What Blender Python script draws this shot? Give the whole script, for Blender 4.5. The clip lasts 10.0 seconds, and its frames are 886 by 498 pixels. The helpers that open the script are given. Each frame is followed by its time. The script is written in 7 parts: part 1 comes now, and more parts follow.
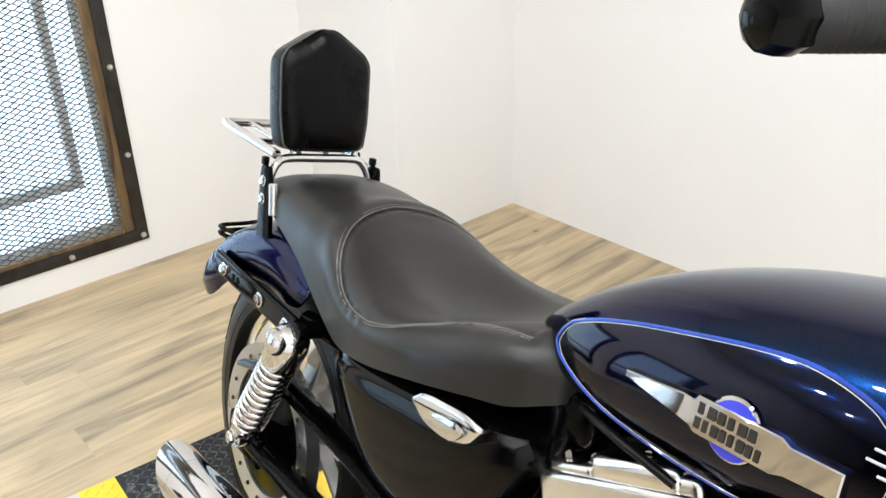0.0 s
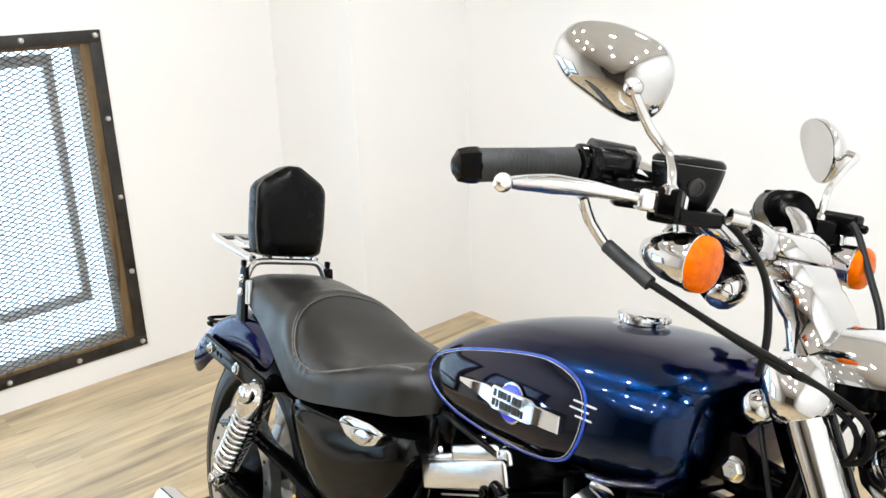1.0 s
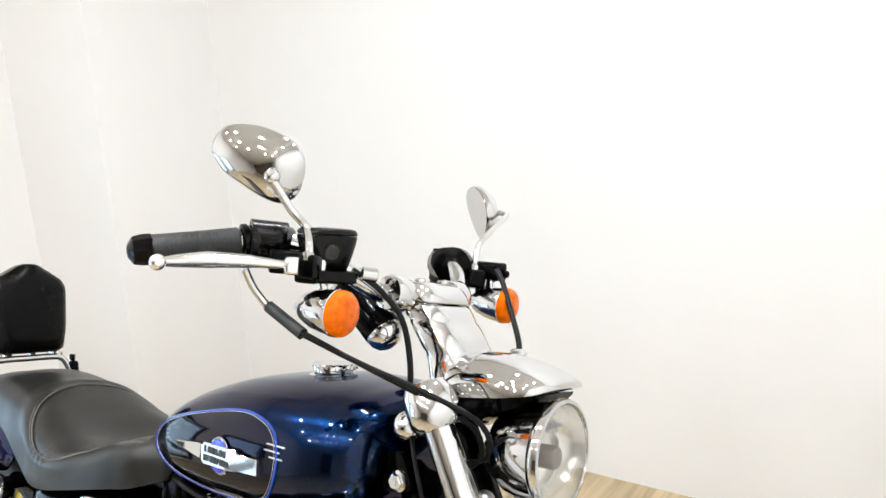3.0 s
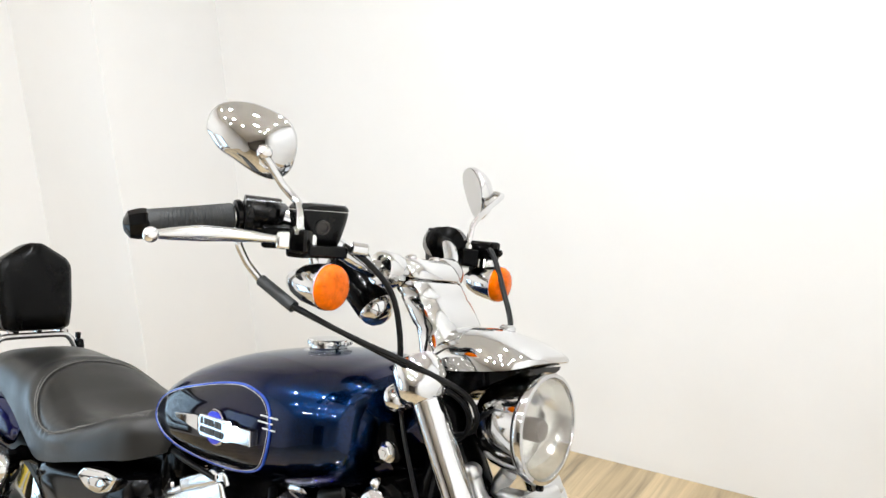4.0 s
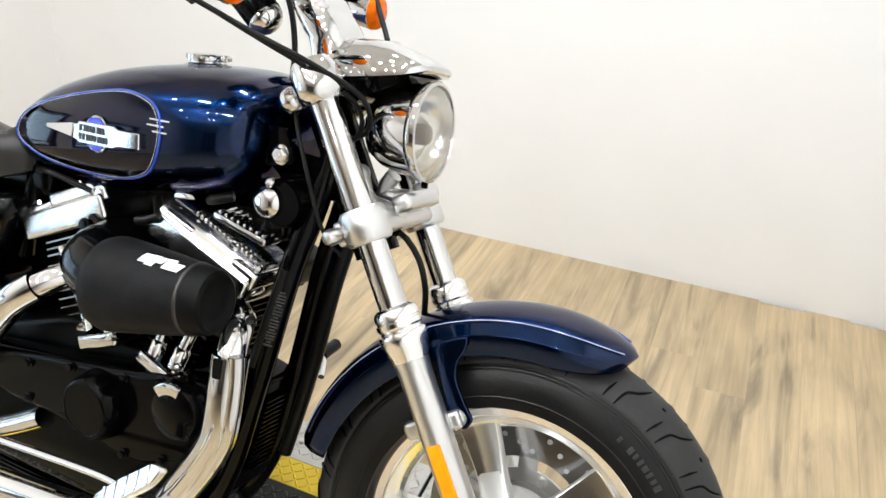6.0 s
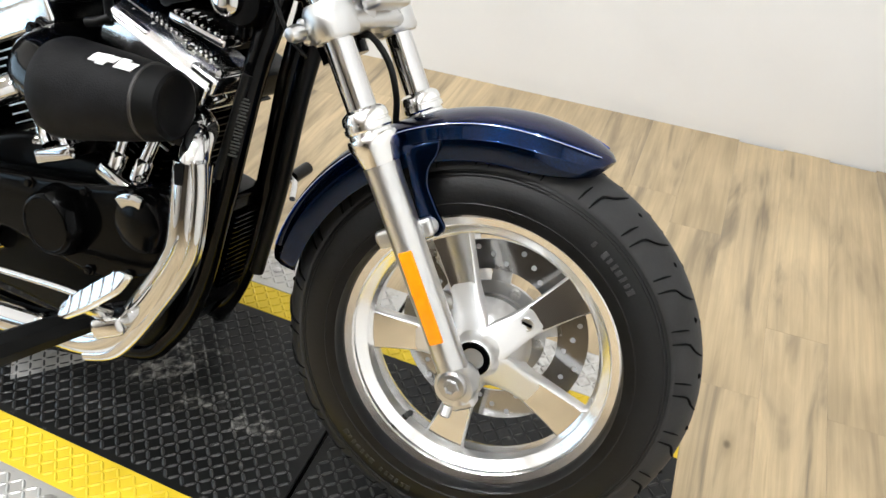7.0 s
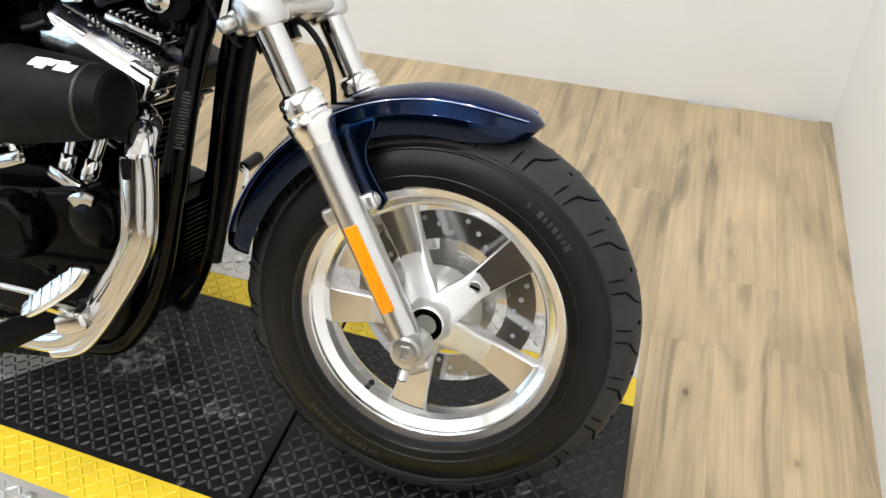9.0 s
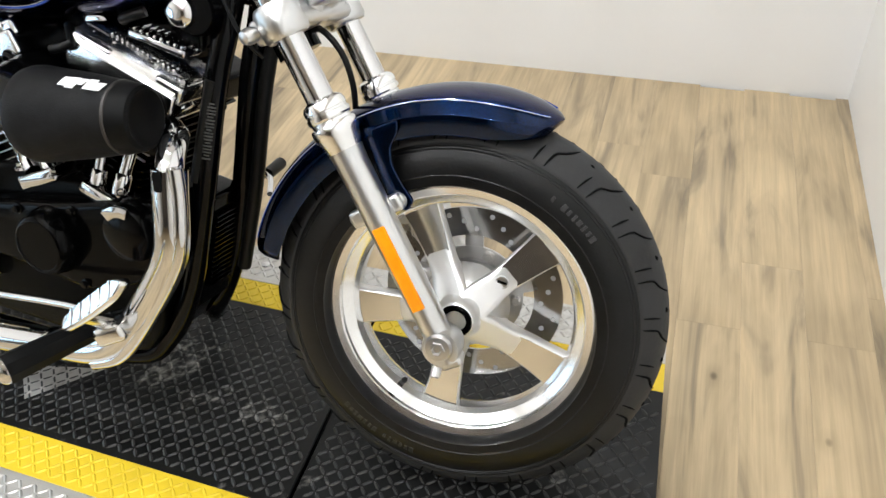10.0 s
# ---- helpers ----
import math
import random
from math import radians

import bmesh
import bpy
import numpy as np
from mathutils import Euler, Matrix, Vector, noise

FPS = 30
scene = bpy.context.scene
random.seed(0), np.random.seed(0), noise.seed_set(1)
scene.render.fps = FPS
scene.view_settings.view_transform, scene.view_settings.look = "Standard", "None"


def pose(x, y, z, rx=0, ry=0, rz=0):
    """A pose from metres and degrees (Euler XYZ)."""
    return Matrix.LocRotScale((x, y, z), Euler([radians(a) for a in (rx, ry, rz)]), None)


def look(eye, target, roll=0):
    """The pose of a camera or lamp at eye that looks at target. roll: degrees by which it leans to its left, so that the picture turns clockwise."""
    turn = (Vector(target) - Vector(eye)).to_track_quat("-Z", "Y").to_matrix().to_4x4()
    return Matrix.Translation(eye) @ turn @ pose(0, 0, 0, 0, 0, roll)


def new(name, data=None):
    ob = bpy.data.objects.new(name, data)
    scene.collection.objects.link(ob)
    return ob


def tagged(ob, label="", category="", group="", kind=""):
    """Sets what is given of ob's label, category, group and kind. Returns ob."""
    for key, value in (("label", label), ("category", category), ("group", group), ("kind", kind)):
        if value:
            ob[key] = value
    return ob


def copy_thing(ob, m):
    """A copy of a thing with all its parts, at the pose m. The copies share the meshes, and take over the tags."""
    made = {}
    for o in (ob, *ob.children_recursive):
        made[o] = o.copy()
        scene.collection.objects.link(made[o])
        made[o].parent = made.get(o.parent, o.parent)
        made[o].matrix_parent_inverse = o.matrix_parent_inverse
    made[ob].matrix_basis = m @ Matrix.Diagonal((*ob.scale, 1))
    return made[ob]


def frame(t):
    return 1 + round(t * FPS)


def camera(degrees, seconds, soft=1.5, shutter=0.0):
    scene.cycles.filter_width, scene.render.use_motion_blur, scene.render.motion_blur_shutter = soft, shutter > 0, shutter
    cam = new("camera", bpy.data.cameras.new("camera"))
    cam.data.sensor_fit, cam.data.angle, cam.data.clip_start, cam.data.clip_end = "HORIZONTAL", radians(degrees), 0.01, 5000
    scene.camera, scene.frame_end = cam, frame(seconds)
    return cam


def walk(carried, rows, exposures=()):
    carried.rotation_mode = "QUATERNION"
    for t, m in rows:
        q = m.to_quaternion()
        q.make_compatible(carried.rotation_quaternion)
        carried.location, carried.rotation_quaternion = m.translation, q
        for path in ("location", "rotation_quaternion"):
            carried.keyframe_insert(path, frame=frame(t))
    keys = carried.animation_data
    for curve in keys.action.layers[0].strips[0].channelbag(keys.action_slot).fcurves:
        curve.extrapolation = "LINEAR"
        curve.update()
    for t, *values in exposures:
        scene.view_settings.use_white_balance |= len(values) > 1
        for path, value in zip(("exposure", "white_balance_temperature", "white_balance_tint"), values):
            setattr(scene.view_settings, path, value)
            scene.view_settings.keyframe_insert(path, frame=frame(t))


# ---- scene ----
cam = camera(55.7, 10.0)
PATH = [
    (0, (-0.44, -0.508, 1.416), (-1.774, 0.675, 0.51), -1.3),
    (0.5, (-0.286, -0.62, 1.473), (-1.652, 0.637, 0.729), -0.7),
    (1, (-0.024, -0.707, 1.523), (-1.428, 0.569, 0.891), -1.8),
    (1.5, (0.121, -0.736, 1.553), (-1.279, 0.601, 1.053), -2.9),
    (2, (0.153, -0.747, 1.551), (-1.2, 0.643, 1.062), -4.2),
    (2.5, (0.186, -0.739, 1.549), (-1.031, 0.769, 1.055), -3.7),
    (3, (0.22, -0.734, 1.554), (-0.86, 0.879, 1.074), -3.4),
    (4.5, (0.261, -0.75, 1.538), (-0.847, 0.823, 0.993), -3.5),
    (5, (0.233, -0.83, 1.545), (-0.703, 0.801, 0.865), -2.9),
    (5.5, (0.207, -0.898, 1.505), (-0.584, 0.748, 0.691), -0.5),
    (6, (0.209, -0.905, 1.446), (-0.406, 0.755, 0.514), 3.5),
    (6.2, (0.206, -0.899, 1.427), (-0.384, 0.729, 0.425), 3.7),
    (7.3, (0.244, -0.911, 1.35), (-0.232, 0.598, 0.127), 4.8),
    (7.5, (0.257, -0.918, 1.353), (-0.217, 0.593, 0.131), 4.2),
    (8, (0.277, -0.933, 1.356), (-0.185, 0.571, 0.122), 3.1),
    (8.5, (0.278, -0.941, 1.362), (-0.177, 0.562, 0.123), 2.9),
    (9, (0.286, -0.941, 1.374), (-0.148, 0.578, 0.146), 1.4),
    (9.5, (0.284, -0.956, 1.379), (-0.186, 0.547, 0.145), 0.2),
    (10, (0.276, -0.957, 1.39), (-0.194, 0.541, 0.152), -2.1),
]
walk(cam, [(t, look(eye, target, roll)) for t, eye, target, roll in PATH], [(0, -0.2), (0.5, -0.16), (1.0, -0.18), (2.0, -0.22), (6.2, -0.22), (7.4, -0.36), (10, -0.42)])

# ---- light ----
world = bpy.data.worlds.new("world")
scene.world = world
world.use_nodes = True
wt = world.node_tree
sky = wt.nodes.new("ShaderNodeTexSky")
sky.sky_type, sky.sun_disc = "NISHITA", False
sky.sun_elevation, sky.sun_rotation = radians(40), radians(100)
wt.links.new(sky.outputs[0], wt.nodes["Background"].inputs[0])
wt.nodes["Background"].inputs[1].default_value = 0.12
scene.view_settings.exposure = 0.0

CEIL = 2.85
XA, XC, YB, YD = -3.2, 0.846, 1.834, -8.4   # window wall, front wall, far wall, wall behind the camera
LAMP_POWER, WINDOW_POWER = 12.3, 13.0


def area_lamp(name, m, power, size, size_y=None, colour=(1, 1, 1)):
    d = bpy.data.lights.new(name, "AREA")
    d.energy, d.color, d.size = power, colour, size
    d.shape = "RECTANGLE" if size_y else "DISK"
    if size_y:
        d.size_y = size_y
    ob = new(name, d)
    ob.matrix_world = m
    return ob


# ---- materials ----
def material(name, colour, rough=0.5, metal=0.0, coat=0.0, noise_scale=0.0, tone=0.0, bump=0.0, bump_scale=0.0, rough_var=0.0, spec=0.5, space="Object"):
    """A principled surface with tone and gloss varied at two scales and fine relief."""
    m = bpy.data.materials.new(name)
    m.use_nodes = True
    nt = m.node_tree
    b = nt.nodes["Principled BSDF"]
    b.inputs["Base Color"].default_value = (*colour, 1)
    b.inputs["Roughness"].default_value = rough
    b.inputs["Metallic"].default_value = metal
    b.inputs["Coat Weight"].default_value = coat
    b.inputs["Coat Roughness"].default_value = 0.03
    b.inputs["Specular IOR Level"].default_value = spec
    co = nt.nodes.new("ShaderNodeTexCoord")
    if tone or rough_var:
        n1 = nt.nodes.new("ShaderNodeTexNoise")
        n1.inputs["Scale"].default_value = noise_scale
        n1.inputs["Detail"].default_value = 6
        n1.inputs["Roughness"].default_value = 0.65
        nt.links.new(co.outputs[space], n1.inputs["Vector"])
        if tone:
            r = nt.nodes.new("ShaderNodeMapRange")
            r.inputs[1].default_value, r.inputs[2].default_value = 0.3, 0.7
            r.inputs[3].default_value, r.inputs[4].default_value = 1 - tone, 1 + tone
            mul = nt.nodes.new("ShaderNodeVectorMath")
            mul.operation = "SCALE"
            mul.inputs[0].default_value = colour
            nt.links.new(n1.outputs[0], r.inputs[0])
            nt.links.new(r.outputs[0], mul.inputs["Scale"])
            nt.links.new(mul.outputs[0], b.inputs["Base Color"])
        if rough_var:
            r2 = nt.nodes.new("ShaderNodeMapRange")
            r2.inputs[1].default_value, r2.inputs[2].default_value = 0.3, 0.7
            r2.inputs[3].default_value, r2.inputs[4].default_value = max(0.0, rough - rough_var), rough + rough_var
            nt.links.new(n1.outputs[0], r2.inputs[0])
            nt.links.new(r2.outputs[0], b.inputs["Roughness"])
    if bump:
        n2 = nt.nodes.new("ShaderNodeTexNoise")
        n2.inputs["Scale"].default_value = bump_scale
        n2.inputs["Detail"].default_value = 4
        bp = nt.nodes.new("ShaderNodeBump")
        bp.inputs["Strength"].default_value = bump
        bp.inputs["Distance"].default_value = 0.002
        nt.links.new(co.outputs[space], n2.inputs["Vector"])
        nt.links.new(n2.outputs[0], bp.inputs["Height"])
        nt.links.new(bp.outputs[0], b.inputs["Normal"])
    return m


CHROME = material("chrome", (0.68, 0.68, 0.683), 0.045, 1.0, noise_scale=14, rough_var=0.025)
POLISHED = material("polished_aluminium", (0.88, 0.88, 0.875), 0.15, 1.0, noise_scale=30, rough_var=0.05)
SATIN = material("satin_aluminium", (0.69, 0.69, 0.687), 0.31, 1.0, noise_scale=7, rough_var=0.04, tone=0.03)
BRUSHED = material("cast_aluminium", (0.58, 0.58, 0.58), 0.3, 1.0, noise_scale=9, rough_var=0.05, tone=0.04)
HUB_METAL = material("matt_cast_aluminium", (0.8, 0.8, 0.8), 0.38, 1.0, noise_scale=9, rough_var=0.05, tone=0.05)
BLACK_GLOSS = material("black_gloss_paint", (0.001, 0.001, 0.0011), 0.1, 0.0, noise_scale=9, rough_var=0.04, spec=0.17)
BLACK_SATIN = material("black_satin_paint", (0.0008, 0.0008, 0.0008), 0.14, 0.0, noise_scale=25, rough_var=0.07, tone=0.3, bump=0.03, bump_scale=250, spec=0.08)
BLACK_CAST = material("black_cast_metal", (0.003, 0.003, 0.003), 0.24, noise_scale=40, rough_var=0.08, tone=0.25, bump=0.06, bump_scale=300, spec=0.2)
BLACK_WRINKLE = material("black_wrinkle_paint", (0.001, 0.001, 0.001), 0.3, noise_scale=30, tone=0.3, bump=0.2, bump_scale=420, spec=0.09)
ROCKER_METAL = material("chromed_casting", (0.8, 0.8, 0.795), 0.17, 1.0, noise_scale=18, rough_var=0.05, tone=0.04, bump=0.05, bump_scale=90)
RIM_METAL = material("polished_rim", (0.93, 0.93, 0.93), 0.2, 1.0, noise_scale=22, rough_var=0.04, tone=0.02)
MIRROR_METAL = material("mirror_polished_aluminium", (0.9, 0.9, 0.895), 0.12, 1.0, noise_scale=26, rough_var=0.03, tone=0.03)
DISC_METAL = material("brake_disc_steel", (0.42, 0.42, 0.42), 0.14, 1.0, noise_scale=40, rough_var=0.05, tone=0.08)
# Worn tread, also lightened: the overhead light on it is in the colour.
TREAD_RUBBER = material("worn_lit_tread_rubber", (0.02, 0.02, 0.0205), 0.55, noise_scale=14, tone=0.4, rough_var=0.1, bump=0.2, bump_scale=160, spec=0.35)
RUBBER = material("tyre_rubber", (0.0032, 0.0032, 0.0033), 0.36, noise_scale=18, tone=0.5, rough_var=0.1, bump=0.15, bump_scale=220, spec=0.3)
# Near-black for grooves, holes and slots: the shade inside them put into colour.
RECESS_SHADE = material("recess_shade", (0.002, 0.002, 0.002), 0.8, spec=0.1, noise_scale=20, tone=0.2)
LABEL_PRINT = material("worn_label_print", (0.04, 0.04, 0.039), 0.6, noise_scale=60, tone=0.4)
LETTERING = material("raised_rubber_lettering", (0.02, 0.02, 0.02), 0.6, noise_scale=60, tone=0.6)
CAP_RUBBER = material("cap_rubber", (0.0015, 0.0015, 0.0015), 0.5, noise_scale=20, tone=0.3, spec=0.12)
GRIP = material("grip_rubber", (0.014, 0.0155, 0.016), 0.55, noise_scale=40, tone=0.2, bump=0.2, bump_scale=400)
HOSE = material("black_hose", (0.004, 0.004, 0.004), 0.4, noise_scale=60, tone=0.3, spec=0.22)
LEATHER = material("black_vinyl", (0.0095, 0.009, 0.0083), 0.38, noise_scale=7, tone=0.3, rough_var=0.09, bump=0.1, bump_scale=330, spec=0.45)
# Seat vinyl darkened for the backrest, which catches less light than the seat top.
PAD_VINYL = material("shaded_black_vinyl", (0.0014, 0.0013, 0.0012), 0.27, noise_scale=9, tone=0.3, rough_var=0.08, bump=0.08, bump_scale=260, spec=0.13)
THREAD = material("grey_thread", (0.11, 0.105, 0.098), 0.75, noise_scale=200, tone=0.3)
FABRIC = material("filter_sock", (0.0048, 0.0048, 0.0053), 0.58, noise_scale=22, tone=0.75, bump=0.35, bump_scale=420, spec=0.14)
STRIPE = material("blue_pinstripe", (0.004, 0.045, 0.34), 0.25, coat=0.5, noise_scale=30, tone=0.1)
SILVER_STRIPE = material("silver_pinstripe", (0.46, 0.47, 0.49), 0.3, noise_scale=30, tone=0.1)
ENAMEL = material("blue_enamel", (0.015, 0.03, 0.5), 0.15, coat=0.8, noise_scale=30, tone=0.15)
BADGE_DARK = material("badge_dark_enamel", (0.02, 0.018, 0.016), 0.3, noise_scale=30, tone=0.1)
AMBER = material("amber_reflector", (1.0, 0.3, 0.004), 0.22, noise_scale=40, tone=0.12, bump=0.2, bump_scale=160)
WHITE_PRINT = material("white_print", (0.8, 0.8, 0.8), 0.55, noise_scale=120, tone=0.15)
RED_LENS = material("red_tail_lens", (0.55, 0.04, 0.06), 0.2, noise_scale=30, tone=0.1)
WALL = material("white_wall_paint", (0.86, 0.852, 0.84), 0.55, noise_scale=1.2, tone=0.018, bump=0.05, bump_scale=180)
BACK_WALL = material("brown_grey_wall", (0.16, 0.135, 0.11), 0.6, noise_scale=1.5, tone=0.2, bump=0.05, bump_scale=90)
TRIM_WHITE = material("white_lamp_trim", (0.7, 0.69, 0.67), 0.5, noise_scale=20, tone=0.05)
CEILING = material("ceiling_paint", (0.87, 0.85, 0.82), 0.8, noise_scale=1.0, tone=0.03, bump=0.1, bump_scale=90)
STEEL = material("dark_steel", (0.055, 0.052, 0.05), 0.42, 0.85, noise_scale=12, tone=0.35, rough_var=0.12, bump=0.1, bump_scale=160)
MESH_STEEL = material("mesh_steel", (0.11, 0.11, 0.115), 0.5, 0.6, noise_scale=30, tone=0.3)
GALVANISED = material("galvanised_bolt", (0.62, 0.61, 0.6), 0.35, 0.9, noise_scale=90, tone=0.12)
GREY_FRAME = material("grey_window_frame", (0.6, 0.6, 0.58), 0.6, noise_scale=20, tone=0.15)


def amber_lens():
    """Clear amber plastic over the bright bowl of the lamp."""
    m = material("amber_lens", (1.0, 0.18, 0.0), 0.06, noise_scale=90, tone=0.3, bump=0.12, bump_scale=90, spec=0.25)
    b = m.node_tree.nodes["Principled BSDF"]
    b.inputs["Transmission Weight"].default_value = 0.35
    b.inputs["IOR"].default_value = 1.4
    return m


def glass(name):
    """Thin clear glass: seen through, with its gloss set by the Fresnel term."""
    m = bpy.data.materials.new(name)
    m.use_nodes = True
    nt = m.node_tree
    nt.nodes.remove(nt.nodes["Principled BSDF"])
    see, gloss, mix, lw, amount = (nt.nodes.new("ShaderNode" + k) for k in ("BsdfTransparent", "BsdfGlossy", "MixShader", "LayerWeight", "MapRange"))
    see.inputs[0].default_value = (0.95, 0.96, 0.96, 1)
    gloss.inputs["Roughness"].default_value = 0.03
    lw.inputs["Blend"].default_value = 0.3
    amount.inputs[3].default_value, amount.inputs[4].default_value = 0.05, 0.55
    nt.links.new(lw.outputs["Facing"], amount.inputs[0])
    nt.links.new(amount.outputs[0], mix.inputs[0])
    nt.links.new(see.outputs[0], mix.inputs[1])
    nt.links.new(gloss.outputs[0], mix.inputs[2])
    nt.links.new(mix.outputs[0], nt.nodes["Material Output"].inputs[0])
    return m


def blue_paint(name, low, high, rough=0.3):
    """Deep blue metallic lacquer: fine flakes under a clear coat."""
    m = material(name, high, rough, 1.0, coat=0.75)
    nt = m.node_tree
    b = nt.nodes["Principled BSDF"]
    b.inputs["Coat IOR"].default_value = 1.42
    b.inputs["Specular Tint"].default_value = (0.07, 0.26, 0.4, 1)      # the flakes stay blue at grazing angles
    co = nt.nodes.new("ShaderNodeTexCoord")
    v = nt.nodes.new("ShaderNodeTexVoronoi")
    v.inputs["Scale"].default_value = 900
    ramp = nt.nodes.new("ShaderNodeValToRGB")
    ramp.color_ramp.elements[0].color = (*low, 1)
    ramp.color_ramp.elements[1].color = (*high, 1)
    nt.links.new(co.outputs["Object"], v.inputs["Vector"])
    nt.links.new(v.outputs["Color"], ramp.inputs[0])
    nt.links.new(ramp.outputs[0], b.inputs["Base Color"])
    return m


def wood(name, light, dark, grain_axis, scale=1.0, rough=0.42):
    """Weathered boards: broad tan and grey-brown bands along the grain, thin dark cracks, knots and a tone per board."""
    m = bpy.data.materials.new(name)
    m.use_nodes = True
    nt = m.node_tree
    b = nt.nodes["Principled BSDF"]

    def node(kind, **inputs):
        n = nt.nodes.new("ShaderNode" + kind)
        for k, v in inputs.items():
            n.inputs[k].default_value = v
        return n

    def ranged(src, lo, hi, to_lo, to_hi):
        r = nt.nodes.new("ShaderNodeMapRange")
        for k, v in enumerate((lo, hi, to_lo, to_hi)):
            r.inputs[k + 1].default_value = v
        nt.links.new(src, r.inputs[0])
        return r.outputs[0]

    def times(p, q):
        f = nt.nodes.new("ShaderNodeMath")
        f.operation = "MULTIPLY"
        nt.links.new(p, f.inputs[0])
        nt.links.new(q, f.inputs[1])
        return f.outputs[0]

    info, geo = node("ObjectInfo"), node("NewGeometry")
    off = nt.nodes.new("ShaderNodeVectorMath")
    off.operation = "SCALE"
    off.inputs[0].default_value = (17.0, 31.0, 7.0)
    nt.links.new(info.outputs["Random"], off.inputs["Scale"])

    def grain(across, along, noise_scale, detail, rough_, distort):
        stretch = [across * scale] * 3
        stretch[grain_axis] = along * scale
        mp = nt.nodes.new("ShaderNodeMapping")
        mp.inputs["Scale"].default_value = stretch
        add = nt.nodes.new("ShaderNodeVectorMath")
        add.operation = "ADD"
        nt.links.new(geo.outputs["Position"], mp.inputs["Vector"])
        nt.links.new(mp.outputs[0], add.inputs[0])
        nt.links.new(off.outputs[0], add.inputs[1])
        n = node("TexNoise", Scale=noise_scale, Detail=detail, Roughness=rough_, Distortion=distort)
        nt.links.new(add.outputs[0], n.inputs["Vector"])
        return n.outputs[0]

    band = grain(11.0, 1.3, 1.0, 4, 0.55, 1.2)
    fine = grain(70.0, 2.2, 1.0, 5, 0.65, 0.4)
    crack = grain(34.0, 0.9, 1.0, 2, 0.5, 0.3)
    cloud = grain(3.5, 2.2, 1.0, 3, 0.5, 0.0)
    ramp = nt.nodes.new("ShaderNodeValToRGB")
    e = ramp.color_ramp.elements
    e[0].position, e[0].color = 0.3, (*dark, 1)
    e[1].position, e[1].color = 0.62, (*light, 1)
    mid = ramp.color_ramp.elements.new(0.46)
    mid.color = (*[0.3 * d + 0.7 * l for d, l in zip(dark, light)], 1)
    nt.links.new(band, ramp.inputs[0])
    tone = times(ranged(fine, 0.35, 0.65, 0.86, 1.07), ranged(crack, 0.22, 0.3, 0.6, 1.0))
    tone = times(tone, ranged(cloud, 0.35, 0.65, 0.84, 1.08))
    tone = times(tone, ranged(info.outputs["Random"], 0.0, 1.0, 0.92, 1.05))
    # knots: small dark spots, few to a board, with a soft dark eye round them
    kmap = nt.nodes.new("ShaderNodeMapping")
    ks = [1.0, 1.0, 1.0]
    ks[grain_axis] = 0.62
    kmap.inputs["Scale"].default_value = ks
    nt.links.new(geo.outputs["Position"], kmap.inputs["Vector"])
    vk = node("TexVoronoi", Scale=4.2)
    nt.links.new(kmap.outputs[0], vk.inputs["Vector"])
    tone = times(tone, ranged(vk.outputs["Distance"], 0.02, 0.045, 0.45, 1.0))
    tone = times(tone, ranged(vk.outputs["Distance"], 0.03, 0.12, 0.84, 1.0))
    mul = nt.nodes.new("ShaderNodeVectorMath")
    mul.operation = "SCALE"
    nt.links.new(ramp.outputs[0], mul.inputs[0])
    nt.links.new(tone, mul.inputs["Scale"])
    nt.links.new(mul.outputs[0], b.inputs["Base Color"])
    nt.links.new(ranged(fine, 0.0, 1.0, rough - 0.08, rough + 0.12), b.inputs["Roughness"])
    b.inputs["Specular IOR Level"].default_value = 0.28
    bp = node("Bump", Strength=0.12, Distance=0.001)
    nt.links.new(fine, bp.inputs["Height"])
    nt.links.new(bp.outputs[0], b.inputs["Normal"])
    return m


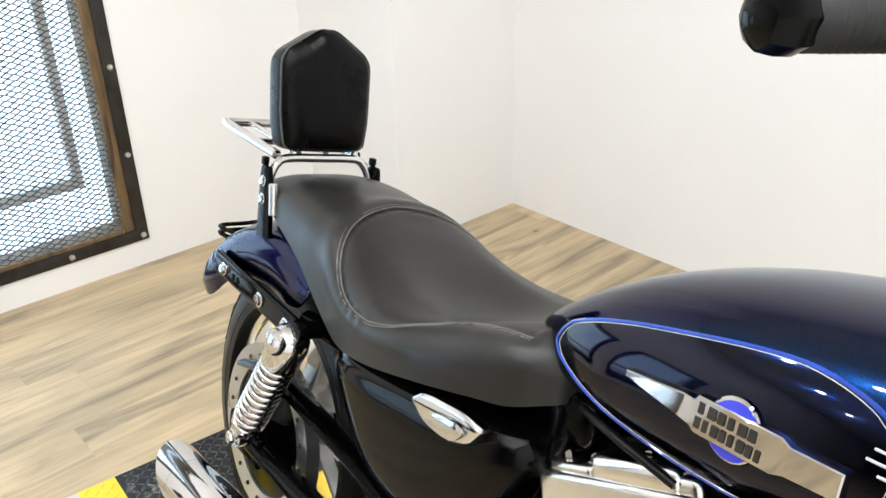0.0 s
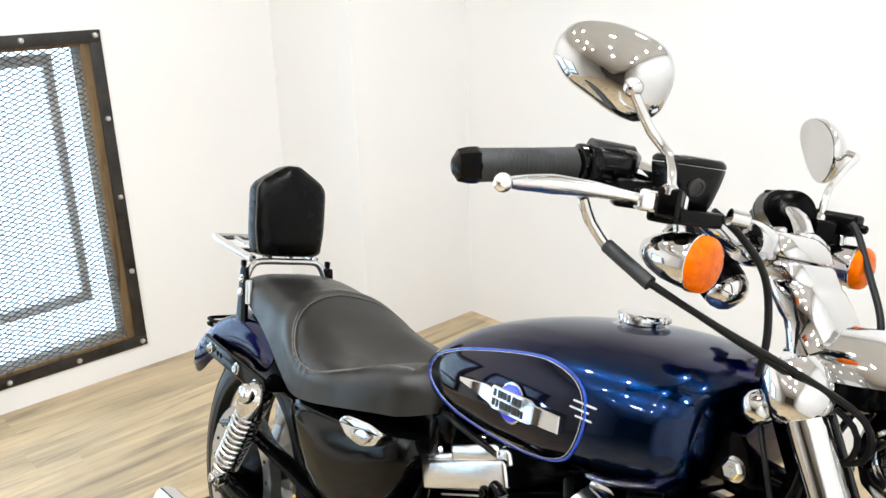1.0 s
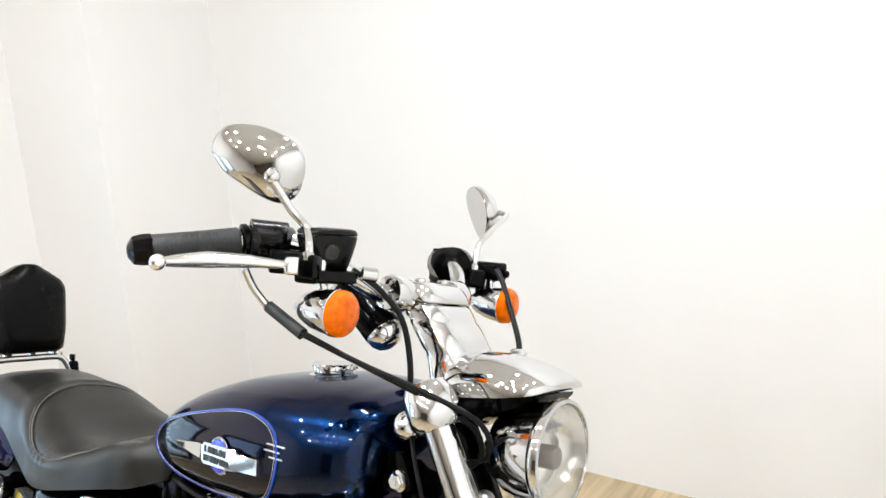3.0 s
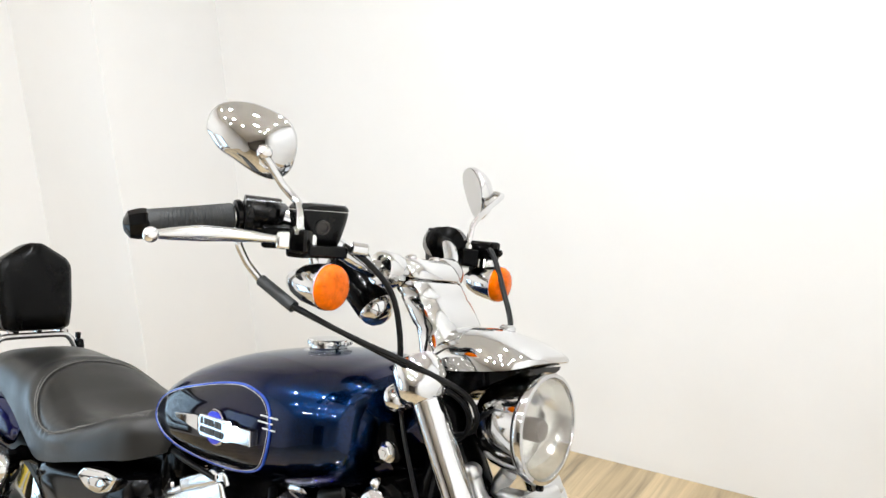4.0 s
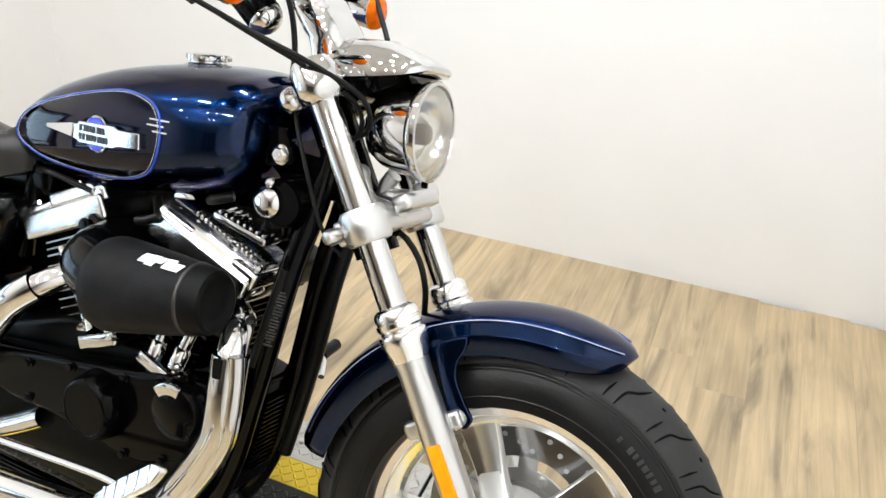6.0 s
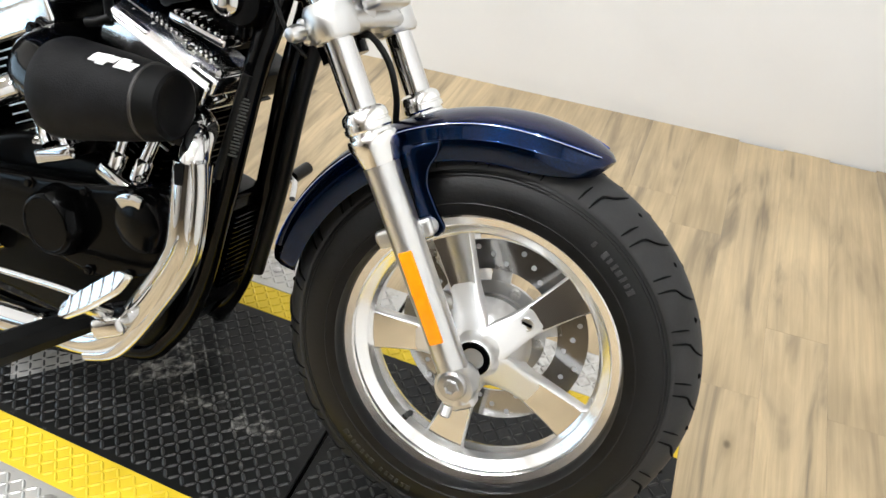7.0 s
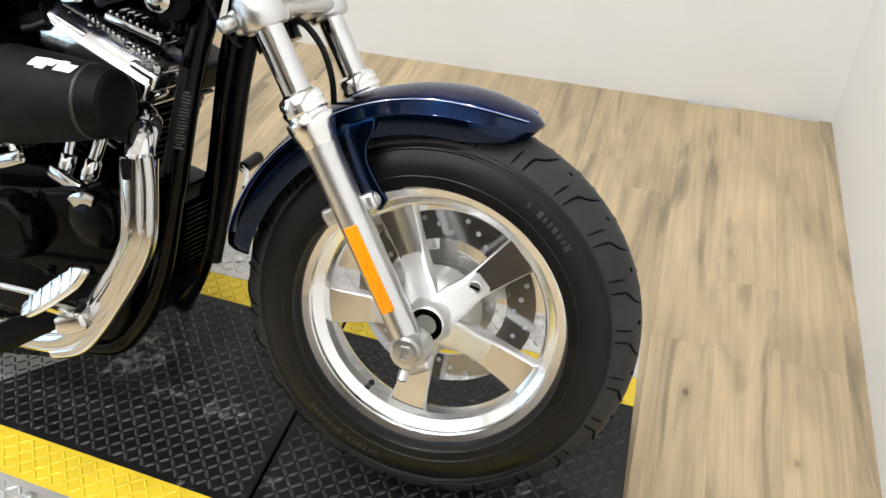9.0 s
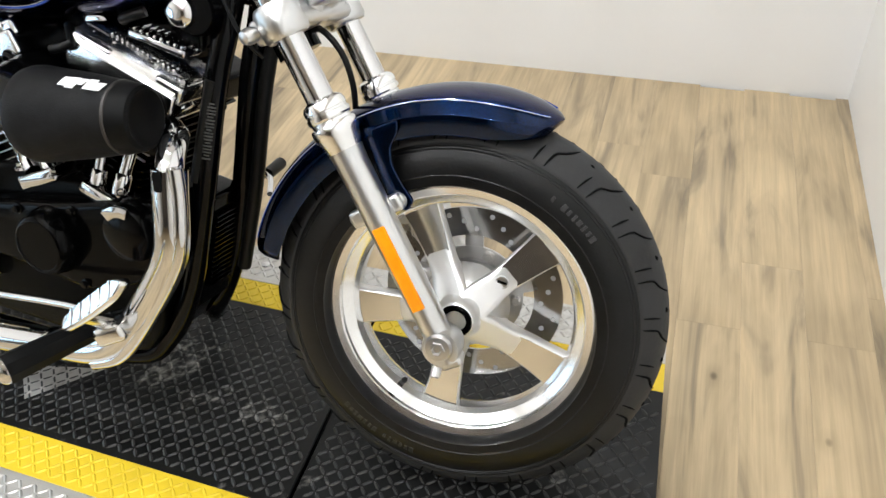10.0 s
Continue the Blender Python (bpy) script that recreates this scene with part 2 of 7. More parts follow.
def worn_plate(name, paint, bare, wear, rough=0.4, metal=0.0, spec=0.5):
    """Painted tread plate, rubbed through to bare metal and dusty in patches."""
    m = bpy.data.materials.new(name)
    m.use_nodes = True
    nt = m.node_tree
    b = nt.nodes["Principled BSDF"]
    geo = nt.nodes.new("ShaderNodeNewGeometry")
    n1 = nt.nodes.new("ShaderNodeTexNoise")
    n1.inputs["Scale"].default_value, n1.inputs["Detail"].default_value, n1.inputs["Roughness"].default_value = 4.5, 8, 0.72
    n2 = nt.nodes.new("ShaderNodeTexNoise")
    n2.inputs["Scale"].default_value, n2.inputs["Detail"].default_value = 60, 5
    nt.links.new(geo.outputs["Position"], n1.inputs["Vector"])
    nt.links.new(geo.outputs["Position"], n2.inputs["Vector"])
    r = nt.nodes.new("ShaderNodeMapRange")
    r.inputs[1].default_value, r.inputs[2].default_value = wear, wear + 0.1
    mixf = nt.nodes.new("ShaderNodeMath")
    mixf.operation = "MULTIPLY"
    r2 = nt.nodes.new("ShaderNodeMapRange")
    r2.inputs[1].default_value, r2.inputs[2].default_value = 0.42, 0.58
    nt.links.new(n1.outputs[0], r.inputs[0])
    nt.links.new(n2.outputs[0], r2.inputs[0])
    nt.links.new(r.outputs[0], mixf.inputs[0])
    nt.links.new(r2.outputs[0], mixf.inputs[1])
    mix = nt.nodes.new("ShaderNodeMix")
    mix.data_type = "RGBA"
    mix.inputs["A"].default_value = (*paint, 1)
    mix.inputs["B"].default_value = (*bare, 1)
    nt.links.new(mixf.outputs[0], mix.inputs["Factor"])
    nt.links.new(mix.outputs["Result"], b.inputs["Base Color"])
    rr = nt.nodes.new("ShaderNodeMapRange")
    rr.inputs[3].default_value, rr.inputs[4].default_value = rough - 0.1, rough + 0.15
    nt.links.new(n2.outputs[0], rr.inputs[0])
    nt.links.new(rr.outputs[0], b.inputs["Roughness"])
    b.inputs["Metallic"].default_value = metal
    b.inputs["Specular IOR Level"].default_value = spec
    return m


LENS_AMBER = amber_lens()
GLASS = glass("clear_glass")
BLUE = blue_paint("blue_metallic_lacquer", (0.0001, 0.0035, 0.016), (0.0005, 0.02, 0.092), 0.24)
# Darker copy of the tank's blue: shade and dark reflections put into the colour.
PANEL = blue_paint("shaded_tank_panel_lacquer", (0.0002, 0.0012, 0.008), (0.0005, 0.005, 0.03), 0.15)
PLANK = wood("weathered_oak_plank", (0.56, 0.434, 0.268), (0.268, 0.214, 0.146), 1, rough=0.4)
JAMB = wood("rough_pine_jamb", (0.2, 0.13, 0.065), (0.05, 0.032, 0.018), 2, 2.0, 0.6)
BLACK_PLATE = worn_plate("black_tread_plate", (0.006, 0.006, 0.0058), (0.26, 0.25, 0.23), 0.57, 0.36, spec=0.26)
WORN_LUG = worn_plate("worn_black_tread", (0.022, 0.022, 0.0215), (0.3, 0.29, 0.27), 0.55, 0.34, spec=0.4)
BARE_PLATE = worn_plate("bare_tread_plate", (0.55, 0.54, 0.52), (0.36, 0.34, 0.31), 0.5, 0.4, 0.75)
YELLOW_PLATE = worn_plate("yellow_tread_plate", (0.76, 0.54, 0.02), (0.22, 0.17, 0.07), 0.6, 0.45)
JOINT = material("dark_joint", (0.05, 0.04, 0.03), 0.8, noise_scale=8, tone=0.3)


def daylight(name, colour, strength):
    m = bpy.data.materials.new(name)
    m.use_nodes = True
    nt = m.node_tree
    nt.nodes.remove(nt.nodes["Principled BSDF"])
    em = nt.nodes.new("ShaderNodeEmission")
    em.inputs[0].default_value, em.inputs[1].default_value = (*colour, 1), strength
    nt.links.new(em.outputs[0], nt.nodes["Material Output"].inputs[0])
    return m


OUTDOORS = daylight("outdoor_daylight", (0.66, 0.84, 1.0), 3.0)
LED = daylight("led_lamp", (1.0, 0.98, 0.95), 60.0)


# ---- shapes ----
def V(*a):
    return Vector(a)


def join(*bms):
    out = bmesh.new()
    for b in bms:
        me = bpy.data.meshes.new("tmp")
        b.to_mesh(me)
        out.from_mesh(me)
        bpy.data.meshes.remove(me)
        b.free()
    return out


def curve(pts, step=0.012):
    """A smooth line through the points, in even steps."""
    pts = [Vector(p) for p in pts]
    if len(pts) == 2:
        return pts
    out = []
    for i in range(len(pts) - 1):
        a, b = pts[i], pts[i + 1]
        p, q = pts[max(i - 1, 0)], pts[min(i + 2, len(pts) - 1)]
        n = max(2, int((b - a).length / step))
        for k in range(n):
            t = k / n
            out.append(0.5 * (2 * a + (b - p) * t + (2 * p - 5 * a + 4 * b - q) * t * t + (3 * a - p - 3 * b + q) * t ** 3))
    out.append(pts[-1])
    return out


def loft(rings, cap=True, loop=True):
    bm = bmesh.new()
    vs = [[bm.verts.new(p) for p in r] for r in rings]
    n = len(rings[0])
    for a, b in zip(vs, vs[1:]):
        for k in range(n if loop else n - 1):
            bm.faces.new((a[k], a[(k + 1) % n], b[(k + 1) % n], b[k]))
    if cap and loop:
        bm.faces.new(list(reversed(vs[0])))
        bm.faces.new(vs[-1])
    bmesh.ops.recalc_face_normals(bm, faces=bm.faces)
    return bm


def tube(pts, r, n=12, step=0.012, cap=True, smooth=True, flat=1.0):
    """A round bar along the points; r one radius or one a point of the given list."""
    line = curve(pts, step) if smooth else [Vector(p) for p in pts]
    if isinstance(r, (list, tuple)):
        lens = [0.0]
        src = [Vector(p) for p in pts]
        for a, b in zip(src, src[1:]):
            lens.append(lens[-1] + (b - a).length)
        cur, acc = [0.0], 0.0
        for a, b in zip(line, line[1:]):
            acc += (b - a).length
            cur.append(acc)
        rs = [float(v) for v in np.interp(np.array(cur) / max(acc, 1e-9) * lens[-1], lens, r)]
    else:
        rs = [r] * len(line)
    side, rings = None, []
    for i, p in enumerate(line):
        d = (line[min(i + 1, len(line) - 1)] - line[max(i - 1, 0)]).normalized()
        if side is None:
            side = d.cross(V(0, 0, 1) if abs(d.z) < 0.9 else V(0, 1, 0)).normalized()
        side = (side - d * side.dot(d)).normalized()
        up = d.cross(side)
        rings.append([p + rs[i] * (math.cos(a) * side + flat * math.sin(a) * up) for a in [2 * math.pi * k / n for k in range(n)]])
    return loft(rings, cap)


def aim(p, q, up=(0, 0, 1)):
    """A frame at p whose z runs towards q."""
    z = (Vector(q) - Vector(p)).normalized()
    u = Vector(up)
    if abs(z.dot(u.normalized())) > 0.98:
        u = V(1, 0, 0)
    x = u.cross(z).normalized()
    y = z.cross(x)
    m = Matrix((x, y, z)).transposed().to_4x4()
    m.translation = p
    return m


def lathe(profile, m=None, n=32, cap=True):
    """A turned body: (radius, height) pairs about the frame's z."""
    rings = []
    for r, h in profile:
        rings.append([V(max(r, 1e-4) * math.cos(2 * math.pi * k / n), max(r, 1e-4) * math.sin(2 * math.pi * k / n), h) for k in range(n)])
    bm = loft(rings, cap)
    if m is not None:
        bm.transform(m)
    return bm


def box(size, m=None, bevel=0.003, seg=2):
    bm = bmesh.new()
    bmesh.ops.create_cube(bm, size=1)
    bmesh.ops.scale(bm, vec=size, verts=bm.verts)
    if bevel:
        bmesh.ops.bevel(bm, geom=bm.edges[:], offset=min(bevel, min(size) * 0.45), segments=seg, affect="EDGES", profile=0.6)
    if m is not None:
        bm.transform(m)
    return bm


def prism(outline, z0, z1, m=None, bevel=0.002, seg=2):
    """A plate of the given outline (x, y) between two heights, with rounded rims."""
    bm = bmesh.new()
    lo = [bm.verts.new((x, y, z0)) for x, y in outline]
    hi = [bm.verts.new((x, y, z1)) for x, y in outline]
    n = len(outline)
    bm.faces.new(list(reversed(lo)))
    bm.faces.new(hi)
    for k in range(n):
        bm.faces.new((lo[k], lo[(k + 1) % n], hi[(k + 1) % n], hi[k]))
    bmesh.ops.recalc_face_normals(bm, faces=bm.faces)
    if bevel:
        rim = [e for e in bm.edges if abs(e.verts[0].co.z - e.verts[1].co.z) < 1e-7]
        bmesh.ops.bevel(bm, geom=rim, offset=bevel, segments=seg, affect="EDGES", profile=0.6)
    if m is not None:
        bm.transform(m)
    return bm


def rounded(outline, n=5, r=0.25):
    """The outline with its corners cut round."""
    out = []
    k = len(outline)
    for i in range(k):
        p, a, b = Vector(outline[i]), Vector(outline[i - 1]), Vector(outline[(i + 1) % k])
        s, e = p.lerp(a, r), p.lerp(b, r)
        for j in range(n + 1):
            t = j / n
            out.append(tuple((1 - t) ** 2 * s + 2 * t * (1 - t) * p + t * t * e))
    return out


def ball(r, m=None, n=16):
    bm = bmesh.new()
    bmesh.ops.create_uvsphere(bm, u_segments=n, v_segments=n // 2, radius=r)
    if m is not None:
        bm.transform(m)
    return bm


def bolt(p, q, r=0.007, h=0.005):
    """A hexagon bolt head on a washer, at p and facing q."""
    m = aim(p, q)
    return join(lathe([(r * 1.35, -0.002), (r * 1.35, 0.001), (r * 1.2, 0.0016)], m, 14), lathe([(r, 0), (r, h * 0.8), (r * 0.86, h)], m, 6), lathe([(r * 0.45, h * 0.9), (r * 0.4, h + 0.001)], m, 6))


def mesh_of(name, bm, mat, angle=38):
    me = bpy.data.meshes.new(name)
    bm.to_mesh(me)
    bm.free()
    me.materials.append(mat)
    me.polygons.foreach_set("use_smooth", [True] * len(me.polygons))
    me.set_sharp_from_angle(angle=radians(angle))
    return me


def part(name, bm, mat, parent=None, label="", angle=38):
    """One mesh object under a thing or under a part, its shape given in the thing's own frame."""
    ob = new(name, mesh_of(name, bm, mat, angle))
    if parent is not None:
        ob.parent = parent
    return tagged(ob, label)


def parts(name, bms, mat, parent, label="", angle=38):
    """Several like parts, each an object of its own."""
    return [part(name, b, mat, parent, label, angle) for b in bms]


def thing(name, label, category, m=None, group=""):
    ob = new(name)
    ob.empty_display_size = 0.1
    if m is not None:
        ob.matrix_world = m
    return tagged(ob, label, category, group)


def structure(name, bm, mat, label="", angle=38):
    return tagged(part(name, bm, mat, None, label, angle), kind="structure")


def slab(x0, x1, y0, y1, z0, z1):
    return box((x1 - x0, y1 - y0, z1 - z0), pose((x0 + x1) / 2, (y0 + y1) / 2, (z0 + z1) / 2), 0)


# ---- the room ----
XP, YP = -2.635, 1.235          # boxed-in column in the corner: its face and its side
floor = structure("floor", slab(-3.5, 1.3, YD - 0.3, YB + 0.3, -0.06, -0.008), JOINT, "dark underlay below weathered oak-look plank flooring")
structure("wall_far", slab(-3.5, XC + 0.2, YB, YB + 0.15, -0.02, CEIL), WALL, "smooth white painted wall beside the motorcycle")
structure("wall_front", slab(XC, XC + 0.15, YD, YB, -0.02, CEIL), WALL, "smooth white painted wall meeting the plank floor")
structure("wall_back", slab(-3.5, XC + 0.2, YD - 0.15, YD, -0.02, CEIL), BACK_WALL, "plain brown-grey wall at the back of the shop")
structure("wall_column", slab(XA - 0.1, XP, YP, YB + 0.01, -0.02, CEIL), WALL, "white boxed-in column in the corner of the room")
structure("ceiling", slab(-3.5, XC + 0.2, YD - 0.15, YB + 0.15, CEIL, CEIL + 0.1), CEILING, "plain off-white ceiling")

WZ0, WZ1, WY1 = 0.133, 1.318, 0.479       # openings: sill, head, and the edge next to the column
WINDOWS = [(WY1 - 1.25, WY1), (WY1 - 2.95, WY1 - 1.7)]
pieces = [slab(XA - 0.22, XA, YD, YP + 0.02, -0.02, WZ0), slab(XA - 0.22, XA, YD, YP + 0.02, WZ1, CEIL)]
edges = [YD] + [v for w in sorted(WINDOWS) for v in w] + [YP + 0.02]
for a, b in zip(edges[::2], edges[1::2]):
    pieces.append(slab(XA - 0.22, XA, a, b, WZ0, WZ1))
structure("wall_window", join(*pieces), WALL, "white painted wall with two low barred windows")
structure("backdrop", slab(-3.95, -3.94, -5.4, 1.2, -0.3, 2.0), OUTDOORS, "bright overcast daylight outside the windows")


def screen_window(k, y0, y1):
    """A window behind a bolted steel angle frame with an expanded metal screen and a timber lining."""
    w = tagged(thing("window_%d" % k, "window behind a bolted dark steel security screen", "window"), kind="structure")
    x = XA
    fw = 0.044
    o = 0.036
    # steel flange, four lengths lapped at the corners
    for z0, z1, a, b in ((WZ0 - o, WZ0 - o + fw, y0 - o, y1 + o), (WZ1 + o - fw, WZ1 + o, y0 - o, y1 + o), (WZ0 - o + fw, WZ1 + o - fw, y0 - o, y0 - o + fw), (WZ0 - o + fw, WZ1 + o - fw, y1 + o - fw, y1 + o)):
        part("flange", box((0.006, b - a, z1 - z0), pose(x + 0.0035, (a + b) / 2, (z0 + z1) / 2), 0.0015), STEEL, w)
    n = 5
    for i in range(n):
        z = WZ0 - o + 0.02 + (WZ1 - WZ0 + 2 * o - 0.04) * i / (n - 1)
        for y in (y1 + o - 0.02, y0 - o + 0.02):
            part("bolt", lathe([(0.0105, 0), (0.0105, 0.004), (0.008, 0.0075), (0.003, 0.009)], pose(x + 0.0065, y, z, 0, 90, 0), 12), GALVANISED, w)
    for y in np.linspace(y1 + o - 0.02, y0 - o + 0.02, 6)[1:-1]:
        for z in (WZ0 - o + 0.02, WZ1 + o - 0.02):
            part("bolt", lathe([(0.0105, 0), (0.0105, 0.004), (0.008, 0.0075), (0.003, 0.009)], pose(x + 0.0065, y, z, 0, 90, 0), 12), GALVANISED, w)
    # timber lining
    t = 0.042
    for a, b, z0, z1 in ((y1 - t, y1, WZ0, WZ1), (y0, y0 + t, WZ0, WZ1)):
        part("jamb", box((0.1, b - a, z1 - z0), pose(x - 0.053, (a + b) / 2, (z0 + z1) / 2), 0.003), JAMB, w, "rough stained timber jamb")
    for z0, z1 in ((WZ0, WZ0 + 0.02), (WZ1 - 0.02, WZ1)):
        part("sill", box((0.1, y1 - y0 - 2 * t, z1 - z0), pose(x - 0.053, (y0 + y1) / 2, (z0 + z1) / 2), 0.003), JAMB, w, "rough stained timber sill")
    # expanded metal: slanted strands that meet in flat knuckles
    verts, faces = [], []
    dy, dz = 0.041, 0.0185
    a, b, z0, z1 = y0 + t + 0.001, y1 - t - 0.001, WZ0 + 0.021, WZ1 - 0.021
    ny, nz = int((b - a) / dy), int((z1 - z0) / dz)
    sy, sz = (b - a) / ny, (z1 - z0) / nz
    th, dp = 0.0019, 0.003

    def strand(p, q):
        i = len(verts)
        d = Vector((0, q[0] - p[0], q[1] - p[1])).normalized()
        nrm = V(0, -d.z, d.y) * th
        for s in (p, q):
            c = V(x - 0.012, s[0], s[1])
            verts.extend([c + nrm, c + nrm - V(dp, 0, 0), c - nrm - V(dp, 0, 0), c - nrm])
        for u in range(4):
            faces.append((i + u, i + (u + 1) % 4, i + 4 + (u + 1) % 4, i + 4 + u))

    for r in range(nz):
        for c in range(ny):
            ya, yb = a + c * sy, a + (c + 1) * sy
            ym, za, zb, zm = (ya + yb) / 2, z0 + r * sz, z0 + (r + 1) * sz, z0 + (r + 0.5) * sz
            for p, q in (((ya, zm), (ym - 0.0035, za)), ((ya, zm), (ym - 0.0035, zb)), ((yb, zm), (ym + 0.0035, za)), ((yb, zm), (ym + 0.0035, zb)), ((ym - 0.0035, za), (ym + 0.0035, za))):
                strand(p, q)
    bm = bmesh.new()
    me = bpy.data.meshes.new("tmp")
    me.from_pydata([tuple(v) for v in verts], [], faces)
    bm.from_mesh(me)
    part("mesh_screen", bm, MESH_STEEL, w, "dark expanded metal mesh")
    # glazed sash behind the screen
    xs = x - 0.15
    f0, f1, g0, g1 = y0 + 0.015, y1 - 0.105, WZ0 + 0.165, WZ1 - 0.045
    for u0, u1, v0, v1 in ((f0, f1, g0, g0 + 0.04), (f0, f1, g1 - 0.04, g1), (f0, f0 + 0.04, g0 + 0.04, g1 - 0.04), (f1 - 0.035, f1, g0 + 0.04, g1 - 0.04)):
        part("window_frame", box((0.05, u1 - u0, v1 - v0), pose(xs, (u0 + u1) / 2, (v0 + v1) / 2), 0.004), GREY_FRAME, w, "grey window sash")
    return w


for k, (a, b) in enumerate(WINDOWS):
    screen_window(k + 1, a, b)
    area_lamp("window_daylight", look((XA - 0.3, (a + b) / 2, (WZ0 + WZ1) / 2), (0, (a + b) / 2, 0.6)), WINDOW_POWER, 1.2, 1.1, (0.5, 0.76, 1.0))


# ceiling lamps: rows of round LED downlights
def downlight():
    ob = thing("ceiling_light", "round white LED downlight set in the ceiling", "ceiling light", group="ceiling downlights")
    part("trim_ring", lathe([(0.08, 0), (0.08, -0.008), (0.065, -0.012), (0.057, -0.004), (0.057, 0)], None, 28, False), TRIM_WHITE, ob)
    part("diffuser", lathe([(0.055, -0.004), (0.054, -0.006), (0.02, -0.007)], None, 24), LED, ob, "glowing round diffuser")
    return ob


LIGHT_PLACES = [(-0.7, 0.95), (0.05, 0.95)] + [(x, y) for y in (-0.35, -1.5, -2.65) for x in (-2.2, -1.45, -0.7, 0.05)]
first = downlight()
first.matrix_world = pose(*LIGHT_PLACES[0], CEIL)
for x, y in LIGHT_PLACES[1:]:
    copy_thing(first, pose(x, y, CEIL))
for x, y in LIGHT_PLACES:
    area_lamp("ceiling_lamp", look((x, y, CEIL - 0.02), (x, y, 0)), LAMP_POWER, 0.1, None, (0.92, 0.96, 1.0))

# ---- the motorcycle ----
# Own frame: x ahead, y to its left, z up, origin on the lift below the front axle. It leans on its stand.
BIKE = pose(0.0052, -0.1088, 0.1931) @ pose(0, 0, 0, 0, 0, -5.9) @ pose(0, 0, 0, 0, -2.5, 0) @ pose(0, 0, 0, -14.3, 0, 0)
bike = thing("motorcycle", "dark blue cruiser motorcycle leaning on its side stand on the lift", "motorcycle", BIKE)

RAKE = radians(29.4)
FD = V(-math.sin(RAKE), 0, math.cos(RAKE))        # up along the fork
FN = V(math.cos(RAKE), 0, math.sin(RAKE))         # square to it, ahead
AXLE = V(0.008, 0, 0.315)
PIVOT = AXLE + FD * 0.36 - FN * 0.045
STEER = Matrix.Translation(PIVOT) @ Matrix.Rotation(radians(7.5), 4, FD) @ Matrix.Translation(-PIVOT)
UNSTEER = STEER.inverted()


def steered(bm):
    bm.transform(STEER)
    return bm


def mirrored(p):
    """The place on the other side of the steered front end."""
    q = UNSTEER @ Vector(p)
    return STEER @ V(q.x, -q.y, q.z)


def leg(d, y, ahead=0.0):
    """A place d up the fork from the axle."""
    return AXLE + FD * d + FN * ahead + V(0, y, 0)


SIDE = Matrix.Rotation(radians(90), 4, "X")       # z of a turned body to the right side (-y)


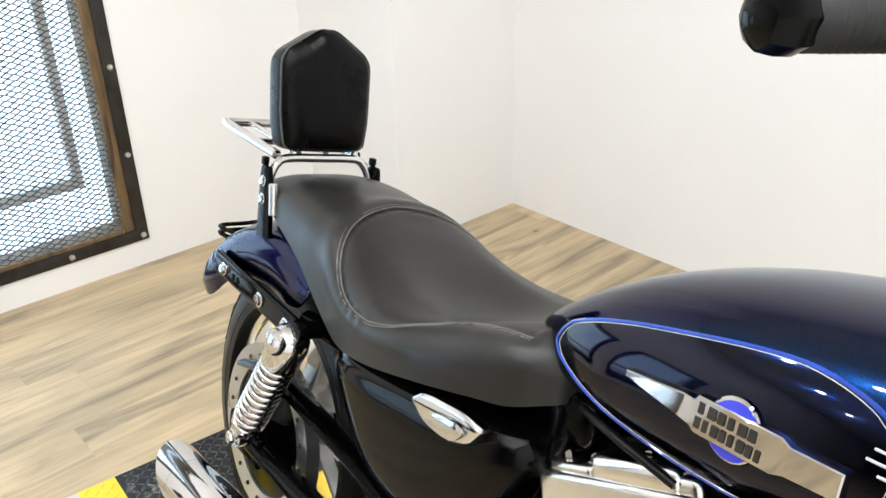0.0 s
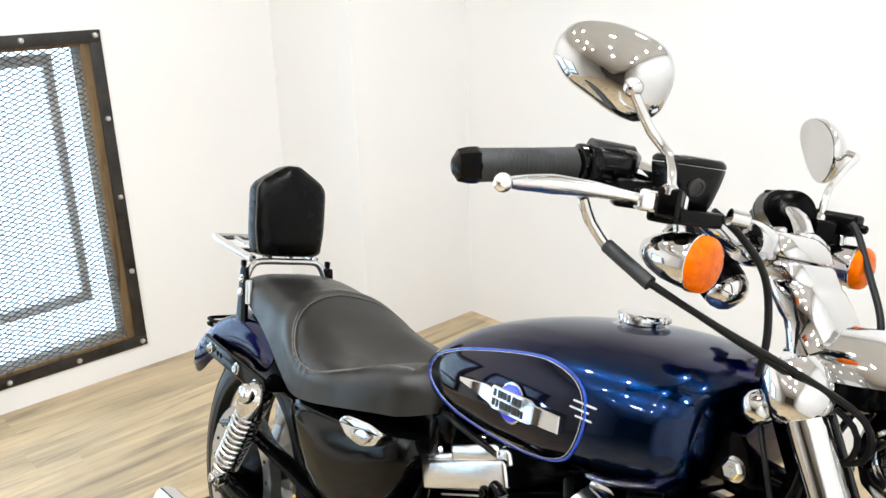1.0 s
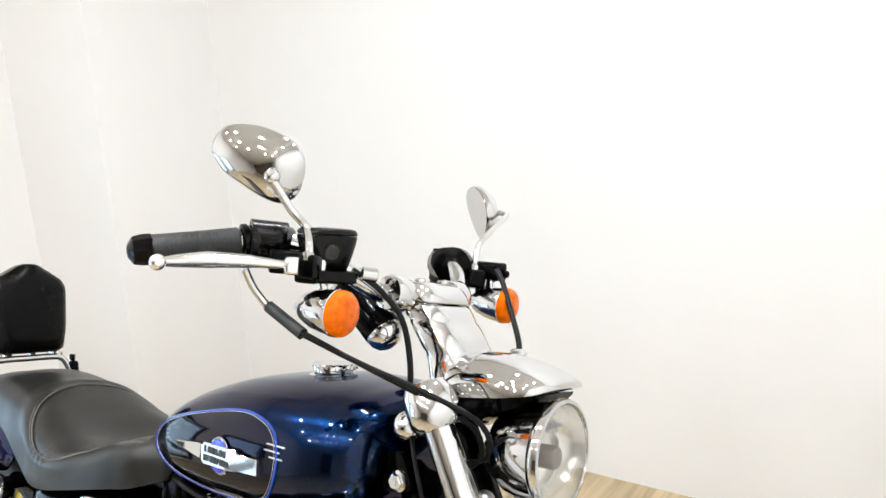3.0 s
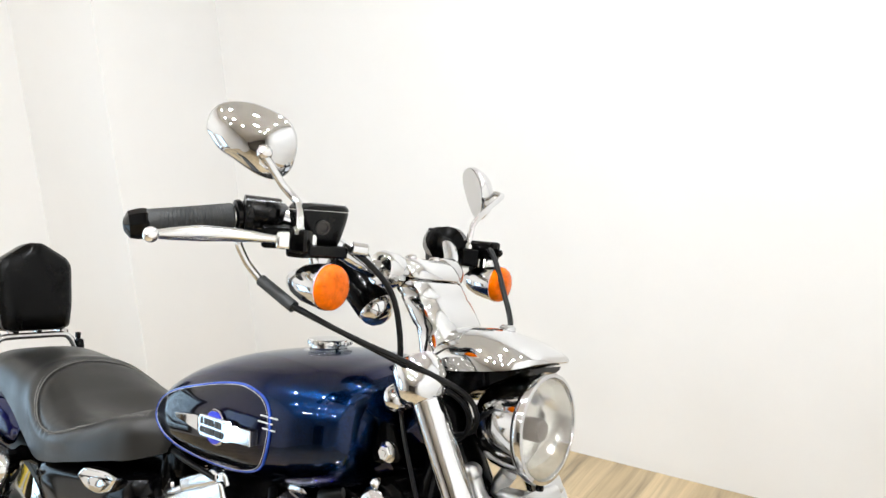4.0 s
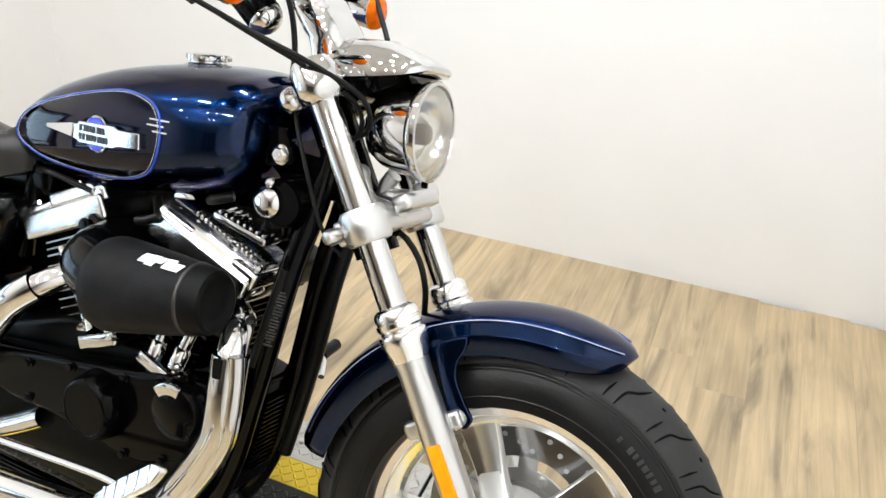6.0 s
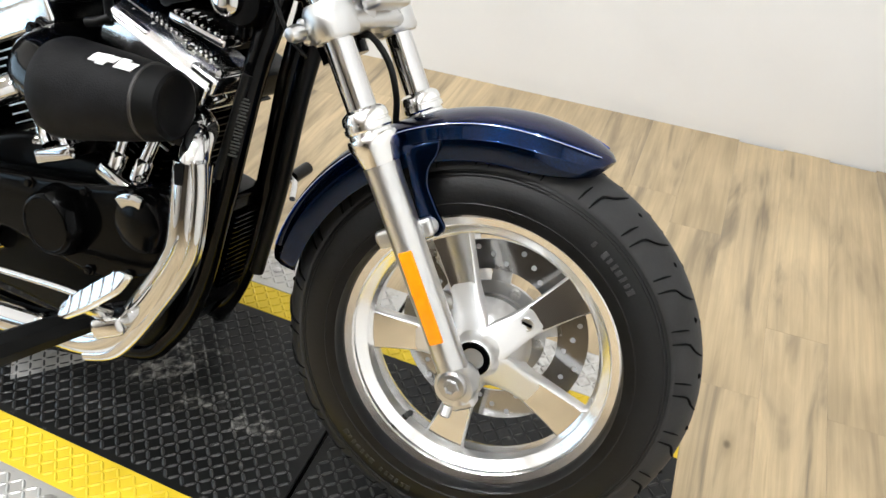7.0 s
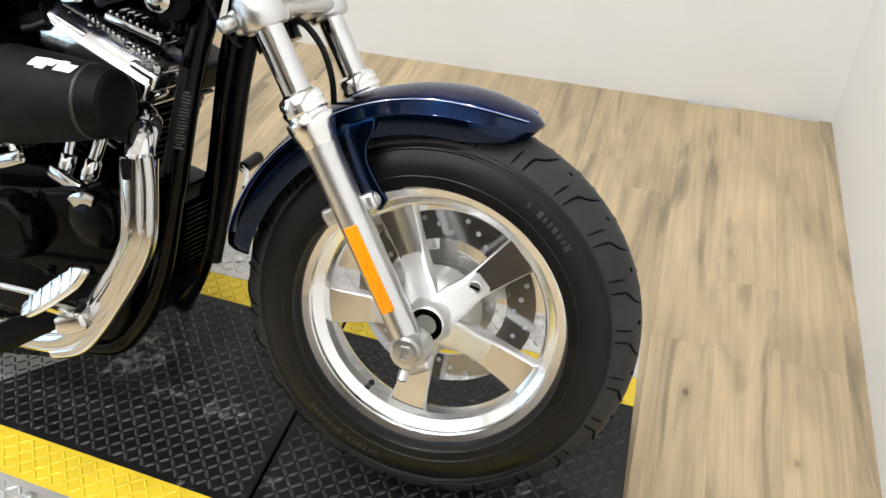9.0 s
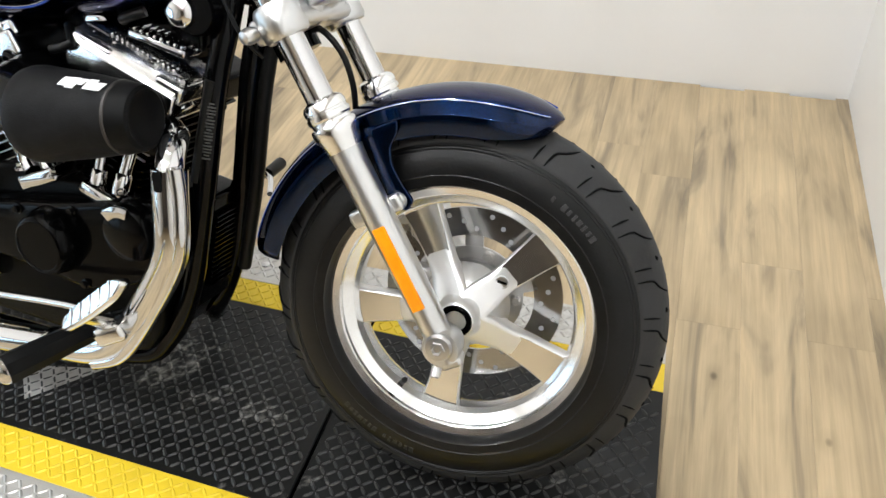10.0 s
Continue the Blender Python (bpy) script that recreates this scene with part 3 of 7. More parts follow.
def wheel(centre, name, tyre_r, tyre_w, rim_r, spoke_at, disc_side, label):
    """A five-spoke cast wheel: rim with its tyre, hub, spokes and disc. Axis along y."""
    m = Matrix.Translation(centre) @ SIDE
    w = tyre_w / 2
    lip = w * 0.66
    # broad polished lip, a step, and a dished inner band
    face = [(rim_r - 0.001, lip - 0.014), (rim_r + 0.001, lip - 0.003), (rim_r - 0.001, lip), (rim_r - 0.004, lip + 0.0006), (rim_r - 0.0145, lip - 0.0025), (rim_r - 0.0165, lip - 0.005), (rim_r - 0.0172, lip - 0.0105), (rim_r - 0.0195, lip - 0.0125),
            (rim_r - 0.0285, lip - 0.0175), (rim_r - 0.0315, lip - 0.0205), (rim_r - 0.0335, lip - 0.026), (rim_r - 0.036, lip * 0.25)]
    rim = part(name, lathe(face + [(q, -h) for q, h in reversed(face)] + [(rim_r - 0.012, -w * 0.3), (rim_r - 0.014, 0), (rim_r - 0.012, w * 0.3), (rim_r - 0.001, lip - 0.014)], m, 96, False), RIM_METAL, bike, label, 22)
    sec = 0.088 * tyre_r / 0.308

    def across(a):
        """Radius and half width of the tyre's section at the angle a from its crown."""
        return tyre_r - sec + sec * math.cos(a), w * 0.97 * math.sin(a)

    prof = [(rim_r - 0.003, -lip + 0.003), (rim_r + 0.004, -w * 0.8)] + [across(radians(-96 + 192 * k / 40)) for k in range(41)] + [(rim_r + 0.004, w * 0.8), (rim_r - 0.003, lip - 0.003)]
    tyre = part("tyre", lathe(prof, m, 96, False), RUBBER, rim, "black rubber road tyre", 50)
    # band over the crown, coloured lighter than the walls for light from above
    band = [across(radians(-54 + 108 * k / 26)) for k in range(27)]
    band = [(r + 0.0012 * math.cos(radians(-54 + 108 * k / 26)), h * 1.012) for k, (r, h) in enumerate(band)]
    tagged(part("tread_band", lathe([(band[0][0] - 0.003, band[0][1] * 0.99)] + band + [(band[-1][0] - 0.003, band[-1][1] * 0.99)], m, 96, False), TREAD_RUBBER, rim, "worn grey tread, lightened as if lit from above, with short slanted sipes", 50))

    def on_tyre(ang, a, lift=0.0):
        """A place on the tyre: ang round the wheel, a degrees from the crown towards the right side."""
        r, h = across(radians(a))
        lift += 0.0012 if abs(a) < 54 else 0.0
        r, h = r + lift * math.cos(radians(a)), h + lift * math.sin(radians(a))
        return Vector(centre) + V(r * math.cos(ang), -h, r * math.sin(ang))

    # sipes as dark inlaid bars, their shade in the colour: slanted hooks on both shoulders, a short cut between each
    # two
    cuts = []
    n = 24
    for i in range(n):
        for s in (-1, 1):
            a0 = 2 * math.pi * (i + (0.5 if s < 0 else 0)) / n
            cuts.append(tube([on_tyre(a0 + d, s * q, 0.0001) for d, q in ((0.0, 9), (0.02, 18), (0.05, 27), (0.085, 33), (0.1, 43), (0.108, 52))], [0.0012, 0.0024, 0.0026, 0.0026, 0.0024, 0.0012], 6, 0.02, True, True, 0.6))
            cuts.append(tube([on_tyre(a0 + 0.15 + d, s * q, 0.0001) for d, q in ((0.0, 31), (0.012, 40), (0.022, 51))], [0.0012, 0.0024, 0.0012], 6, 0.02, True, True, 0.6))
            cuts.append(tube([on_tyre(a0 + 0.165 + d, s * 17, 0.0001) for d in (0.0, 0.012, 0.024)], [0.001, 0.003, 0.001], 6, 0.01, True, True, 0.6))
    parts("tread_groove", cuts, RECESS_SHADE, rim)
    parts("sidewall_ridge", [lathe([(across(radians(a))[0] + 0.0016, across(radians(a))[1] - 0.0004), (across(radians(a))[0], across(radians(a))[1] + 0.0009), (across(radians(a))[0] - 0.0016, across(radians(a))[1] - 0.0002)], m, 80, False) for a in (58, 61, 86)], RUBBER, rim, "fine raised line round the tyre wall")
    # raised maker's marks on the side wall: plain bars
    bars = []
    for base, count in ((radians(226), 13), (radians(40), 8)):
        for i in range(count):
            a = base + i * 0.04 + (0.04 if i > 6 else 0)
            p = on_tyre(a, 73, 0.0003)
            d = (on_tyre(a, 69) - on_tyre(a, 77)).normalized()
            o = (on_tyre(a, 73, 0.01) - on_tyre(a, 73)).normalized()
            bars.append(box((0.0045 if i % 3 else 0.007, 0.0012, 0.0105 - 0.002 * (i % 2)), Matrix.Translation(p) @ Matrix((d.cross(o).normalized(), o, d)).transposed().to_4x4(), 0.0004, 1))
    parts("sidewall_mark", bars, LETTERING, rim, "grey raised mark on the tyre wall")
    hub = part("hub", lathe([(0.016, 0.05), (0.0175, 0.056), (0.026, 0.056), (0.0285, 0.0535), (0.031, 0.047), (0.034, 0.042), (0.039, 0.036), (0.045, 0.03), (0.0515, 0.0235), (0.057, 0.0165), (0.061, 0.009), (0.063, 0.0), (0.069, -0.018), (0.06, -0.03), (0.045, -0.05), (0.016, -0.055)], m, 72), HUB_METAL, rim, "satin cast aluminium hub that flows into the spokes", 60)
    for i in range(5):
        a = radians(spoke_at + 72 * i)
        c, s = math.cos(a), math.sin(a)
        rings = []
        for r, wd, dep, thick in ((0.026, 0.05, 0.043, 0.04), (0.036, 0.055, 0.0385, 0.04), (0.046, 0.054, 0.0335, 0.04), (0.056, 0.05, 0.0285, 0.037), (0.066, 0.046, 0.024, 0.034), (0.076, 0.0435, 0.02, 0.031), (0.088, 0.0435, 0.0162, 0.029), (0.11, 0.0475, 0.0118, 0.028), (0.145, 0.055, 0.009, 0.028), (rim_r - 0.036, 0.062, 0.009, 0.03), (rim_r - 0.031, 0.066, 0.0105, 0.032)):
            ring = []
            for u, v in ((-0.42, -1.0), (-0.49, -0.4), (-0.5, -0.2), (-0.485, -0.08), (-0.445, -0.02), (-0.3, 0.0), (0.3, 0.0), (0.445, -0.02), (0.485, -0.08), (0.5, -0.2), (0.49, -0.4), (0.42, -1.0)):
                ring.append(Vector(centre) + V(r * c - u * wd * s, -(dep + v * thick), r * s + u * wd * c))
            rings.append(ring)
        part("spoke", loft(rings), HUB_METAL, rim, "", 60)
        rings = []
        for r, wd, dep in ((0.094, 0.034, 0.0138), (0.099, 0.039, 0.0131), (0.145, 0.05, 0.0088), (rim_r - 0.037, 0.057, 0.009)):
            rings.append([Vector(centre) + V(r * c - u * wd * s, -(dep + e), r * s + u * wd * c) for u, e in ((-0.5, -0.002), (-0.485, 0.0007), (0.485, 0.0007), (0.5, -0.002))])
        part("spoke_face", loft(rings), MIRROR_METAL, rim, "mirror polished spoke face", 20)
        if name == "front_wheel" and i == 0:
            p = Vector(centre) + V(0.083 * c, -0.0175, 0.083 * s)
            part("spoke_emblem", lathe([(0.0105, -0.001), (0.0105, 0.0016), (0.009, 0.0022), (0.0078, 0.0012), (0.002, 0.0012)], Matrix.Translation(p) @ SIDE, 24), BRUSHED, rim, "small round maker's emblem")
            part("emblem_bar", box((0.015, 0.002, 0.0042), Matrix.Translation(p + V(0, -0.0016, 0)) @ Matrix.Rotation(radians(12), 4, "Y"), 0.0006, 1), BLACK_SATIN, rim, "dark bar on the emblem")
    part("bearing_seal", lathe([(0.026, 0.0562), (0.02, 0.0572), (0.0165, 0.0566), (0.0165, 0.05)], m, 32, False), BLACK_SATIN, rim, "black bearing seal")
    # disc with drilled ring and carrier
    y = -disc_side * 0.058
    md = m @ Matrix.Translation((0, 0, y))
    part("brake_disc", lathe([(0.146, 0.0025), (0.146, -0.0025), (0.1, -0.0025), (0.1, 0.0025), (0.146, 0.0025)], md, 64, False), DISC_METAL, rim, "drilled steel brake disc")
    carrier = [lathe([(0.082, 0.003), (0.082, -0.003), (0.036, -0.003), (0.036, 0.003), (0.082, 0.003)], md, 40, False), lathe([(0.062, 0.003), (0.06, 0.007), (0.05, 0.007), (0.048, 0.003)], md, 40, False)]
    for i in range(5):
        carrier.append(box((0.034, 0.03, 0.005), md @ Matrix.Rotation(radians(72 * i + 20), 4, "Z") @ Matrix.Translation((0.09, 0, 0)), 0.001))
    part("disc_carrier", join(*carrier), BRUSHED, rim, "aluminium disc carrier")
    # solid pale discs: the brightness seen through the holes is in their colour
    holes = [lathe([(0.0042, 0), (0.0042, 0.0004)], md @ Matrix.Rotation(radians(10 * i), 4, "Z") @ Matrix.Translation((0.111 + 0.012 * (i % 3), 0, 0.0026)), 10) for i in range(36)]
    parts("disc_hole", holes, SILVER_STRIPE, rim, "pale disc in place of a drilled hole, bright as if light shows through")
    parts("disc_bolt", [bolt(md @ V(0.071 * math.cos(radians(72 * i)), 0.071 * math.sin(radians(72 * i)), 0.003), md @ V(0.071 * math.cos(radians(72 * i)), 0.071 * math.sin(radians(72 * i)), 1), 0.007) for i in range(5)], GALVANISED, rim)
    return rim


WHEEL_AT = AXLE + V(0.006, 0, 0.012)
fw = wheel(WHEEL_AT, "front_wheel", 0.308, 0.128, 0.2075, 44, 1, "chromed five-spoke cast front wheel")
for o in (fw, *fw.children_recursive):
    o.data.transform(STEER)
part("valve_stem", steered(tube([WHEEL_AT + V(-0.094, -0.012, -0.147), WHEEL_AT + V(-0.088, -0.024, -0.136), WHEEL_AT + V(-0.083, -0.034, -0.128)], 0.0048, 10)), HOSE, fw, "black rubber valve stem")
RAXLE = V(-1.53, 0, 0.326)
rw = wheel(RAXLE + V(-0.012, 0, 0.005), "rear_wheel", 0.314, 0.15, 0.212, 20, 1, "chromed five-spoke cast rear wheel")
pulley = part("belt_pulley", lathe([(0.15, 0.012), (0.156, 0.012), (0.156, -0.012), (0.15, -0.012), (0.118, -0.004), (0.118, 0.01), (0.15, 0.012)], Matrix.Translation(RAXLE + V(0, -0.092, 0)) @ SIDE, 60, False), BRUSHED, rw, "bright rear belt pulley")
# added dark plate: covers the bright spokes where deep shade lies
part("pulley_web", lathe([(0.118, 0.006), (0.06, 0.012), (0.03, 0.02), (0.004, 0.02)], Matrix.Translation(RAXLE + V(0, -0.092, 0)) @ SIDE, 40, False), BLACK_SATIN, pulley, "added black plate that hides the spokes in place of shade")
parts("pulley_bolt", [bolt(RAXLE + V(0.135 * math.cos(radians(18 * i)), -0.104, 0.135 * math.sin(radians(18 * i))), RAXLE + V(0.135 * math.cos(radians(18 * i)), -1, 0.135 * math.sin(radians(18 * i))), 0.003, 0.002) for i in range(20)], STEEL, pulley)


def shell_fender(centre, r, half, a0, a1, drop, thick, n=44, lead=0.55, tail=0.62, nose=0.0, lead_span=0.16):
    """A rolled mudguard: a crown that turns down at both sides. Angles in degrees, from ahead over the top."""
    rings = []
    prof = [(-1.0, drop), (-1.0, drop * 0.45), (-0.97, 0.02), (-0.86, 0.007), (-0.6, -0.004), (-0.3, -0.009), (0, -0.011), (0.3, -0.009), (0.6, -0.004), (0.86, 0.007), (0.97, 0.02), (1.0, drop * 0.45), (1.0, drop)]
    for k in range(n + 1):
        t = k / n
        a = radians(a0 + (a1 - a0) * t)
        e = min(t / lead_span, 1.0)
        e2 = min((1 - t) / 0.22, 1.0)
        wd = half * (lead + (1 - lead) * math.sqrt(max(0.0, 1 - (1 - e) ** 2))) * (tail + (1 - tail) * math.sqrt(max(0.0, 1 - (1 - e2) ** 2)))
        dr = (0.3 if lead > 0.9 else 0.06) + (0.7 if lead > 0.9 else 0.94) * math.sqrt(max(0.0, 1 - (1 - e) ** 2))
        dr2 = (0.35 if lead > 0.9 else 0.9) + (0.65 if lead > 0.9 else 0.1) * math.sqrt(max(0.0, 1 - (1 - e2) ** 2))
        ring = []
        for s in (0, 1):
            for u, dpt in (prof if s == 0 else reversed(prof)):
                close = 1.0 if lead > 0.9 else math.sqrt(max(0.0, 1 - (1 - e) ** 2))
                rr = r - (dpt * close if dpt < 0.03 else dpt * dr * dr2) - (thick if s else 0) + nose * (1 - e) ** 2
                y = u * (wd - (thick if s else 0))
                ring.append(Vector(centre) + V(rr * math.cos(a), y, rr * math.sin(a)))
        rings.append(ring)
    return loft(rings)


FENDER_A0, FENDER_A1, FENDER_W = 67.6, 168.5, 0.08


def fender_half(t):
    """Half the front fender's width at t from its nose to its tail."""
    e, e2 = min(t / 0.2, 1.0), min((1 - t) / 0.22, 1.0)
    return FENDER_W * (0.05 + 0.95 * math.sqrt(max(0.0, 1 - (1 - e) ** 2))) * (0.8 + 0.2 * math.sqrt(max(0.0, 1 - (1 - e2) ** 2)))


ff = part("front_fender", steered(shell_fender(WHEEL_AT, 0.336, FENDER_W, FENDER_A0, FENDER_A1, 0.047, 0.003, 60, 0.05, nose=-0.002, lead_span=0.2, tail=0.8)), BLUE, bike, "dark blue metallic front fender with fine pinstripes", 60)
for s in (-1, 1):
    for off, mat in ((0.0, STRIPE), (0.0035, SILVER_STRIPE)):
        pts = []
        for k in range(40):
            t = 0.03 + 0.93 * k / 39
            a = radians(FENDER_A0 + (FENDER_A1 - FENDER_A0) * t)
            r = 0.3335 + 0.003 * max(0.0, 1 - t / 0.2) ** 2
            pts.append(WHEEL_AT + V(r * math.cos(a), s * fender_half(t) * (0.80 + off / 0.082), r * math.sin(a)))
        part("pinstripe", steered(tube(pts, 0.001 if mat is STRIPE else 0.0005, 6, 0.03)), mat, ff)
    # stay: a curved bracket from the fender's skirt down to the fork leg
    stay = [leg(d, 0, f) for d, f in ((0.32, 0.03), (0.316, 0.082), (0.3, 0.074), (0.284, 0.053), (0.262, 0.044), (0.225, 0.046), (0.203, 0.05), (0.193, 0.034), (0.207, 0.018), (0.25, 0.02))]
    bracket = prism(rounded([(p.x, p.z) for p in stay], 4, 0.3), 0.0, 0.007, Matrix.Translation((0, s * 0.081 + (0.007 if s > 0 else 0), 0)) @ Matrix.Rotation(radians(90), 4, "X"), 0.0025, 3)
    part("fender_stay", steered(bracket), BLUE, ff, "blue painted fender stay")
    parts("stay_bolt", [steered(join(lathe([(0.0125, -0.004), (0.0125, 0.002), (0.011, 0.004), (0.006, 0.0045)], aim(leg(0.212, s * 0.086, f), leg(0.212, s * 2, f)), 20), bolt(leg(0.212, s * 0.09, f), leg(0.212, s * 2, f), 0.007, 0.004))) for f in (0.03, -0.041)], SATIN, ff)
    part("leg_lug", steered(box((0.085, 0.016, 0.026), Matrix.Translation(leg(0.212, s * 0.091, -0.006)) @ Matrix.Rotation(-RAKE, 4, "Y"), 0.007, 3)), SATIN, ff, "satin lug on the fork leg")

# fork
for s in (-1, 1):
    y = s * 0.105
    low = part("fork_slider", steered(join(
        tube([leg(-0.03, y), leg(0.03, y), leg(0.29, y), leg(0.328, y)], [0.0215, 0.0218, 0.0235, 0.0265], 28, 0.05),
        lathe([(0.02, -0.021), (0.027, -0.019), (0.029, -0.012), (0.029, 0.012), (0.027, 0.019), (0.02, 0.021)], Matrix.Translation(leg(-0.004, y)) @ SIDE, 28), box((0.036, 0.03, 0.03), Matrix.Translation(leg(-0.026, y)) @ Matrix.Rotation(-RAKE, 4, "Y"), 0.009, 3))), SATIN, bike, "satin aluminium lower fork leg", 24)
    part("fork_collar", steered(lathe([(0.0262, 0.31), (0.0285, 0.32), (0.0322, 0.332), (0.0338, 0.339), (0.0338, 0.346), (0.0325, 0.349), (0.029, 0.35), (0.0285, 0.354), (0.0305, 0.3555), (0.0318, 0.358), (0.0318, 0.3645), (0.0298, 0.3655), (0.0298, 0.368), (0.0312, 0.369), (0.0308, 0.376), (0.0285, 0.381), (0.0225, 0.385), (0.0205, 0.384)], aim(leg(0, y), leg(1, y)), 36)), POLISHED, low, "polished stepped fork collar", 24)
    part("axle_nut", steered(join(lathe([(0.021, 0), (0.021, 0.008), (0.018, 0.012), (0.011, 0.013)], Matrix.Translation(leg(0.0, y + s * 0.014)) @ Matrix.Rotation(radians(-90 * s), 4, "X"), 24), lathe([(0.012, 0), (0.012, 0.017), (0.008, 0.018), (0.006, 0.012)], Matrix.Translation(leg(0.0, y + s * 0.014)) @ Matrix.Rotation(radians(-90 * s), 4, "X"), 6))), BRUSHED, low, "axle nut")
    part("drain_bolt", steered(lathe([(0.008, 0), (0.008, 0.014), (0.005, 0.016)], aim(leg(-0.03, y + s * 0.012, -0.02), leg(-0.06, y + s * 0.03, -0.04)), 10)), SATIN, low)
    refl = [leg(0.055, y), leg(0.2, y)]
    m = aim(refl[0], refl[1], (0, 1, 0))
    part("reflector", steered(box((0.02, 0.006, 0.132), Matrix.Translation((leg(0.1275, y + s * 0.0218))) @ Matrix.Rotation(-RAKE, 4, "Y"), 0.0025)), AMBER, low, "amber side reflector strip")
    up = part("fork_tube", steered(tube([leg(0.38, y), leg(0.72, y)], 0.0203, 28, 0.1, True, False)), CHROME, bike, "chromed upper fork tube")
    part("tree_clamp", steered(join(lathe([(0.029, -0.024), (0.033, -0.018), (0.033, 0.018), (0.029, 0.024), (0.021, 0.024)], aim(leg(0.5, y), leg(0.6, y)), 28), box((0.03, 0.03, 0.036), Matrix.Translation(leg(0.5, y * 0.92, -0.032)) @ Matrix.Rotation(-RAKE, 4, "Y"), 0.008, 3))), SATIN, up, "satin lower triple clamp")
    part("clamp_bolt", steered(lathe([(0.011, 0), (0.012, 0.012), (0.009, 0.02), (0.004, 0.022)], aim(leg(0.5, y * 0.98 + s * 0.012, -0.04), leg(0.5, y * 1.05 + s * 0.2, -0.13)), 14)), SATIN, up)
    part("top_clamp", steered(join(lathe([(0.026, 0.675), (0.034, 0.684), (0.035, 0.7), (0.033, 0.722), (0.026, 0.734), (0.012, 0.738)], aim(leg(0, y), leg(1, y)), 28), ball(0.019, Matrix.Translation(leg(0.695, y * 0.95 + s * 0.004, -0.045))), box((0.05, 0.028, 0.03), Matrix.Translation(leg(0.695, y * 0.93, -0.02)) @ Matrix.Rotation(-RAKE, 4, "Y"), 0.009, 3))), CHROME, up, "polished top clamp")
part("lower_tree", steered(join(box((0.046, 0.2, 0.034), Matrix.Translation(leg(0.5, 0, 0.002)) @ Matrix.Rotation(-RAKE, 4, "Y"), 0.012, 3), box((0.03, 0.12, 0.026), Matrix.Translation(leg(0.515, 0, 0.04)) @ Matrix.Rotation(-RAKE, 4, "Y"), 0.01, 3), box((0.026, 0.05, 0.03), Matrix.Translation(leg(0.528, 0.06, 0.036)) @ Matrix.Rotation(-RAKE, 4, "Y"), 0.009, 3))), SATIN, bike, "satin aluminium lower triple tree")
part("upper_tree", steered(box((0.06, 0.2, 0.024), Matrix.Translation(leg(0.7, 0, -0.012)) @ Matrix.Rotation(-RAKE, 4, "Y"), 0.01, 3)), CHROME, bike, "chromed upper triple tree")
part("steering_head", join(tube([PIVOT + FD * 0.10, PIVOT + FD * 0.33], 0.034, 24, 0.1, True, False)), BLACK_SATIN, bike, "black steering head")

# headlight with visor
hc, hd = V(-0.199, 0.006, 0.884), V(1.0, 0.05, 0.05).normalized()
mh = aim(hc, hc + hd) @ Matrix.Diagonal((0.9, 0.9, 0.9, 1))
hl = part("headlight", lathe([(0.012, -0.105), (0.03, -0.102), (0.05, -0.09), (0.064, -0.068), (0.071, -0.04), (0.074, -0.012), (0.079, -0.008), (0.081, 0.0), (0.079, 0.007), (0.074, 0.008), (0.0725, 0.004), (0.0725, -0.004)], mh, 48, False), CHROME, bike, "chromed round headlight")
refl = part("reflector_bowl", lathe([(0.0725, 0.003), (0.07, -0.012), (0.062, -0.03), (0.048, -0.046), (0.03, -0.054), (0.012, -0.056), (0.003, -0.056)], mh, 40, False), material("bright_reflector", (0.86, 0.83, 0.77), 0.2, 0.9, noise_scale=12, tone=0.05), hl, "bright faceted reflector bowl")
parts("reflector_facet", [box((0.024, 0.002, 0.02), mh @ Matrix.Rotation(radians(45 * i), 4, "Z") @ Matrix.Translation((0.0, 0.052, -0.032)) @ Matrix.Rotation(radians(48), 4, "X"), 0.001, 1) for i in range(8)], CHROME, refl)
part("lens", lathe([(0.0735, 0.004), (0.06, 0.0115), (0.04, 0.0165), (0.02, 0.019), (0.0005, 0.0195)], mh, 40, False), GLASS, hl, "clear domed headlight glass")
part("bulb_shield", lathe([(0.017, -0.03), (0.0175, -0.008), (0.015, -0.003), (0.005, -0.001)], mh @ Matrix.Translation((0, -0.004, 0)), 24), material("bulb_shield_grey", (0.22, 0.18, 0.155), 0.4, 0.5, noise_scale=30, tone=0.1), hl, "grey bulb shield")
part("bezel_clip", box((0.008, 0.012, 0.01), mh @ Matrix.Translation((-0.012, -0.081, 0.002)), 0.002), BLACK_SATIN, hl)
part("headlight_mount", join(tube([hc + V(-0.05, 0, -0.07), hc + V(-0.065, 0, -0.10), leg(0.52, 0, 0.04)], 0.012, 12), ball(0.014, Matrix.Translation(hc + V(-0.085, -0.035, -0.072))), tube([hc + V(-0.085, -0.035, -0.072), hc + V(-0.07, -0.03, -0.11), leg(0.5, -0.03, 0.03)], [0.012, 0.014, 0.016], 12)), SATIN, hl, "headlight bracket")
rings = []
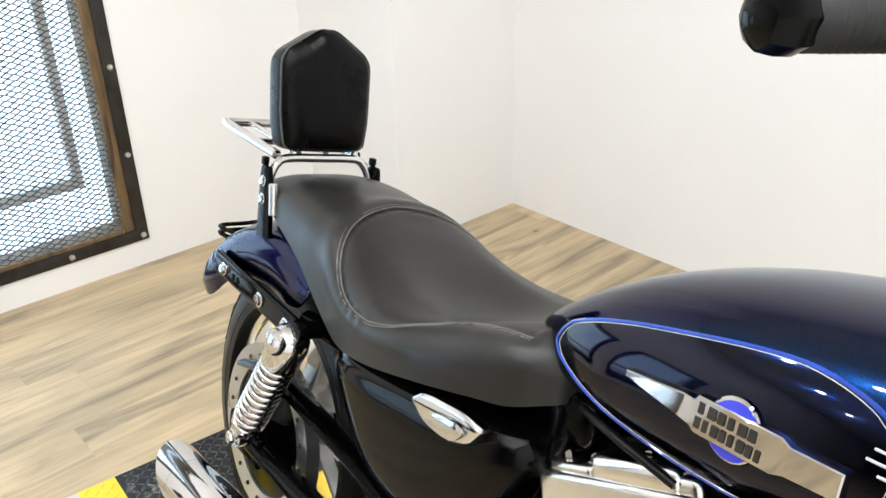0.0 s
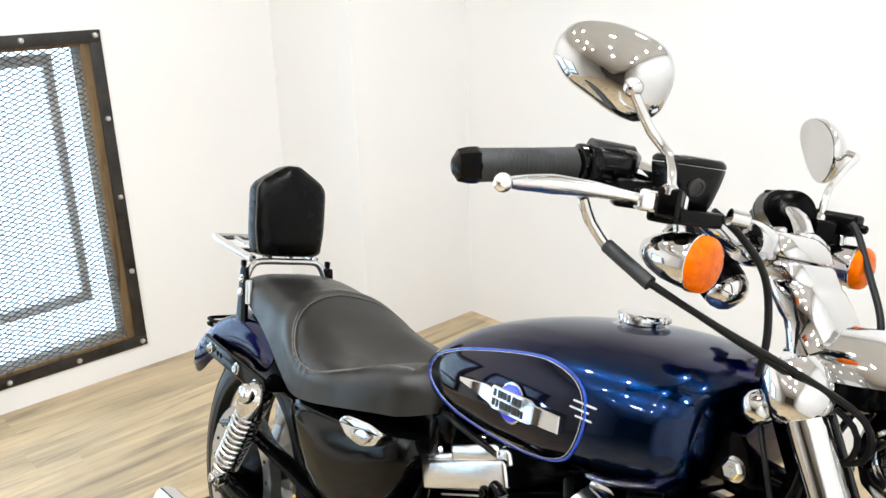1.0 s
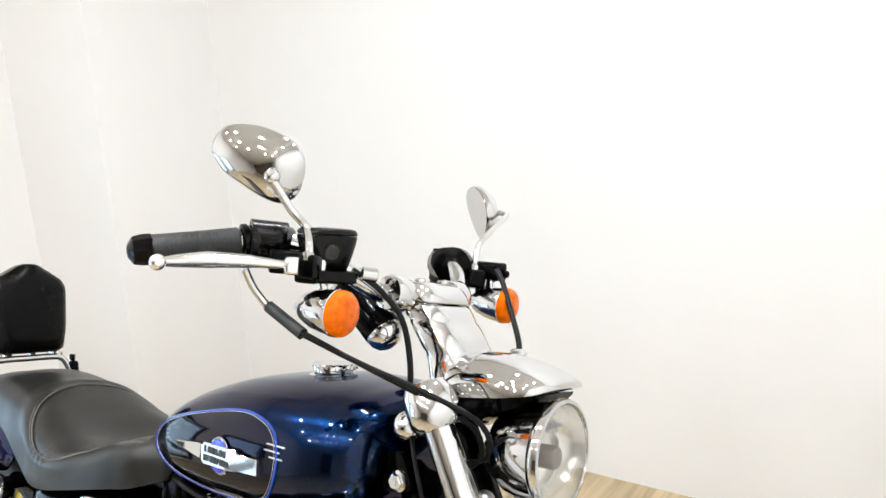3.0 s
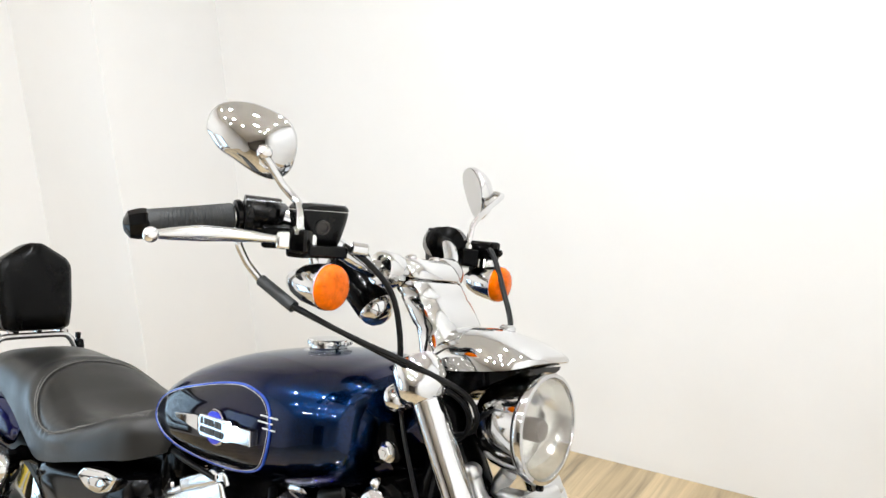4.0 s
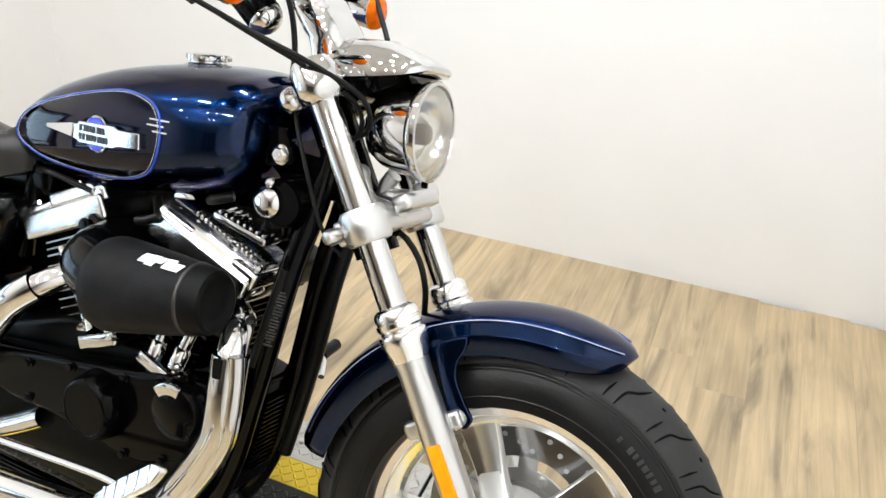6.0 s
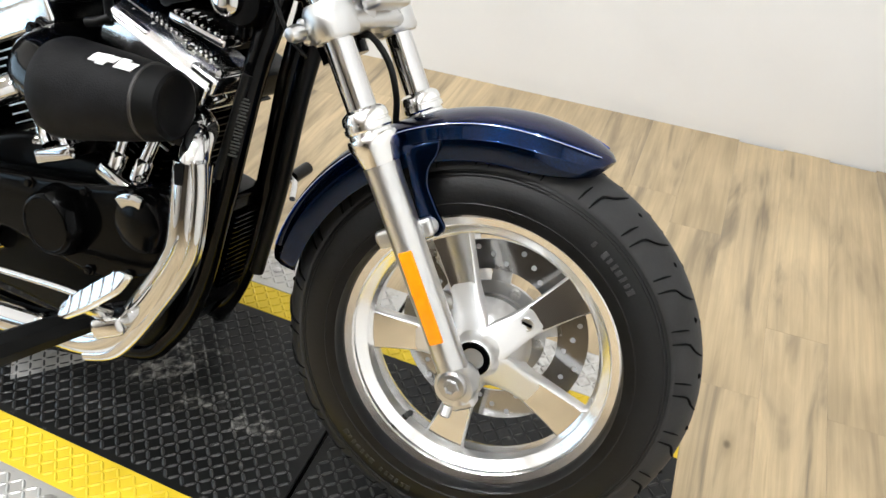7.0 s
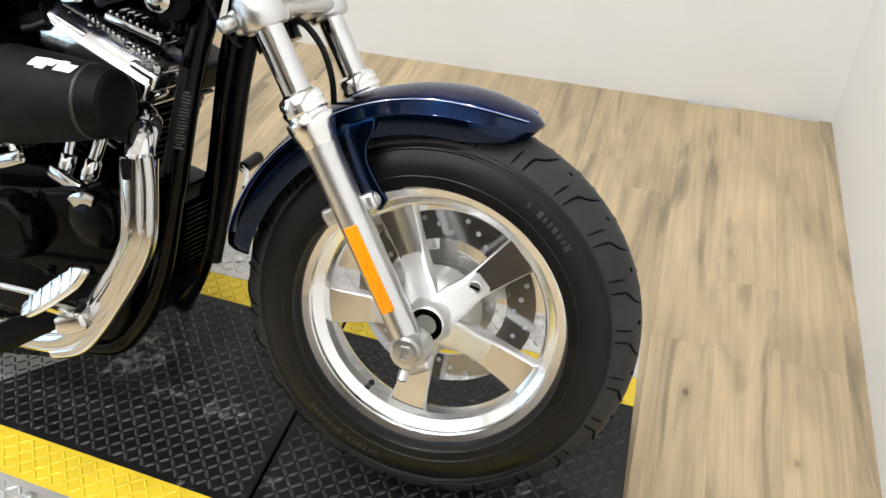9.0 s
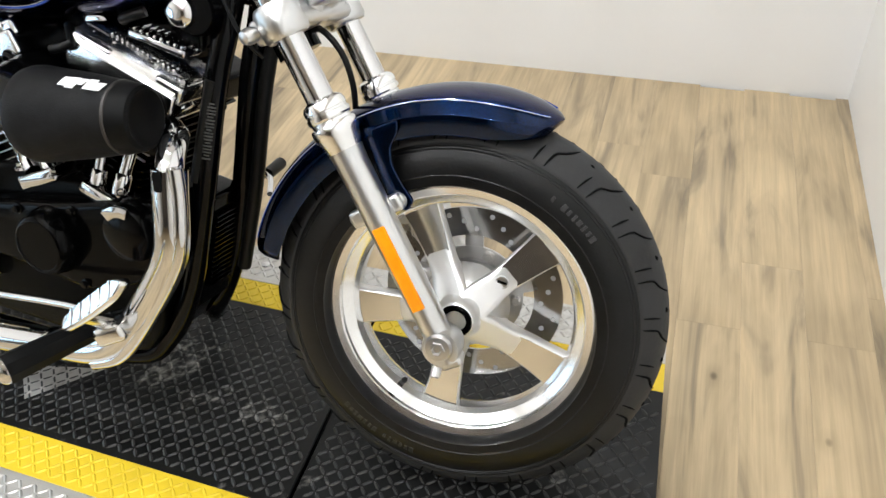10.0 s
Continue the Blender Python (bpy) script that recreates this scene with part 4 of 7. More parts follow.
for x, zt, zb, hw, rnd in ((-0.385, 0.972, 0.936, 0.05, 0.6), (-0.36, 0.99, 0.937, 0.062, 0.6), (-0.33, 0.999, 0.94, 0.068, 0.6), (-0.29, 1.001, 0.946, 0.073, 0.62), (-0.258, 0.996, 0.951, 0.076, 0.64), (-0.232, 0.988, 0.956, 0.074, 0.66), (-0.213, 0.98, 0.962, 0.066, 0.7), (-0.204, 0.975, 0.967, 0.05, 0.7)):
    h = zt - zb
    rings.append([V(x, y * hw, zb + z * h) for y, z in ((-1, 0), (-1.0, 0.34), (-0.93, 0.62), (-rnd, 0.9), (-0.3, 0.985), (0, 1), (0.3, 0.985), (rnd, 0.9), (0.93, 0.62), (1.0, 0.34), (1, 0), (0.9, -0.02), (0, 0.05), (-0.9, -0.02))])
visor = part("headlight_visor", steered(loft(rings)), CHROME, bike, "chromed peaked headlight visor", 50)
rings = []
for x, zt, zb, hw in ((-0.375, 0.94, 0.885, 0.042), (-0.34, 0.943, 0.9, 0.052), (-0.3, 0.945, 0.912, 0.06), (-0.26, 0.95, 0.929, 0.066), (-0.222, 0.957, 0.949, 0.066)):
    rings.append([V(x, y * hw, z) for y, z in ((-1, zt), (1, zt), (0.97, zb + 0.004), (0.8, zb), (-0.8, zb), (-0.97, zb + 0.004))])
part("visor_underside", steered(loft(rings)), BLACK_GLOSS, visor, "black headlight bracket below the visor")
part("visor_fastener", steered(lathe([(0.012, 0), (0.012, 0.005), (0.008, 0.008)], pose(-0.3, 0.045, 0.996, 0, 0, 0), 16)), CHROME, visor)

# risers and bar
def riser_ring(p, hw, hd, ex=0.6):
    return [p + V(math.copysign(abs(math.cos(a)) ** ex, math.cos(a)) * hd, math.copysign(abs(math.sin(a)) ** ex, math.sin(a)) * hw, 0) for a in [2 * math.pi * k / 40 for k in range(40)]]


rings = [riser_ring(V(x, 0, z), hw, d) for x, z, hw, d in ((-0.352, 0.958, 0.063, 0.034), (-0.36, 0.977, 0.061, 0.032), (-0.368, 0.99, 0.0575, 0.031), (-0.372, 0.996, 0.0595, 0.0335), (-0.385, 1.014, 0.0595, 0.0345), (-0.396, 1.028, 0.0585, 0.0345), (-0.399, 1.0315, 0.0565, 0.0325), (-0.402, 1.0345, 0.058, 0.0345), (-0.414, 1.05, 0.0585, 0.036), (-0.417, 1.0545, 0.056, 0.0335))]
riser = part("handlebar_riser", steered(loft(rings)), CHROME, bike, "chromed pull-back handlebar riser", 60)
rings = [riser_ring(V(x, 0, z), hw, d) for x, z, hw, d in ((-0.417, 1.056, 0.058, 0.034), (-0.419, 1.058, 0.0605, 0.037), (-0.424, 1.067, 0.0605, 0.037), (-0.427, 1.075, 0.057, 0.034), (-0.4285, 1.081, 0.049, 0.027), (-0.429, 1.0835, 0.036, 0.015))]
cap_ = part("clamp_cap", steered(loft(rings)), CHROME, riser, "chromed bar clamp cap", 60)
parts("cap_bolt", [steered(lathe([(0.0085, -0.003), (0.0085, 0.004), (0.0065, 0.0065), (0.003, 0.007)], pose(-0.426, y, 1.081, 0, -12, 0), 16)) for y in (-0.03, 0.03)], CHROME, cap_)
parts("bar_clamp", [steered(lathe([(0.018, 0), (0.024, 0.002), (0.0255, 0.006), (0.0255, 0.03), (0.0225, 0.036), (0.0135, 0.038)], aim(V(-0.432, s * 0.056, 1.062), V(-0.436, s * 0.11, 1.066)), 28)) for s in (-1, 1)], CHROME, riser, "rounded chromed bar clamp")
gm = aim(V(-0.447, -0.05, 0.992), V(-0.53, -0.05, 1.065))
gauge = part("speedometer", steered(lathe([(0.026, 0.022), (0.0275, 0.025), (0.028, 0.06), (0.03, 0.085), (0.036, 0.096), (0.038, 0.104), (0.036, 0.11), (0.031, 0.109)], gm, 40)), BLACK_GLOSS, bike, "glossy black speedometer housing behind the riser")
part("gauge_cup", steered(lathe([(0.004, 0.0), (0.012, 0.001), (0.02, 0.006), (0.025, 0.014), (0.0268, 0.022), (0.0262, 0.0235)], gm, 40)), CHROME, gauge, "chromed rounded base cup")
part("gauge_bezel", steered(lathe([(0.0362, 0.1085), (0.0385, 0.107), (0.0388, 0.112), (0.035, 0.114), (0.031, 0.111)], gm, 40, False)), CHROME, gauge, "chromed bezel")
part("dial", steered(lathe([(0.031, 0.1095), (0.002, 0.11)], gm, 32)), BLACK_CAST, gauge, "black dial under glass")
GRIP_R0, GRIP_R1 = V(-0.541, -0.246, 1.127), V(-0.594, -0.358, 1.109)
bar_r = [V(-0.428, -0.02, 1.06), V(-0.432, -0.07, 1.062), V(-0.44, -0.12, 1.082), V(-0.475, -0.17, 1.118), V(-0.515, -0.21, 1.132), GRIP_R0, GRIP_R1]
bar_l = [mirrored(p) for p in bar_r]
hb = part("handlebar", tube(list(reversed(bar_l)) + bar_r, 0.0127, 18), CHROME, bike, "chromed handlebar")
for pts in ((GRIP_R0, GRIP_R1), (mirrored(GRIP_R0), mirrored(GRIP_R1))):
    g = part("grip", join(lathe([(0.0165, 0), (0.0182, 0.002), (0.018, 0.01), (0.0176, 0.06), (0.018, 0.106), (0.017, 0.108)], aim(*pts), 24)), GRIP, hb, "ribbed grey-black rubber grip")
    parts("grip_rib", [lathe([(0.0174, h), (0.0183, h + 0.0008), (0.0174, h + 0.0016)], aim(*pts), 20, False) for h in [0.012 + 0.005 * i for i in range(17)]], GRIP, g)
    part("grip_end", lathe([(0.0185, 0.106), (0.0195, 0.109), (0.0192, 0.119), (0.017, 0.129), (0.008, 0.135), (0.003, 0.136)], aim(*pts), 8), BLACK_GLOSS, g, "faceted black bar end")
    part("grip_collar", join(lathe([(0.019, -0.012), (0.022, -0.01), (0.022, -0.004), (0.019, -0.002)], aim(*pts), 20), lathe([(0.02, -0.022), (0.021, -0.02), (0.021, -0.016), (0.02, -0.014)], aim(*pts), 20)), BLACK_GLOSS, g)


MIRROR_FORM = [(-0.067, -0.0195), (-0.0695, 0.0006), (-0.0575, 0.023), (-0.0246, 0.0395), (0.0075, 0.0455), (0.0375, 0.0447), (0.0569, 0.0288), (0.0638, 0.003), (0.0623, -0.0175), (0.0478, -0.0333), (0.0237, -0.0385), (-0.0089, -0.037), (-0.042, -0.0334)]


def control_set(side):
    """Switch box, master cylinder or clutch perch, lever, mirror and turn signal of one side."""
    f = (lambda *p: V(*p)) if side == "R" else (lambda *p: mirrored(p))

    def put(bm):
        if side == "L":
            bm.transform(UNSTEER)
            bm.transform(Matrix.Diagonal((1, -1, 1, 1)))
            bmesh.ops.reverse_faces(bm, faces=bm.faces)
            bm.transform(STEER)
        return bm

    sw = part("switch_housing", put(join(tube([V(-0.532, -0.236, 1.131), V(-0.508, -0.196, 1.131)], [0.026, 0.024], 20, 0.1, True, False), box((0.05, 0.05, 0.03), Matrix.Translation((-0.512, -0.215, 1.135)) @ Matrix.Rotation(radians(32), 4, "Z"), 0.012, 3))), BLACK_CAST, hb, "black switch housing")
    parts("switch_button", [put(box((0.012, 0.014, 0.008), pose(-0.532, -0.212, 1.149, 0, 0, 30), 0.003)), put(box((0.01, 0.012, 0.008), pose(-0.5, -0.236, 1.118, 0, 0, 30), 0.003))], BLACK_SATIN, sw)
    part("lever_perch", put(join(box((0.085, 0.03, 0.03), Matrix.Translation((-0.462, -0.206, 1.106)) @ Matrix.Rotation(radians(50), 4, "Z"), 0.006, 3), box((0.03, 0.03, 0.035), pose(-0.435, -0.218, 1.1, 0, 0, 20), 0.006, 3))), BLACK_SATIN, hb, "black lever perch")
    if side == "R":
        rot = Matrix.Rotation(radians(76), 3, "Z")
        top = V(-0.438, -0.19, 0)

        def tray(rows):
            """A rounded box in level rings of height and scale."""
            rings = []
            for z, k in rows:
                ol = rounded([(-0.037 * k, -0.027 * k), (0.037 * k, -0.027 * k), (0.037 * k, 0.027 * k), (-0.037 * k, 0.027 * k)], 7, 0.36)
                rings.append([top + V(0, 0, z) + rot @ V(x, y, 0) for x, y in ol])
            return loft(rings)

        mc = part("master_cylinder", tray(((1.098, 0.56), (1.1, 0.68), (1.107, 0.76), (1.124, 0.88), (1.136, 0.95), (1.1415, 0.97), (1.1425, 0.95))), BLACK_CAST, hb, "black brake master cylinder with a sight glass", 45)
        part("reservoir_lid", tray(((1.143, 0.95), (1.1445, 0.98), (1.1465, 0.97), (1.149, 0.93), (1.1508, 0.86), (1.1515, 0.75))), BLACK_CAST, mc, "black reservoir lid", 30)
        part("lid_badge", prism(rounded([(-0.02, -0.011), (0.02, -0.011), (0.02, 0.011), (-0.02, 0.011)], 3, 0.3), 1.1517, 1.1523, Matrix.Translation(top) @ rot.to_4x4(), 0), SILVER_STRIPE, mc)
        parts("lid_screw", [lathe([(0.0035, 0), (0.0032, 0.0012), (0.001, 0.0014)], Matrix.Translation(top + V(0, 0, 1.151) + rot @ V(x, y, 0)), 12) for x, y in ((-0.027, -0.015), (0.027, -0.015), (-0.027, 0.015), (0.027, 0.015))], GALVANISED, mc)
        q = V(-0.4153, -0.202, 1.122)
        part("sight_glass", join(lathe([(0.0095, -0.003), (0.0095, 0.0015), (0.0068, 0.002), (0.0062, 0.0002), (0.002, 0.0002)], aim(q, q + V(0.97, -0.24, -0.15)), 20)), STEEL, mc, "round brake fluid sight glass")
        part("clamp_block", join(box((0.055, 0.05, 0.016), Matrix.Translation((-0.425, -0.196, 1.092)) @ Matrix.Rotation(radians(76), 4, "Z"), 0.005, 3), box((0.024, 0.02, 0.03), pose(-0.42, -0.232, 1.104, 0, 0, 20), 0.004, 3)), BLACK_GLOSS, mc, "black handlebar clamp")
        part("perch_bolt", lathe([(0.009, 0), (0.009, 0.018), (0.007, 0.02)], aim(V(-0.395, -0.168, 1.098), V(-0.35, -0.1, 1.09)), 14), CHROME, mc)
    lever = [V(-0.428, -0.218, 1.103), V(-0.452, -0.252, 1.104), V(-0.472, -0.285, 1.106), V(-0.486, -0.33, 1.106), V(-0.484, -0.375, 1.104), V(-0.476, -0.402, 1.103)]
    part("lever", put(join(tube(lever, [0.0085, 0.0062, 0.0098, 0.0118, 0.0085, 0.0048], 16, 0.01, True, True, 0.85), ball(0.0092, Matrix.Translation(lever[-1])), box((0.05, 0.028, 0.022), Matrix.Translation((-0.437, -0.226, 1.103)) @ Matrix.Rotation(radians(55), 4, "Z"), 0.006, 3))), POLISHED, hb, "polished brake lever" if side == "R" else "polished clutch lever")
    # mirror: teardrop shell on a bent stem
    mc_, out = V(-0.5055, -0.2525, 1.227), V(0.337, -0.925, -0.174).normalized()
    if side == "L":
        q = UNSTEER @ V(-0.585, 0.327, 1.198)
        mc_ = STEER @ V(q.x, -q.y, q.z)
        out = V(0.72, -0.62, 0.28).normalized()
    u = V(0.55, 0.83, -0.28)
    u = (u - out * u.dot(out)).normalized()
    w = out.cross(u)
    right_form = [Vector((p.x, p.y)) for p in curve([V(x, y, 0) for x, y in MIRROR_FORM + MIRROR_FORM[:1]], 0.006)[:-1]]
    left_form = [Vector((math.cos(a) * 0.056 * (1 + 0.22 * math.sin(a)), math.sin(a) * 0.047 * (1 + 0.16 * math.cos(a)) - 0.010 * math.cos(a))) for a in [2 * math.pi * k / 36 for k in range(36)]]
    form = right_form if side == "R" else left_form
    rings = []
    for t, d in ((0.02, 0.024), (0.45, 0.0215), (0.72, 0.016), (0.9, 0.007), (0.99, -0.001), (1.0, -0.006), (0.97, -0.009)):
        rings.append([mc_ + t * (p.x * u + p.y * w) + (1 - t) * 0.4 * (0.03 * u if side == "R" else 0.018 * u - 0.012 * w) + d * out for p in form])
    mir = part("mirror", put(loft(rings)), CHROME, hb, "chromed teardrop rear-view mirror", 60)
    ring = [mc_ + 0.95 * (p.x * u + p.y * w) - 0.0095 * out for p in form]
    part("mirror_glass", put(loft([ring, [p - 0.001 * out for p in ring]])), CHROME, mir, "flat silvered mirror glass")
    st = [V(-0.421, -0.234, 1.116), V(-0.425, -0.231, 1.13), V(-0.438, -0.224, 1.15), V(-0.455, -0.236, 1.17), mc_ + out * 0.024 + 0.0015 * w + 0.0354 * u]
    if side == "L":
        st = [mirrored(p) for p in ((-0.501, 0.207, 1.1), (-0.503, 0.214, 1.135), (-0.518, 0.275, 1.168), (-0.534, 0.335, 1.193), (-0.56, 0.332, 1.197))]
    part("mirror_stem", put(join(tube(st, 0.0052, 12), ball(0.0105, Matrix.Translation(mc_ + out * 0.02 + 0.0015 * w + 0.0354 * u)) if side == "R" else ball(0.011, Matrix.Translation(mc_ + out * 0.018 - 0.012 * w + 0.01 * u)), lathe([(0.009, -0.004), (0.009, 0.003), (0.006, 0.006)], Matrix.Translation(st[0]), 14))), CHROME, mir, "chromed mirror stem")
    # turn signal: bullet housing and amber lens facing ahead
    c = V(-0.397, -0.204, 1.0495) if side == "R" else V(-0.394, -0.202, 1.0695)
    m2 = aim(c, c + V(0.97, 0.13, -0.05))
    ts = part("turn_signal", put(join(lathe([(0.005, -0.062), (0.012, -0.059), (0.0195, -0.047), (0.0252, -0.031), (0.028, -0.012), (0.0288, 0.0), (0.0268, 0.001)], m2, 28), tube([c + V(-0.025, 0.0, 0.018), c + V(-0.03, -0.004, 0.05)], 0.0062, 12, 0.1, True, False))), CHROME, bike, "chromed bullet turn signal")
    part("lens", put(join(lathe([(0.0275, -0.002), (0.0288, 0.001), (0.029, 0.006), (0.028, 0.0105), (0.025, 0.0145), (0.019, 0.0172), (0.0106, 0.0188), (0.002, 0.0194)], m2, 36))), LENS_AMBER, ts, "domed amber lens", 60)
    part("lens_rim", put(lathe([(0.0288, -0.003), (0.0298, -0.002), (0.0298, 0.001), (0.029, 0.0016)], m2, 32, False)), CHROME, ts)
    return f


control_set("R")
control_set("L")
part("clutch_bracket", join(box((0.075, 0.028, 0.03), Matrix.Translation((-0.49, 0.218, 1.096)), 0.006, 3), lathe([(0.006, 0), (0.006, 0.012), (0.004, 0.014)], aim(V(-0.455, 0.218, 1.094), V(-0.4, 0.218, 1.09)), 12)), BLACK_SATIN, hb, "black clutch lever bracket")
parts("housing_band", [lathe([(0.027, h), (0.0315, h + 0.002), (0.0315, h + 0.01), (0.027, h + 0.012)], aim(V(-0.535, 0.19, 1.1), V(-0.57, 0.25, 1.098)), 24) for h in (-0.01, 0.006, 0.022)], BLACK_SATIN, hb, "rounded black switch housing band")
# hoses and cables
part("brake_line", tube([V(-0.505, -0.262, 1.094), V(-0.5, -0.25, 1.07), V(-0.484, -0.237, 1.047)], 0.0052, 12), CHROME, bike, "bright metal throttle cable elbow")
part("throttle_cable", tube([V(-0.522, -0.25, 1.098), V(-0.512, -0.244, 1.072), V(-0.49, -0.233, 1.046)], 0.0046, 12), CHROME, bike, "bright metal throttle cable elbow")
part("cable_sleeve", tube([V(-0.486, -0.237, 1.049), V(-0.43, -0.228, 1.021)], 0.0078, 14, 0.1, True, False), GRIP, bike, "grey ribbed rubber cable sleeve")
part("cable", tube([V(-0.432, -0.232, 1.023), V(-0.37, -0.185, 0.99), V(-0.31, -0.126, 0.957), V(-0.268, -0.07, 0.92), V(-0.272, -0.045, 0.875), V(-0.33, -0.03, 0.85)], 0.0037, 12), HOSE, bike, "black cable")
part("cable", tube([V(-0.43, -0.222, 1.02), V(-0.375, -0.175, 0.986), V(-0.32, -0.12, 0.95), V(-0.28, -0.065, 0.91), V(-0.29, -0.04, 0.865), V(-0.35, -0.02, 0.83)], 0.0034, 12), HOSE, bike, "black cable")
part("cable", tube([V(-0.42, -0.16, 1.1), V(-0.405, -0.13, 1.08), V(-0.385, -0.1, 1.04), V(-0.378, -0.085, 0.98), V(-0.385, -0.075, 0.93)], 0.0042, 12), HOSE, bike, "black hose")
part("cable", tube([V(-0.37, -0.085, 0.9), V(-0.345, -0.098, 0.85), V(-0.3, -0.095, 0.74), V(-0.27, -0.08, 0.70)], 0.003, 10), HOSE, bike, "thin black wire")
part("brake_hose", tube([leg(0.5, 0.0, -0.02), V(-0.256, 0.0, 0.722), V(-0.225, 0.0, 0.733), V(-0.191, 0.002, 0.702), V(-0.177, 0.01, 0.655), V(-0.178, 0.03, 0.59), V(-0.15, 0.06, 0.52), V(-0.11, 0.085, 0.45)], 0.0048, 12), HOSE, bike, "black front brake hose")
part("clutch_cable", tube([V(-0.457, 0.205, 1.099), V(-0.444, 0.203, 1.086), V(-0.412, 0.19, 1.037), V(-0.374, 0.165, 0.979), V(-0.355, 0.12, 0.91), V(-0.36, 0.06, 0.84)], 0.0046, 12), HOSE, bike, "grey-black clutch cable")
part("brake_caliper", steered(join(box((0.07, 0.05, 0.1), Matrix.Translation(AXLE + V(-0.1, 0.085, 0.085)) @ Matrix.Rotation(radians(-40), 4, "Y"), 0.015, 3), box((0.03, 0.06, 0.06), Matrix.Translation(AXLE + V(-0.075, 0.07, 0.1)) @ Matrix.Rotation(radians(-40), 4, "Y"), 0.008, 3))), BRUSHED, bike, "cast front brake caliper")
part("fender_strap", steered(box((0.06, 0.16, 0.006), Matrix.Translation(leg(0.335, 0, -0.005)) @ Matrix.Rotation(radians(-20), 4, "Y"), 0.002)), BLACK_SATIN, ff)

# ---- tank ----
TX = np.array([-0.992, -0.965, -0.92, -0.85, -0.75, -0.65, -0.55, -0.48, -0.44, -0.418, -0.405])
TT = np.array([0.757, 0.780, 0.815, 0.859, 0.898, 0.920, 0.931, 0.930, 0.923, 0.908, 0.878])
TB = np.array([0.748, 0.738, 0.727, 0.715, 0.713, 0.719, 0.730, 0.745, 0.765, 0.795, 0.838])
TW = np.array([0.028, 0.066, 0.104, 0.139, 0.162, 0.171, 0.170, 0.160, 0.144, 0.118, 0.060])


def smooth_at(xs, ys, x):
    """A smooth curve through the table."""
    i = int(np.clip(np.searchsorted(xs, x) - 1, 0, len(xs) - 2))
    h = xs[i + 1] - xs[i]
    t = (x - xs[i]) / h
    s = np.gradient(ys, xs)
    return float((2 * t ** 3 - 3 * t * t + 1) * ys[i] + (t ** 3 - 2 * t * t + t) * h * s[i] + (3 * t * t - 2 * t ** 3) * ys[i + 1] + (t ** 3 - t * t) * h * s[i + 1])


def tank_at(x):
    return smooth_at(TX, TT, x), smooth_at(TX, TB, x), smooth_at(TX, TW, x)


def tank_side(x, z, lift=0.0):
    """A place on the tank's right flank."""
    t, b, w = tank_at(x)
    zc = b + 0.5 * (t - b)
    h, n = (t - zc, 2.5) if z > zc else (zc - b, 2.8)
    k = min(abs(z - zc) / h, 0.985)
    return V(x, -(w * (1 - k ** n) ** (1 / n)) - lift, z)


rings = []
for k in range(61):
    x = TX[0] + (TX[-1] - TX[0]) * (1 - math.cos(math.pi * k / 60)) / 2
    t, b, w = tank_at(x)
    zc = b + 0.5 * (t - b)
    ring = []
    for j in range(64):
        a = 2 * math.pi * j / 64
        c, s = math.cos(a), math.sin(a)
        n, h = (2.5, t - zc) if s >= 0 else (2.8, zc - b)
        ring.append(V(x, math.copysign(abs(c) ** (2 / n), c) * w, zc + math.copysign(abs(s) ** (2 / n), s) * h))
    rings.append(ring)
tank = part("fuel_tank", loft(rings), BLUE, bike, "dark blue metallic fuel tank with a shade-darkened side panel and blue pinstripe", 60)

